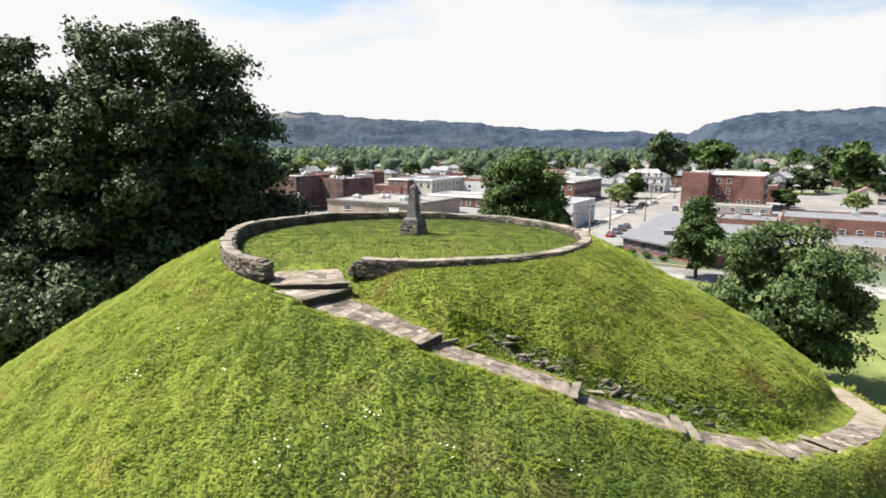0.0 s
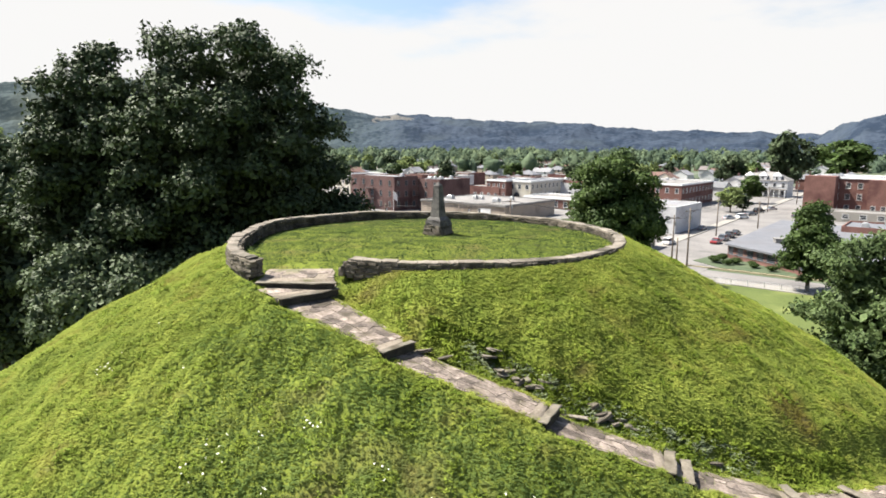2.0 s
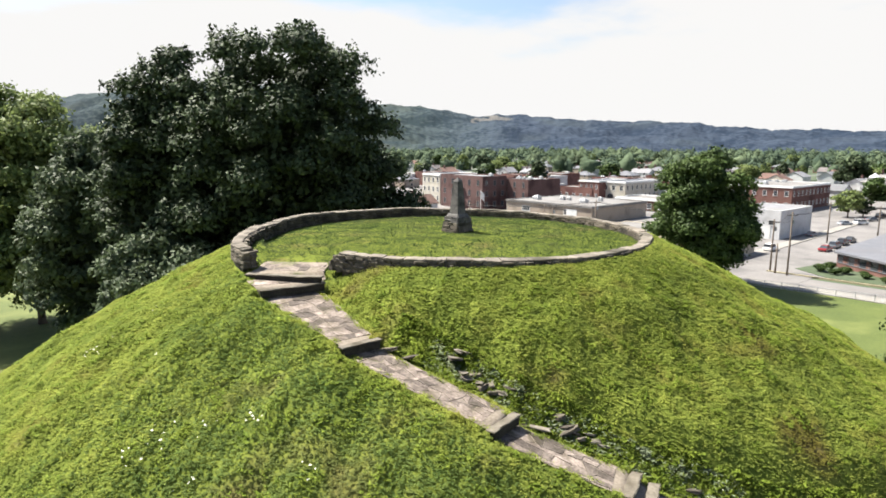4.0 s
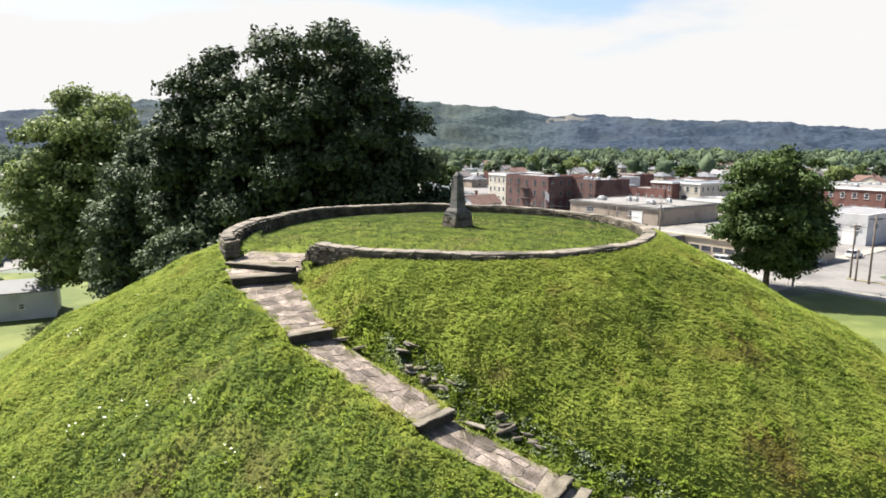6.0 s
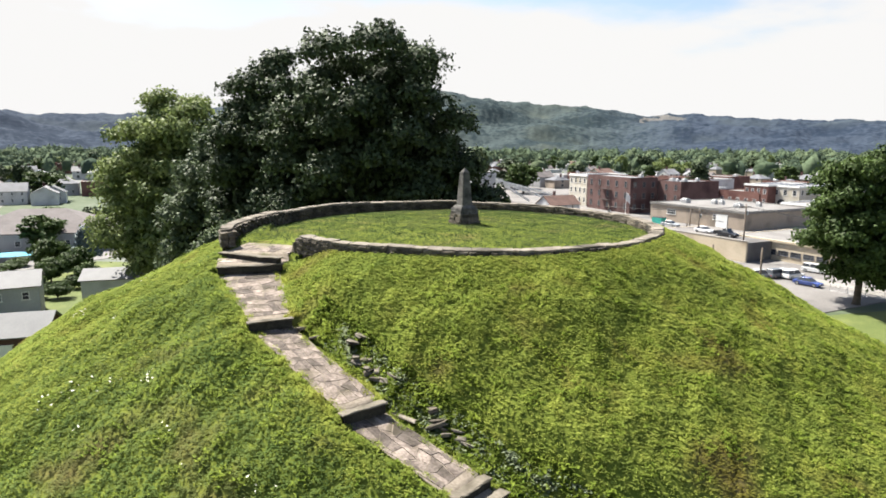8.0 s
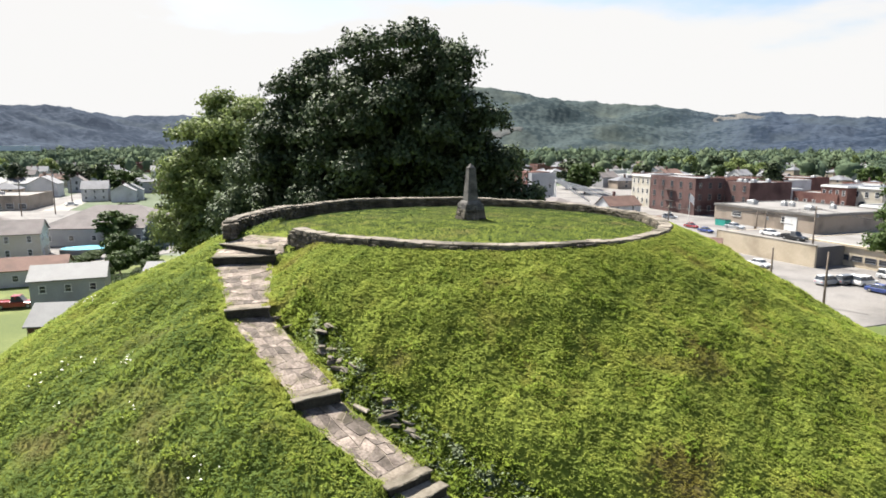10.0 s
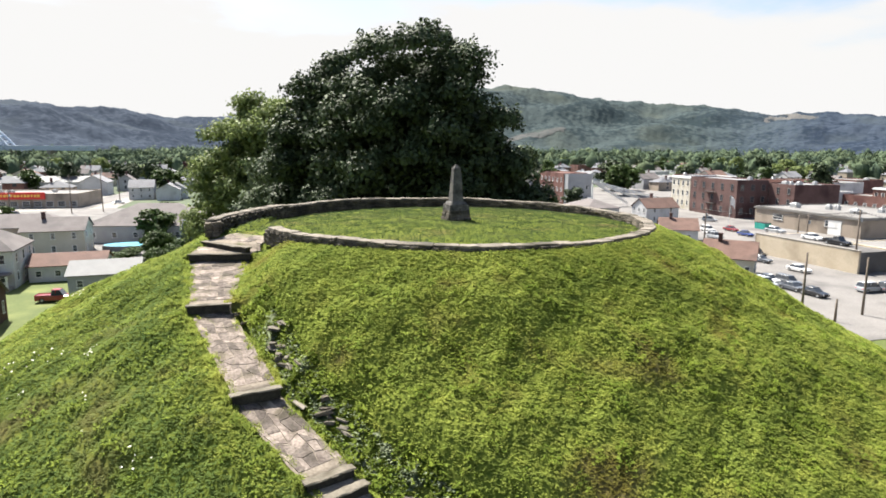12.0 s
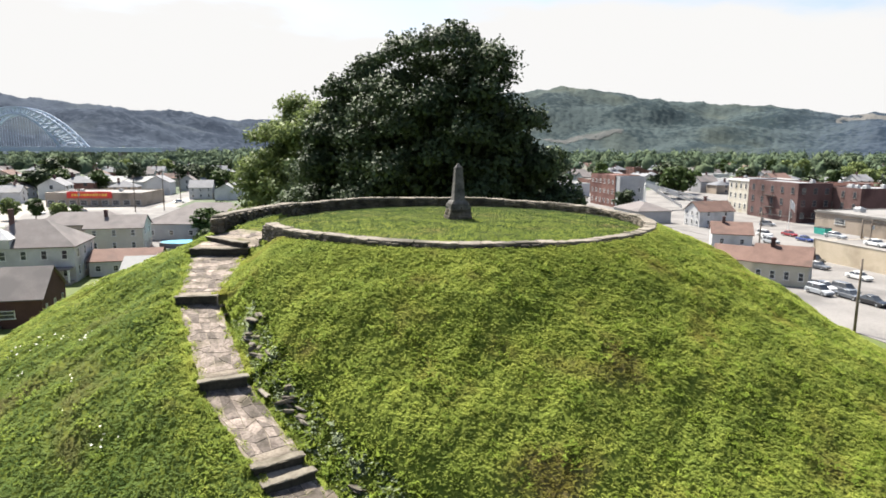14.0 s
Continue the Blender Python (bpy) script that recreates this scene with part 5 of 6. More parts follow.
building("grey-roofed white house under the great tree", 268, 398, 14, 11, 6.6, M["white"], "hip", M["roof_slate"], windows=[("F", 4, 2, 1.1, 1.5, 1.2, 3.0)], ridge=3.6)
sheet("lawn_rise", "dry yellow-green lawn past the school", "lawn", [(176, 346), (194, 332), (222, 352), (204, 368)], GZ + 0.1, M["park"])


# ---- scattered houses further out ----
rng = random.Random(77)
HOUSE_KINDS = []
for k, (wall, rmat, kind, lab) in enumerate(((M["white"], M["roof_grey"], "gable", "white clapboard house with a grey roof"), (M["cream"], M["roof_brown"], "gable", "cream house with a brown roof"), (M["brick"], M["roof_slate"], "hip", "red brick house with a dark hip roof"), (M["grey_wall"], M["roof_taupe"], "gable", "grey house with a taupe roof"), (M["brick"], M["roof_pale"], "flat", "flat-roofed red brick town building"), (M["white"], M["roof_pale"], "flat", "flat-roofed white commercial building"), (M["tan_grey"], M["roof_slate"], "hip", "tan house with a dark roof"))):
    w, d, h = (10, 9, 5.4) if kind != "flat" else (18, 14, 7.0)
    HOUSE_KINDS.append((building(lab + " in the distant town", -400 - 30 * k, 420, w, d, h, wall, kind, rmat, windows=[("F", 2 if kind != "flat" else 4, 2, 1.2, 1.6, 1.2, 2.8), ("L", 1, 2, 1.2, 1.6, 1.2, 2.8)], plain_panes=True, ridge=2.8, group="houses of the distant town", units=1, chimney=True), kind))
taken = []
for i in range(520):
    bearing = radians(rng.uniform(-42, 92))
    dist = rng.uniform(300, 760) if abs(math.degrees(bearing) - 50) > 14 else rng.uniform(330, 760)
    x, y = 10 - math.sin(bearing) * dist, 10 + math.cos(bearing) * dist
    # keep the wide street clear
    off = (Vector((x, y)) - Vector((34, 140))).dot(V)
    if abs(off) < 17 or any((x - a) ** 2 + (y - b) ** 2 < 15 ** 2 for a, b in taken) or (-170 < x < 20 and y < 345 and x > -165) or (60 < x < 145 and y < 370):
        continue
    taken.append((x, y))
    flat_bias = 0.55 if -10 < math.degrees(bearing) < 25 and dist < 480 else 0.12
    want_flat = rng.random() < flat_bias
    kinds = [h for h, k in HOUSE_KINDS if (k == "flat") == want_flat]
    copy_thing(rng.choice(kinds), pose(x, y, GZ, 0, 0, GRID + rng.choice((0, 90, 180, 270)) + rng.uniform(-4, 4)) @ Matrix.Diagonal((rng.uniform(0.85, 1.5), rng.uniform(0.85, 1.35), rng.uniform(0.85, 1.15), 1)))


# ---- town trees ----
kinds = [tree("tree", "round green shade tree in the town", -420, 460, 11, 4.6, 0.6, 0.85, M["leaf_mid"], 31, 1700, 34, 1.5, 0.25, group="trees of the town"),
         tree("tree", "dark green shade tree in the town", -440, 460, 13, 4.8, 0.6, 0.9, M["leaf_dark"], 32, 1700, 36, 1.6, 0.28, group="trees of the town"),
         tree("tree", "yellow-green broad tree in the town", -460, 460, 10, 5.2, 0.8, 0.85, M["leaf_syc"], 33, 1700, 34, 1.6, 0.25, group="trees of the town"),
         tree("tree", "tall narrow dark tree in the town", -480, 460, 16, 3.8, 0.5, 0.9, M["leaf_dark"], 34, 1700, 36, 1.5, 0.26, 0.5, group="trees of the town")]
bush = tree("bush", "rounded dense garden bush beside the houses", -115.5, 66.2, 6.2, 3.6, 0.2, 0.45, M["leaf_mid"], 41, 5000, 18, 1.5, 0.2, category="bush")
spruce = tree("spruce_tree", "blue-green spruce tree in a back yard", -111.5, 70.8, 8.5, 3.0, 0.4, 0.42, M["leaf_blue"], 42, 6000, 24, 1.2, 0.2, 0.75)


def plant(kind, x, y, height, spread):
    base_h, base_s = ((11, 4.6), (13, 4.8), (10, 5.2), (16, 3.8))[kind]
    return copy_thing(kinds[kind], pose(x, y, GZ, 0, 0, (x * 37 + y * 91) % 360) @ Matrix.Diagonal((spread / base_s, spread / base_s, height / base_h, 1)))


for row in ((1, 138, 388, 36, 12), (0, 205, 480, 31, 19), (0, 194, 298, 29, 12.5), (1, 213, 322, 24, 9), (0, 143, 262, 8, 5), (1, 242, 400, 20, 7.5), (0, 330, 585, 24, 11), (1, 380, 610, 26, 12), (0, 306, 690, 30, 14), (1, 270, 700, 30, 14), (0, 240, 700, 28, 13), (1, 424, 690, 28, 13), (2, 73, 257, 10, 5.2), (1, 79, 262, 7, 3.6), (1, 104, 380, 22, 8), (0, 140, 252, 7, 4), (0, 92, 300, 13, 6.5),
            (0, -155, 84, 9, 5.4), (1, -147, 92, 9, 4.5), (0, -136, 74, 9, 5), (3, -324, 112, 15, 5), (1, -345, 148, 15, 6.5), (1, -337, 158, 15, 6), (2, -222, 44, 7.5, 3), (0, -217, 50, 7.5, 2.8), (2, -205, 54, 6.5, 3), (0, -204, 59, 6, 2.6),
            (0, -325, 60, 11, 8), (3, -352, 122, 13, 5), (1, -337, 142, 15, 7), (1, -112, 226, 9, 4.5), (0, -88, 274, 5, 3), (0, -128, 300, 16, 10), (1, -150, 330, 18, 11),
            (0, 152, 300, 12, 6), (2, 160, 240, 8, 5), (1, 190, 330, 16, 8), (0, 215, 300, 14, 8), (0, 128, 420, 16, 9), (2, 60, 420, 14, 8), (1, 20, 400, 15, 8), (0, -20, 420, 14, 8)):
    plant(*row)
rng = random.Random(91)
for i in range(170):
    bearing = radians(rng.uniform(-42, 95))
    dist = rng.uniform(310, 720)
    x, y = 10 - math.sin(bearing) * dist, 10 + math.cos(bearing) * dist
    if abs((Vector((x, y)) - Vector((34, 140))).dot(V)) < 14 or any((x - a) ** 2 + (y - b) ** 2 < 9 ** 2 for a, b in taken) or (-170 < x < 20 and y < 330) or (60 < x < 130 and y < 350):
        continue
    plant(rng.randrange(4), x, y, rng.uniform(8, 18), rng.uniform(4, 9))


for x, y, h, wd in ((40, 144, 1.6, 1.5), (42, 141.5, 1.2, 1.2), (44, 143, 1.5, 1.4), (46.5, 139, 1.1, 1.2), (49, 135.5, 1.3, 1.1), (42.5, 147, 1.7, 1.3), (47, 142, 1.0, 1.0)):
    copy_thing(bush, pose(x, y, GZ + 0.15, 0, 0, x * 50) @ Matrix.Diagonal((wd / 3.6, wd / 3.6, h / 6.2, 1)))


for x, y, h, wd in ((-93, 52, 3.0, 2.6), (-90.5, 55, 2.6, 2.2), (-103, 60, 4.6, 3.0), (-99, 64, 3.6, 2.4), (-95, 60, 2.2, 1.8), (-117, 57, 2.4, 2.6), (-120, 61, 2.2, 2.4), (-124, 64, 2.0, 2.2), (-100, 56, 2.6, 2.2), (-106, 66, 5.4, 3.4), (-128, 40, 2.6, 2.4), (-122, 33, 2.2, 2.2)):
    copy_thing(bush, pose(x, y, GZ, 0, 0, x * 50) @ Matrix.Diagonal((wd / 3.6, wd / 3.6, h / 6.2, 1)))


# ---- far woods ----
def lump(seed):
    """A rough rounded crown, one unit in radius."""
    rng = np.random.RandomState(seed)
    bm = bmesh.new()
    bmesh.ops.create_icosphere(bm, subdivisions=1, radius=1.0)
    bm.verts.ensure_lookup_table()
    v = np.array([q.co for q in bm.verts])
    f = np.array([[q.index for q in t.verts] for t in bm.faces])
    bm.free()
    v *= (1 + 0.2 * rng.normal(size=(len(v), 1)) + 0.2 * np.sin(v[:, :1] * 4 + seed) * np.sin(v[:, 1:2] * 4.5) + 0.1 * np.sin(v[:, 2:] * 6 + seed))
    keep = v[f].mean(axis=1)[:, 2] > -0.35
    return v, f[keep]


LUMPS = [lump(k) for k in range(6)]


def woods(name, label, n, sprays, r0, r1, a0, a1, leaf, seed, height, mat):
    """Merged rough crowns with loose leaf sprays round their edges."""
    rng = np.random.RandomState(seed)
    b = np.radians(rng.uniform(a0, a1, n))
    r = r0 + (r1 - r0) * rng.uniform(0, 1, n) ** 0.8
    x, y = 10 - np.sin(b) * r, 10 + np.cos(b) * r
    keep = wave(x, y, 260, 51) + 0.7 * smoothstep(r, 500, 800) + 0.25 * rng.normal(size=n) > -0.45
    x, y = x[keep], y[keep]
    n = len(x)
    h = height * rng.uniform(0.5, 1.25, n) ** 1.2
    s = h * rng.uniform(0.34, 0.62, n)
    vs, fs, base = [], [], 0
    for i in range(n):
        v, f = LUMPS[i % 6]
        a = rng.uniform(0, 6.28)
        c, q = math.cos(a), math.sin(a)
        vs.append(np.stack([x[i] + (v[:, 0] * c - v[:, 1] * q) * s[i] * 0.8, y[i] + (v[:, 0] * q + v[:, 1] * c) * s[i] * 0.8, GZ + h[i] * 0.45 + v[:, 2] * h[i] * 0.42], axis=1))
        fs.append(f + base)
        base += len(v)
    ob = tagged(mesh_np(name, np.vstack(vs), np.vstack(fs), mat, smooth=True), label, "woods", kind="stuff")
    d = rng.normal(size=(n, sprays, 3))
    d /= np.linalg.norm(d, axis=2)[:, :, None]
    d[:, :, 2] = np.abs(d[:, :, 2])
    pos = np.stack([x, y, GZ + h * 0.5], axis=1)[:, None] + d * np.stack([s, s, h * 0.52], axis=1)[:, None] * rng.uniform(0.72, 1.12, (n, sprays, 1))
    v, f, soft = leaves_np(pos.reshape(-1, 3), leaf * rng.uniform(0.5, 1.2, n * sprays), d.reshape(-1, 3), rng)
    twigs = mesh_np("leaf_sprays", v, f, mat, ob, normals=soft)
    return ob


for tone, mat, n in (("dark ", M["wood_dark"], 1300), ("", M["wood_far"], 1600), ("light ", M["wood_light"], 800)):
    woods("valley_woods", tone + "green trees of the woods filling the valley beyond town", n, 40, 470, 1450, -48, 100, 2.1, 61 + n, 14.5, mat)
    woods("river_woods", tone + "green distant trees at the foot of the hills", n // 2, 16, 1350, 2300, -48, 100, 3.6, 62 + n, 18, mat)


# ---- vehicles ----
def car_body(kind, mat, label, group="parked vehicles"):
    """A parked vehicle, nose towards +x, built once for each kind and colour."""
    long_, wide, high = {"sedan": (4.7, 1.8, 1.42), "suv": (4.6, 1.85, 1.72), "pickup": (5.6, 1.95, 1.82)}[kind]
    th = thing("car" if kind != "pickup" else "pickup_truck", label, "car" if kind != "pickup" else "truck", group=group)
    hood = 0.62 if kind == "sedan" else 0.72
    L = long_ / 2
    base = 0.26
    # side outline of the lower body
    low = [(-L, base + 0.1), (-L + 0.08, base), (L - 0.1, base), (L, base + 0.18), (L - 0.04, hood + 0.06), (L - 0.35, hood + 0.16), (0.9, hood + 0.28), (-L + 0.1, hood + (0.30 if kind != "sedan" else 0.26)), (-L, hood)]
    bm = bmesh.new()
    rows = []
    for yk, inset in ((-1, 0.06), (-0.86, 0.0), (0.86, 0.0), (1, 0.06)):
        rows.append([bm.verts.new((x * (1 - inset * 0.3), yk * wide / 2, z - (inset if z > 0.5 else -inset * 0.5))) for x, z in low])
    n = len(low)
    for a, b in zip(rows, rows[1:]):
        for i in range(n):
            bm.faces.new((a[i], a[(i + 1) % n], b[(i + 1) % n], b[i]))
    bm.faces.new(rows[0]), bm.faces.new(rows[-1][::-1])
    body = part("body", bm, mat, th)
    zc = hood + 0.22
    if kind == "sedan":
        cab = [(-1.75, zc), (1.15, zc), (0.35, high), (-1.0, high)]
    elif kind == "suv":
        cab = [(-2.2, zc), (1.25, zc), (0.5, high), (-2.0, high)]
    else:
        cab = [(-0.55, zc), (1.3, zc), (0.65, high), (-0.4, high)]
    def cabin(shrink, grow):
        bm = bmesh.new()
        rows = []
        for s in (-1, 1):
            rows.append([bm.verts.new((x * shrink + (0.02 if k > 1 else 0), s * (wide / 2 - (0.10 if k < 2 else 0.26) + grow), z)) for k, (x, z) in enumerate(cab)])
        for i in range(4):
            bm.faces.new((rows[0][i], rows[0][(i + 1) % 4], rows[1][(i + 1) % 4], rows[1][i]))
        bm.faces.new(rows[0]), bm.faces.new(rows[1][::-1])
        return bm
    part("window", cabin(1.0, 0.0), M["glass"], th, "dark car glass")
    roofx = (cab[3][0] + cab[2][0]) / 2
    part("roof", box_bm((roofx, 0, high - 0.03, cab[2][0] - cab[3][0] + 0.12, wide - 0.5, 0.07), bevel=0.02), mat, th)
    for sx in (-1, 1):
        part("pillar", box_bm((roofx, sx * (wide / 2 - 0.2), zc, 0.12, 0.06, high - zc)), mat, th)
    if kind == "pickup":
        part("bed", box_bm((-1.65, wide / 2 - 0.06, zc - 0.1, 2.2, 0.1, 0.28), (-1.65, -wide / 2 + 0.06, zc - 0.1, 2.2, 0.1, 0.28), (-2.73, 0, zc - 0.1, 0.1, wide - 0.2, 0.28)), mat, th, "open cargo bed")
    for sx in (-1, 1):
        for sy in (-1, 1):
            bm = bmesh.new()
            bmesh.ops.create_cone(bm, cap_ends=True, segments=14, radius1=0.34, radius2=0.34, depth=0.22, matrix=pose(sx * long_ * 0.31, sy * (wide / 2 - 0.1), 0.34, 90))
            w = part("wheel", bm, M["tyre"], th, "black tyre")
            bm = bmesh.new()
            bmesh.ops.create_cone(bm, cap_ends=True, segments=12, radius1=0.2, radius2=0.2, depth=0.235, matrix=pose(sx * long_ * 0.31, sy * (wide / 2 - 0.1), 0.34, 90))
            part("rim", bm, M["steel"], w)
        for sy in (1, -1):
            part("headlight" if sx > 0 else "tail_light", box_bm((sx * (L - 0.05), sy * wide * 0.34, hood - 0.08, 0.1, 0.32, 0.13)), M["trim"] if sx > 0 else M["sign_red"], th)
    return th


PAINTS = {c: material(c + "_car_paint", v, v, rough=0.25, bump=0, spec=0.6) for c, v in (("black", (0.02, 0.021, 0.024)), ("white", (0.7, 0.7, 0.69)), ("silver", (0.36, 0.38, 0.40)), ("red", (0.24, 0.03, 0.035)), ("blue", (0.035, 0.06, 0.20)), ("grey", (0.12, 0.13, 0.145)))}
LANES = [
    ("pickup", "red", -90.2, 39.2, 57, "dark red pickup truck parked on the grass alley"),
    ("sedan", "black", -5.6, 125.6, -28, "black sedan parked in the sunny lot"), ("sedan", "grey", -9.2, 127.6, -28, "dark grey sedan parked in the sunny lot"),
    ("suv", "grey", -11.0, 131.6, -28, "dark grey estate car parked in the lot"), ("suv", "silver", -13.6, 127.4, -28, "silver sport utility car parked in the lot"), ("sedan", "white", -14.2, 131.8, -28, "white sedan parked in the lot"),
    ("sedan", "white", -12.8, 146.4, -28, "white sedan standing across the lot"), ("suv", "black", -24.6, 159.5, -30, "black car beside the retaining wall"), ("sedan", "grey", -21.6, 152.4, -20, "grey sedan beside the retaining wall"),
    ("suv", "silver", 0.6, 135.6, 58, "silver sport utility car seen from behind"), ("suv", "grey", 3.2, 138.2, 58, "grey sport utility car seen from behind"), ("suv", "white", 5.8, 139.2, 58, "white car seen from behind in the lot"),
    ("sedan", "blue", 8.6, 133.6, -25, "blue hatchback near the corner tree"), ("suv", "white", 9.0, 147.8, -22, "white sport utility car near the corner tree"), ("sedan", "silver", 4.4, 140.6, -25, "silver sedan near the corner tree"),
    ("sedan", "red", 47.4, 173.2, 60, "dark red sedan parked along the street"), ("suv", "grey", 50.8, 179.2, 60, "grey car parked along the street"), ("suv", "black", 54.0, 185.4, 60, "black sport utility car parked along the street"), ("sedan", "black", 57.2, 191.4, 60, "black sedan parked along the street"),
    ("sedan", "grey", 50.0, 200.0, 60, "grey sedan outside the white garage"), ("sedan", "silver", 26.0, 156.6, 20, "silver sedan under the street tree"), ("suv", "white", 35.0, 169.4, 60, "white car under the street tree"),
    ("sedan", "silver", 66.0, 232.0, 30, "silver car angle-parked on the wide street"), ("suv", "white", 71.5, 236.0, 30, "white car angle-parked on the wide street"), ("sedan", "grey", 78.0, 248.0, 30, "grey car angle-parked on the wide street"), ("suv", "black", 84.0, 259.0, 30, "black car angle-parked on the wide street"), ("sedan", "silver", 92.0, 270.0, 30, "silver car angle-parked on the wide street"), ("suv", "grey", 92.0, 245.0, 60, "dark grey car on the wide street"),
    ("sedan", "red", -43.4, 199.6, -30, "red car in the downtown lot"), ("suv", "white", -47.8, 193.8, -30, "white car in the downtown lot"), ("suv", "silver", -41.4, 181.2, -30, "silver car in the downtown lot"), ("sedan", "white", -44.6, 187.6, -30, "white sedan in the downtown lot"), ("suv", "silver", -56.6, 219.0, 10, "pale sport utility car by the brick building"), ("sedan", "blue", -37.0, 192.0, -30, "blue car in the downtown lot"),
    ("suv", "white", -118.0, 52.0, 57, "white van parked behind the houses"), ("sedan", "black", -122.0, 58.0, 57, "black car parked behind the houses"), ("suv", "black", -227.0, 66.0, 20, "black car in the store lot"), ("sedan", "white", -240.0, 40.0, 30, "white car in the store lot"), ("sedan", "silver", -236.0, 54.0, 30, "silver car in the store lot"), ("sedan", "white", -252.0, 108.0, 60, "white car on the far street"),
]
CARS = {}
for kind, colour, x, y, turn, label in LANES:
    m = pose(x, y, GZ + 0.13, 0, 0, turn)
    if (kind, colour) in CARS:
        ob = copy_thing(CARS[(kind, colour)], m)
    else:
        ob = CARS[(kind, colour)] = car_body(kind, PAINTS[colour], label)
        ob.matrix_basis = m
    tagged(ob, label)
for kind, colour, x, y, turn, label in (("pickup", "black", -9.5, 160.8, -30, "black pickup truck parked at the wall's top edge"), ("sedan", "white", -15.0, 165.0, -30, "white car on the raised lot"), ("sedan", "silver", -24.5, 172.0, -20, "silver car on the raised lot")):
    if (kind, colour) not in CARS:
        CARS[(kind, colour)] = car_body(kind, PAINTS[colour], label)
        CARS[(kind, colour)].matrix_basis = pose(x, y, GZ + 4.21, 0, 0, turn)
    else:
        tagged(copy_thing(CARS[(kind, colour)], pose(x, y, GZ + 4.21, 0, 0, turn)), label)


# ---- poles, wires, fence ----
def utility_pole(x, y, h, arms=True, lean=0.0, z=GZ):
    th = thing("utility_pole", "weathered wooden utility pole with a crossarm" if arms else "plain weathered wooden pole", "pole", pose(x, y, z, 0, lean, 28))
    bm = bmesh.new()
    add_tube(bm, [(0, 0, -0.4), (0, 0, h * 0.5), (0, 0, h)], [0.19, 0.165, 0.13], 10)
    part("shaft", bm, M["pole"], th, smooth=True)
    if arms:
        part("crossarm", box_bm((0, 0, h - 0.75, 2.3, 0.12, 0.14)), M["pole"], th)
        for k in (-1, -0.45, 0.45, 1):
            part("insulator", box_bm((k, 0, h - 0.61, 0.08, 0.08, 0.16)), M["glass"], th)
        bm = bmesh.new()
        bmesh.ops.create_cone(bm, cap_ends=True, segments=12, radius1=0.24, radius2=0.24, depth=0.8, matrix=pose(0.36, 0, h - 1.9))
        part("transformer", bm, M["steel"], th, "grey drum transformer")
    return th


POLES = [(-17.5, 170.9, 9.3, True), (-27.5, 206, 7.0, False), (20.4, 129.2, 6.8, False), (-5.0, 154.3, 12.3, True), (2.6, 117.1, 8.6, False), (0.5, 110.2, 3.4, False), (51.1, 188.1, 10.7, True), (30.6, 141.5, 10.6, True), (33.0, 137.9, 12.5, True), (31.2, 139.6, 6.0, False), (68.1, 207.9, 8.4, True), (50.4, 212.0, 7.8, True), (-2.9, 106.4, 10.0, False), (-41.1, 172.9, 8.9, True), (-21.0, 178.0, 8.5, False), (-225.8, 82.6, 13.4, True), (-227.7, 64.9, 9.0, True), (-223.9, 92.2, 15.4, True), (-262, 112, 12, True), (88, 262, 10, True), (112, 300, 10, True)]
for x, y, h, arms in POLES:
    utility_pole(x, y, h, arms)
wires = thing("overhead_wires", "thin sagging overhead wires between utility poles", "wires")
for a, b in ((0, 3), (3, 7), (7, 8), (8, 6), (6, 10), (10, 19), (19, 20), (15, 16), (15, 17), (17, 18), (13, 3)):
    for off in (-0.9, 0.0, 0.9):
        pa, pb = POLES[a], POLES[b]
        bm = bmesh.new()
        pts = []
        for k in range(9):
            t = k / 8
            pts.append((pa[0] + (pb[0] - pa[0]) * t + off * 0.8, pa[1] + (pb[1] - pa[1]) * t, GZ + (pa[2] + (pb[2] - pa[2]) * t) - 0.45 - 4 * 0.9 * t * (1 - t)))
        add_tube(bm, pts, [0.022] * 9, 4, False)
        part("wire", bm, M["tyre"], wires)

fence = thing("fence", "low grey chain-link fence along the park edge", "fence")
fx = np.linspace(0, 1, 27)
fa, fb = Vector((12.0, 131.5)), Vector((78.0, 105.5))
post_mesh = None
for t in fx:
    p = fa + (fb - fa) * t
    if post_mesh is None:
        bm = bmesh.new()
        add_tube(bm, [(0, 0, -0.2), (0, 0, 1.25), (0, 0, 1.32)], [0.05, 0.05, 0.02], 6)
        ob = part("post", bm, M["steel"], fence)
        post_mesh = ob.data
        ob.matrix_basis = pose(p.x, p.y, GZ)
    else:
        share("post", post_mesh, fence, pose(p.x, p.y, GZ))
for z in (0.12, 1.22):
    bm = bmesh.new()
    add_tube(bm, [(fa.x, fa.y, GZ + z), (fb.x, fb.y, GZ + z)], [0.025, 0.025], 5)
    part("rail", bm, M["steel"], fence)
bm = bmesh.new()
n = 260
for k in range(n):
    p = fa + (fb - fa) * (k / n)
    q = fa + (fb - fa) * (min(k + 4, n) / n)
    for z0, z1 in ((0.12, 1.22), (1.22, 0.12)):
        add_tube(bm, [(p.x, p.y, GZ + z0), (q.x, q.y, GZ + z1)], [0.012, 0.012], 3, False)
part("mesh_wire", bm, M["steel"], fence, "thin crossing fence wire")

# flag, skip, pool and parasol
flag = thing("flagpole", "white flagpole with a limp pale flag", "flagpole", pose(-49.5, 216.0, GZ))
bm = bmesh.new()
add_tube(bm, [(0, 0, -0.3), (0, 0, 4.5), (0, 0, 9.2)], [0.1, 0.08, 0.05], 8)
part("shaft", bm, M["trim"], flag)
bm = bmesh.new()
cols = []
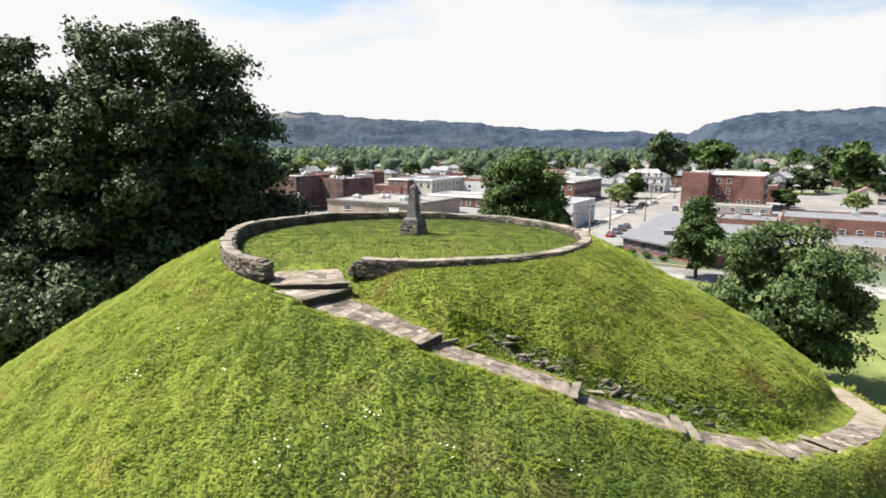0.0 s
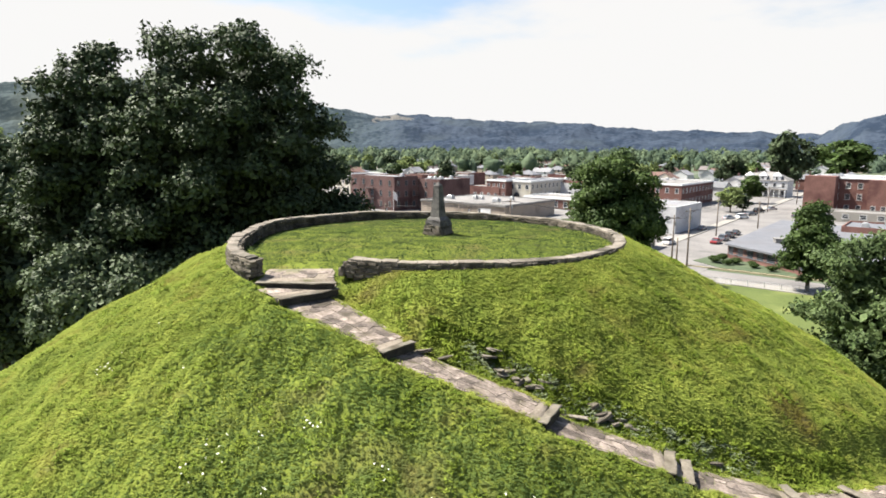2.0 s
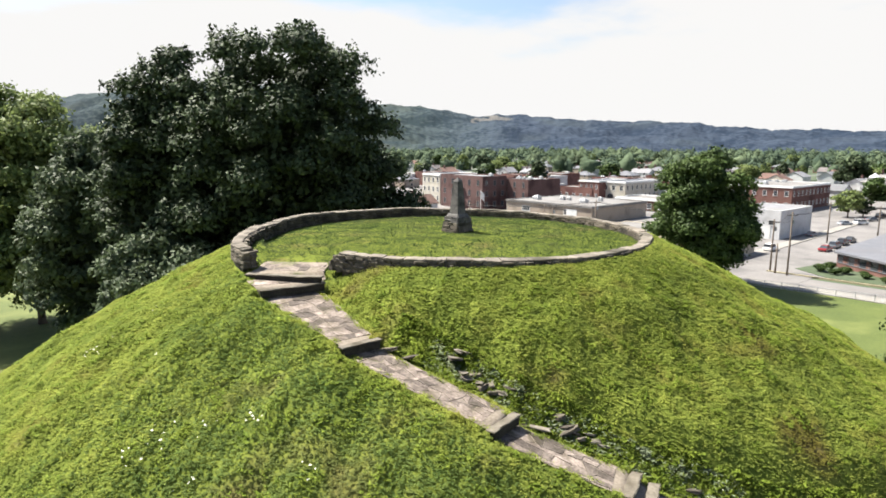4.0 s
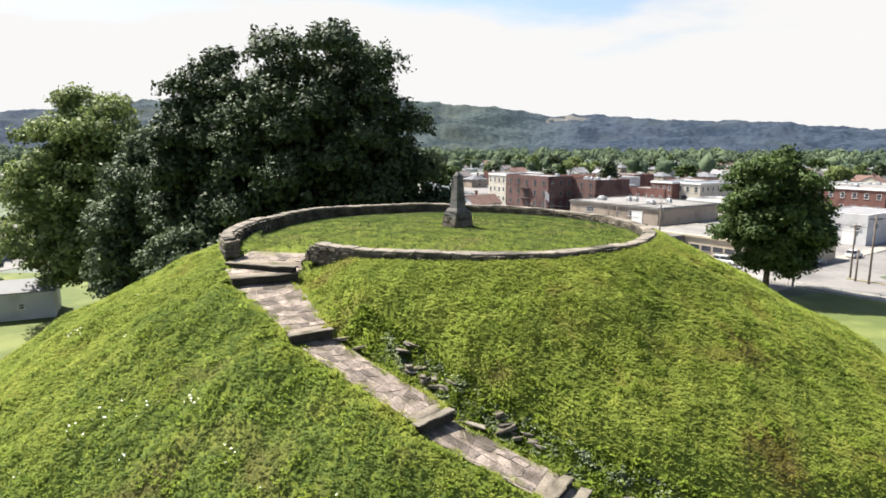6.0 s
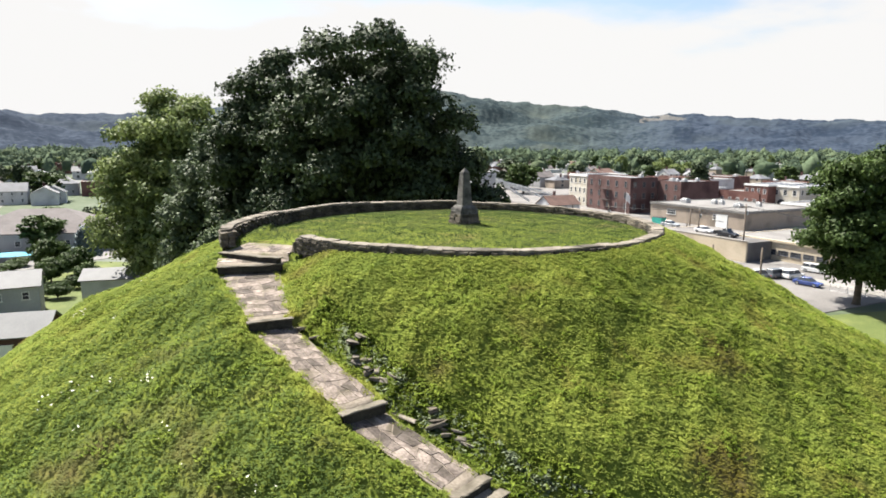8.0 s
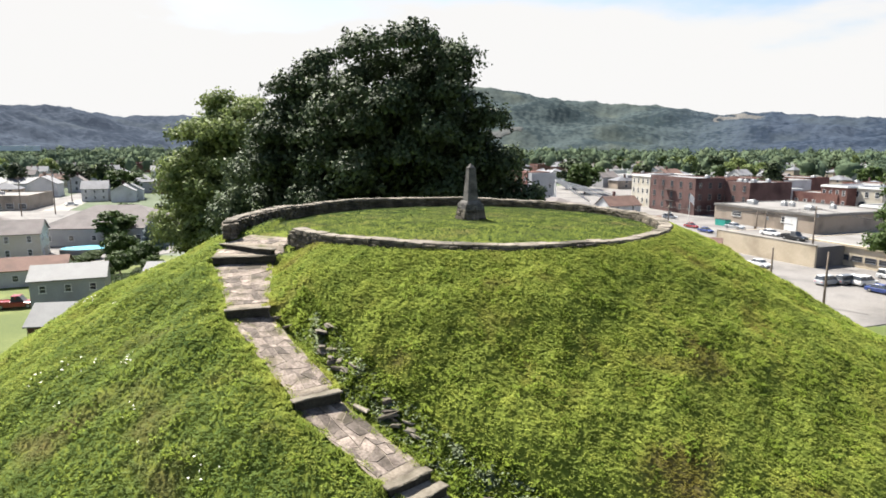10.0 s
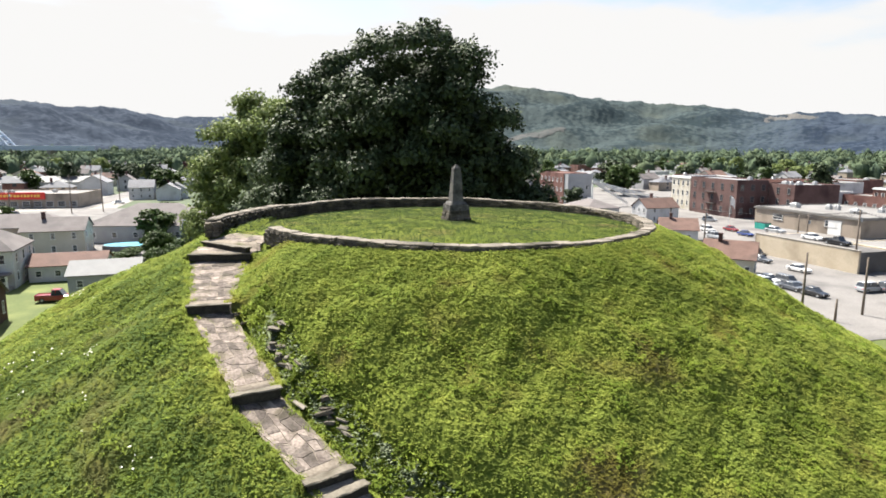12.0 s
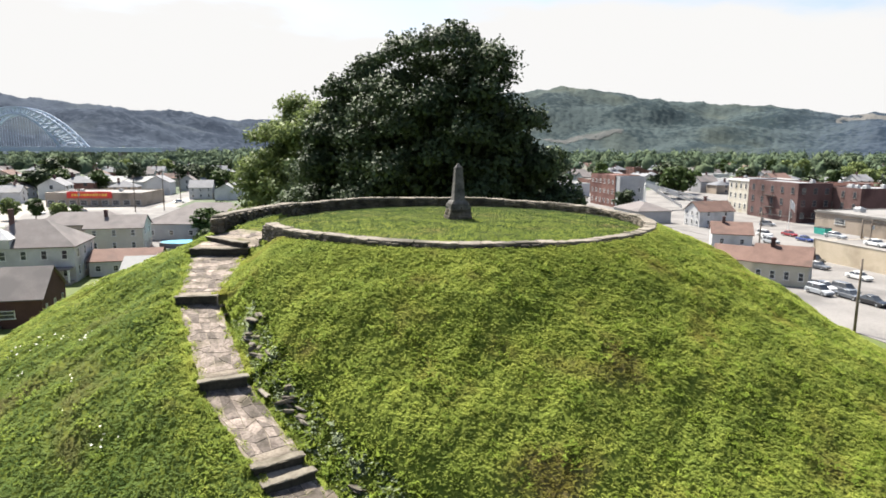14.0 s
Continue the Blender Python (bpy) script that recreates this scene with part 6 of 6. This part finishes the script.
for i in range(7):
    t = i / 6
    cols.append([bm.verts.new((0.08 + 1.3 * t, 0.12 * math.sin(t * 9), 8.9 - 2.6 * k / 4 - 1.3 * t * t)) for k in range(5)])
for a, b in zip(cols, cols[1:]):
    for k in range(4):
        bm.faces.new((a[k], b[k], b[k + 1], a[k + 1]))
part("flag", bm, M["trim"], flag, "pale folded flag cloth")
skip = thing("dumpster", "teal steel dumpster beside the tan building", "dumpster", pose(-28.5, 176.5, GZ + 4.2, 0, 0, -30))
part("body", box_bm((0, 0, 0.1, 3.2, 1.8, 1.5, 1.06), bevel=0.03), M["teal"], skip)
part("lid", box_bm((0, 0.05, 1.6, 3.4, 2.0, 0.1)), M["tyre"], skip, "black plastic lid")
pool = thing("swimming_pool", "blue above-ground swimming pool with a white rim", "pool", pose(-133.0, 66.5, GZ, 0, 0, 57))
bm = bmesh.new()
bmesh.ops.create_cone(bm, cap_ends=True, segments=28, radius1=4.6, radius2=4.6, depth=1.2, matrix=pose(0, 0, 0.6) @ Matrix.Diagonal((1.25, 0.75, 1, 1)))
part("wall", bm, M["metal_white"], pool)
bm = bmesh.new()
bmesh.ops.create_cone(bm, cap_ends=True, segments=28, radius1=4.35, radius2=4.35, depth=0.04, matrix=pose(0, 0, 1.23) @ Matrix.Diagonal((1.25, 0.75, 1, 1)))
part("water", bm, M["water"], pool, "clear blue pool water")
part("deck", box_bm((7.2, 0, 0, 3.4, 5, 1.1), (7.2, -2.4, 1.1, 3.4, 0.08, 0.9), (7.2, 2.4, 1.1, 3.4, 0.08, 0.9)), M["trim"], pool, "white pool deck")

# crane booms lying over a yard in the town
crane = thing("boom_crane", "pale lattice crane booms resting over a yard", "crane", pose(-111.0, 238.7, GZ, 0, 0, 47))
part("cab", box_bm((0, 0, 0.2, 4.5, 2.6, 2.2), (-0.6, 0, 2.4, 2.2, 2.0, 1.2, 0.85), bevel=0.05), M["trim"], crane)
for ex, ez in ((24, 1.8), (27, 3.4), (15, 1.2)):
    bm = bmesh.new()
    a, b = Vector((0, 0, 10.1)), Vector((ex, 0, ez))
    for oy in (-0.35, 0.35):
        add_tube(bm, [a + Vector((0, oy, 0.3)), b + Vector((0, oy, 0.3))], [0.22, 0.18], 5)
        add_tube(bm, [a + Vector((0, oy, -0.3)), b + Vector((0, oy, -0.3))], [0.22, 0.18], 5)
    n = 16
    for k in range(n):
        p, q = a.lerp(b, k / n), a.lerp(b, (k + 1) / n)
        add_tube(bm, [p + Vector((0, -0.35, -0.3)), q + Vector((0, 0.35, 0.3))], [0.07, 0.07], 4, False)
    part("boom", bm, M["trim"], crane)
part("mast", box_bm((0, 0, 3.4, 0.5, 0.7, 5.6)), M["trim"], crane)


# ---- arch bridge ----
bridge = thing("arch_bridge", "long blue steel tied-arch bridge over the river", "bridge")
foot, mid = Vector((-955, 235, 0)), Vector((-1026, 171, 0))
way = (mid - foot).normalized()
side = Vector((-way.y, way.x, 0))
half, deck_z, crown_z = (mid - foot).length, 17.5, 71.0
def arch_point(t, s, lower):
    """A point of the truss arch: the upper chord spans the whole way, the lower one starts further in."""
    reach = 0.66 if lower else 1.0
    u = 1 + (t - 1) * reach
    rise = crown_z - deck_z - (9.0 if lower else 0.0)
    return foot + way * half * u + side * s + Vector((0, 0, deck_z + rise * (1 - (t - 1) ** 2)))


for s in (-7, 7):
    for lower, rad in ((True, 1.9), (False, 1.4)):
        bm = bmesh.new()
        add_tube(bm, [arch_point(k / 16, s, lower) for k in range(33)], [rad] * 33, 6)
        part("arch_rib", bm, M["bridge"], bridge, "pale blue steel arch rib")
    for k in range(24):
        for a, b in (((k / 12, True), ((k + 0.5) / 12, False)), (((k + 0.5) / 12, False), ((k + 1) / 12, True))):
            bm = bmesh.new()
            add_tube(bm, [arch_point(a[0], s, a[1]), arch_point(b[0], s, b[1])], [0.95, 0.95], 4, False)
            part("brace", bm, M["bridge"], bridge)
    for k in range(1, 16):
        t = k / 8
        top = arch_point(t, s, True)
        bm = bmesh.new()
        add_tube(bm, [Vector((top.x, top.y, deck_z)), top], [0.2, 0.2], 4, False)
        part("hanger", bm, M["bridge"], bridge)
bm = bmesh.new()
add_box(bm, 0, 0, -3, half * 4.2, 16, 6.0)
deck = part("deck", bm, M["bridge"], bridge, "long blue deck girder")
deck.matrix_basis = Matrix.Translation(mid + Vector((0, 0, deck_z - 3))) @ Matrix.Rotation(math.atan2(way.y, way.x), 4, "Z")
for t in (-0.55, 0.0, 2.0, 2.55):
    p = foot + way * half * t
    bm = box_bm((0, 0, GZ - 1, 4.5, 15, deck_z - 3 - GZ + 1, 0.9))
    ob = part("pier", bm, M["concrete"], bridge, "pale concrete pier")
    ob.matrix_basis = Matrix.Translation((p.x, p.y, 0)) @ Matrix.Rotation(math.atan2(way.y, way.x), 4, "Z")


# ---- weeds, flowers and fallen stones beside the path ----
def along_bank(s0, s1, d0, d1, clump, sides=(1,)):
    """Places beside the path, between two distances from its edge on the uphill side."""
    def place(rng, n):
        s = rng.uniform(s0, s1, n)
        d = rng.uniform(d0, d1, n)
        keep = wave(s, d, clump, 71) + rng.normal(0, 0.5, n) > 0.1
        s, d = s[keep], d[keep]
        x, y = np.interp(s, seg_s, PATHWAY[:, 0]), np.interp(s, seg_s, PATHWAY[:, 1])
        k = np.clip(np.searchsorted(seg_s, s) - 1, 0, len(seg) - 1)
        side = rng.choice(sides, len(s))
        nx, ny = -seg[k, 1] / seg_len[k] * side, seg[k, 0] / seg_len[k] * side
        w = np.interp(s, seg_s, PATH_W) + d
        x, y = x + nx * w, y + ny * w
        return x, y, mound_z(x, y), 1 + 0.5 * wave(x, y, 0.8, 72)
    return place


S1, S2, S3 = seg_s[6], seg_s[8], seg_s[12]
blades("bank_weeds", 11000, along_bank(S1 + 0.3, seg_s[17], 0.15, 1.1, 1.2), 0.085, 1.0, M["weed"], "tall dark broad-leaved weeds along the path's bank", "weeds", per=5, seed=81, wide=0.75, flat=0.6)
blades("bank_ivy", 4200, along_bank(S1 + 1.6, S3 + 2.5, 0.2, 0.95, 0.7), 0.075, 1.2, M["ivy"], "pale grey-green creeper over the broken stones", "creeper", per=4, seed=82, wide=1.0, flat=0.8)
blades("path_edge_grass", 26000, along_bank(seg_s[4], seg_s[17], -0.17, 0.22, 0.35, (-1, 1)), 0.062, 0.9, M["grass"], "grass spilling over the path's edge", "grass", per=4, seed=83)


def flower_spots(rng, n):
    spots = [(-4.6, 14.9), (-4.1, 15.6), (-3.0, 15.9), (-5.3, 13.9), (-1.9, 16.4), (0.2, 15.4), (1.7, 14.8), (-6.4, 18.2), (-8.8, 20.8), (3.4, 15.6), (-9.5, 18.5), (-2.6, 14.6)]
    c = rng.randint(0, len(spots), n)
    x = np.array([spots[k][0] for k in c]) + rng.normal(0, 0.16, n)
    y = np.array([spots[k][1] for k in c]) + rng.normal(0, 0.16, n)
    return x, y, mound_z(x, y) + 0.09, np.ones(n)


blades("white_flowers", 60, flower_spots, 0.032, 1.4, M["flower"], "small patches of white flower heads in the grass", "flowers", per=4, seed=84, wide=1.3)


def shrubby(rng, n):
    r = np.sqrt(rng.uniform(10 ** 2, 19 ** 2, n // 22))
    a = np.radians(rng.uniform(-150, 30, n // 22))
    cx, cy = CX + r * np.cos(a), CY + r * np.sin(a)
    c = rng.randint(0, len(cx), n)
    x, y = cx[c] + rng.normal(0, 0.13, n), cy[c] + rng.normal(0, 0.13, n)
    keep = clear_of_path(x, y, 0.1)
    x, y = x[keep], y[keep]
    return x, y, mound_z(x, y) + rng.uniform(0, 0.06, len(x)), np.ones(len(x))


blades("clover_clumps", 16000, shrubby, 0.06, 1.1, M["weed"], "darker clumps of clover and dock among the grass", "weeds", per=4, seed=85, wide=0.8, flat=0.6)

rubble = thing("fallen_stones", "half-buried broken stones of an old path wall", "stones")
rng = random.Random(8)
spots = [(S1 + 2.35, 0.75, 0.46, 0.30, 0.16), (S1 + 2.5, 0.95, 0.34, 0.3, 0.14), (S1 + 0.35, 0.08, 0.7, 0.10, 0.2), (S1 + 1.05, 0.1, 0.6, 0.10, 0.16), (S2 + 1.5, 0.5, 0.40, 0.28, 0.24), (S2 + 0.6, 0.16, 0.7, 0.10, 0.16), (S3 + 1.2, 0.4, 0.28, 0.22, 0.18)]
spots += [(S1 + 2.8 + 0.17 * i, rng.uniform(0.42, 0.78), rng.uniform(0.16, 0.34), rng.uniform(0.14, 0.26), rng.uniform(0.12, 0.28)) for i in range(9)]
spots += [(S2 + 1.2 + 0.2 * i, rng.uniform(0.38, 0.7), rng.uniform(0.14, 0.3), rng.uniform(0.14, 0.24), rng.uniform(0.1, 0.22)) for i in range(7)]
for s, d, sx, sy, sz in spots:
    p, dirn, w = along(s)
    nrm = Vector((-dirn.y, dirn.x))
    x, y = p.x + nrm.x * (w + d), p.y + nrm.y * (w + d)
    z = float(mound_z(np.array([x]), np.array([y]))[0])
    share("stone", rng.choice(ROUGH_STONES), rubble, pose(x, y, z + sz * 0.12, rng.uniform(-20, 20), rng.uniform(-20, 20), math.degrees(math.atan2(dirn.y, dirn.x)) + (rng.uniform(-50, 50) if sy > 0.1 else 0)) @ Matrix.Diagonal((sx * 1.3, sy * 1.2, sz * 0.45, 1)))


# ---- ring wall: cap slabs and face stones ----
def cap_slab(a0, a1, seed):
    rng = random.Random(seed)
    n = 4
    bm = bmesh.new()
    dz, tilt = rng.uniform(-0.015, 0.02), rng.uniform(-0.012, 0.012)
    inn, out = rng.uniform(-0.04, 0.04), rng.uniform(-0.05, 0.04)
    cols = []
    for i in range(n + 1):
        a = a0 + (a1 - a0) * i / n
        r, z = float(wall_r(a)), float(wall_top(a)) + dz
        c, s = math.cos(radians(a)), math.sin(radians(a))
        j, q = rng.uniform(-0.035, 0.035), rng.uniform(-0.035, 0.035)
        r0, r1 = r - 0.50 + inn + j, r - 0.01 + out + q
        z += rng.uniform(-0.012, 0.012)
        cols.append([bm.verts.new((CX + rr * c, CY + rr * s, zz)) for rr, zz in ((r0, z - 0.075), (r1, z - 0.075), (r1 + 0.005, z - 0.02 + tilt), (r1 - 0.02, z + tilt), (r0 + 0.02, z - tilt), (r0 - 0.005, z - 0.02 - tilt))])
    for p, q in zip(cols, cols[1:]):
        for k in range(6):
            bm.faces.new((p[k], q[k], q[(k + 1) % 6], p[(k + 1) % 6]))
    bm.faces.new(cols[0]), bm.faces.new(cols[-1][::-1])
    part("cap_slab", bm, M["cap"], ring_wall)


rng = random.Random(3)
a = WALL_FROM
k = 0
while a < WALL_TO - 1:
    step = min(rng.uniform(2.2, 6.2), WALL_TO - a)
    cap_slab(a, a + step - 0.12, 300 + k)
    a += step
    k += 1

# face stones: the outer front and the inner back stand as pieces, the rest is one mesh
faces = []
rng = random.Random(4)
for outer in (True, False):
    for course in range(5):
        a = WALL_FROM + rng.uniform(0, 1)
        while a < WALL_TO - 0.8:
            length = rng.uniform(0.2, 0.55)
            r = float(wall_r(a))
            da = math.degrees(length / r)
            h = 0.115
            z = float(wall_top(a)) - 0.075 - h * (course + 0.5)
            rr = r - 0.07 if outer else r - 0.45
            faces.append((outer, a + da / 2, rr + rng.uniform(-0.025, 0.03), z, length - 0.015, h * rng.uniform(0.82, 1.0), rng.uniform(-5, 5), rng.randrange(9)))
            a += da
single, rest = [], []
for f in faces:
    outer, a = f[0], f[1]
    z_ground = 16.62 if outer else 16.98
    if f[3] < z_ground - 0.06:
        continue
    near = (outer and (-100 < a < -38 or a > 214)) or (not outer and (30 < a < 115 or a > 222))
    (single if near and len(single) < 296 else rest).append(f)


def stone_pose(f):
    outer, a, r, z, length, h, turn, k = f
    c, s = math.cos(radians(a)), math.sin(radians(a))
    return pose(CX + r * c, CY + r * s, z, 0, turn * 0.4, a + 90 + turn) @ Matrix.Diagonal((length, 0.2, h, 1))


for f in single:
    share("stone", STONES[f[7]], ring_wall, stone_pose(f))
base = 0
templates = []
for me in STONES:
    co = np.empty(len(me.vertices) * 3)
    me.vertices.foreach_get("co", co)
    tris = [tuple(p.vertices) for p in me.polygons]
    templates.append((co.reshape(-1, 3), tris))
verts, polys = [], []
for f in rest:
    co, tris = templates[f[7]]
    m = np.array(stone_pose(f))
    verts.append(co @ m[:3, :3].T + m[:3, 3])
    polys += [tuple(i + base for i in t) for t in tris]
    base += len(co)
me = bpy.data.meshes.new("wall_stones")
me.from_pydata(np.vstack(verts).tolist(), [], polys)
me.materials.append(M["stone"])
ob = new("wall_stones", me)
ob.parent = ring_wall
ob["kind"] = "stuff"
# rough ends of the wall at the entrance
rng = random.Random(6)
for a in (WALL_FROM, WALL_TO):
    for course in range(5):
        for j in range(2):
            r = float(wall_r(a)) - 0.14 - 0.25 * j
            c, s = math.cos(radians(a)), math.sin(radians(a))
            z = float(wall_top(a)) - 0.16 - 0.12 * course
            share("end_stone", rng.choice(STONES), ring_wall, pose(CX + r * c, CY + r * s, z, rng.uniform(-6, 6), rng.uniform(-6, 6), a + rng.uniform(-8, 8)) @ Matrix.Diagonal((rng.uniform(0.24, 0.32), rng.uniform(0.24, 0.4), 0.13, 1)))


for j in range(6):                                # the broken end steps down to the landing
    a = WALL_FROM - 0.8 - 0.75 * (j // 2)
    r = float(wall_r(WALL_FROM)) - 0.14 - 0.27 * (j % 2)
    z = float(wall_top(WALL_FROM)) - 0.27 - 0.13 * (j // 2)
    share("end_stone", rng.choice(STONES), ring_wall, pose(CX + r * math.cos(radians(a)), CY + r * math.sin(radians(a)), z, rng.uniform(-14, 14), rng.uniform(-14, 14), a + rng.uniform(-20, 20)) @ Matrix.Diagonal((rng.uniform(0.2, 0.34), rng.uniform(0.24, 0.4), 0.3, 1)))


# ---- flagstones ----
def flagstone(cells, z_off, seed):
    """One irregular flat stone with its edge cut to the given corners (distance along, distance across)."""
    rng = random.Random(seed)
    bm = bmesh.new()
    top, low = [], []
    mid_s, mid_d = sum(c[0] for c in cells) / len(cells), sum(c[1] for c in cells) / len(cells)
    for s, d in cells:
        s, d = mid_s + (s - mid_s) * (0.96 + rng.uniform(-0.07, 0.03)), mid_d + (d - mid_d) * (0.96 + rng.uniform(-0.07, 0.03))
        p, dirn, w = along(s)
        x, y = p.x - dirn.y * d, p.y + dirn.x * d
        top.append(bm.verts.new((x, y, p.z + z_off + rng.uniform(-0.006, 0.006))))
        low.append(bm.verts.new((x, y, p.z - 0.06)))
    n = len(top)
    bm.faces.new(top)
    for i in range(n):
        bm.faces.new((top[i], low[i], low[(i + 1) % n], top[(i + 1) % n]))
    part("flagstone", bm, M["flag"], stone_path)


rng = random.Random(15)
made = 0
STEPS_AT = [seg_s[k] for k in (1, 3, 5, 7, 9, 11, 13, 15)]
for i0, i1 in ((0, 1), (2, 3), (4, 5), (6, 7), (8, 9), (12, 13), (14, 15), (16, 19)):
    s0, s1 = seg_s[i0] + 0.03, seg_s[i1] - (0.28 if i1 in (1, 3, 5, 7, 9, 13, 15) else 0)
    rows = max(1, int((s1 - s0) / 0.33))
    if s1 - s0 < 0.25:
        continue
    w_mid = float(np.interp((s0 + s1) / 2, seg_s, PATH_W))
    nc = 5 if w_mid < 0.9 else 8
    grid = {}
    for i in range(rows + 1):
        for j in range(nc + 1):
            s = s0 + (s1 - s0) * i / rows
            w = float(np.interp(s, seg_s, PATH_W))
            d = -w + 2 * w * j / nc
            if 0 < i < rows:
                s += rng.uniform(-0.15, 0.15)
            if 0 < j < nc:
                d += rng.uniform(-0.11, 0.11)
            else:
                d *= rng.uniform(0.84, 1.03)
            grid[i, j] = (s, d)
    done = set()
    for i in range(rows):
        for j in range(nc):
            if (i, j) in done or made >= 292:
                continue
            cells = [grid[i, j], grid[i + 1, j], grid[i + 1, j + 1], grid[i, j + 1]]
            if rng.random() < 0.22 and j + 1 < nc and (i, j + 1) not in done:
                cells = [grid[i, j], grid[i + 1, j], grid[i + 1, j + 1], grid[i + 1, j + 2], grid[i, j + 2], grid[i, j + 1]]
                done.add((i, j + 1))
            if i0 == 0 and (i < 2 or rng.random() < 0.3):
                continue
            flagstone(cells[::-1], rng.uniform(-0.009, 0.006), made)
            made += 1
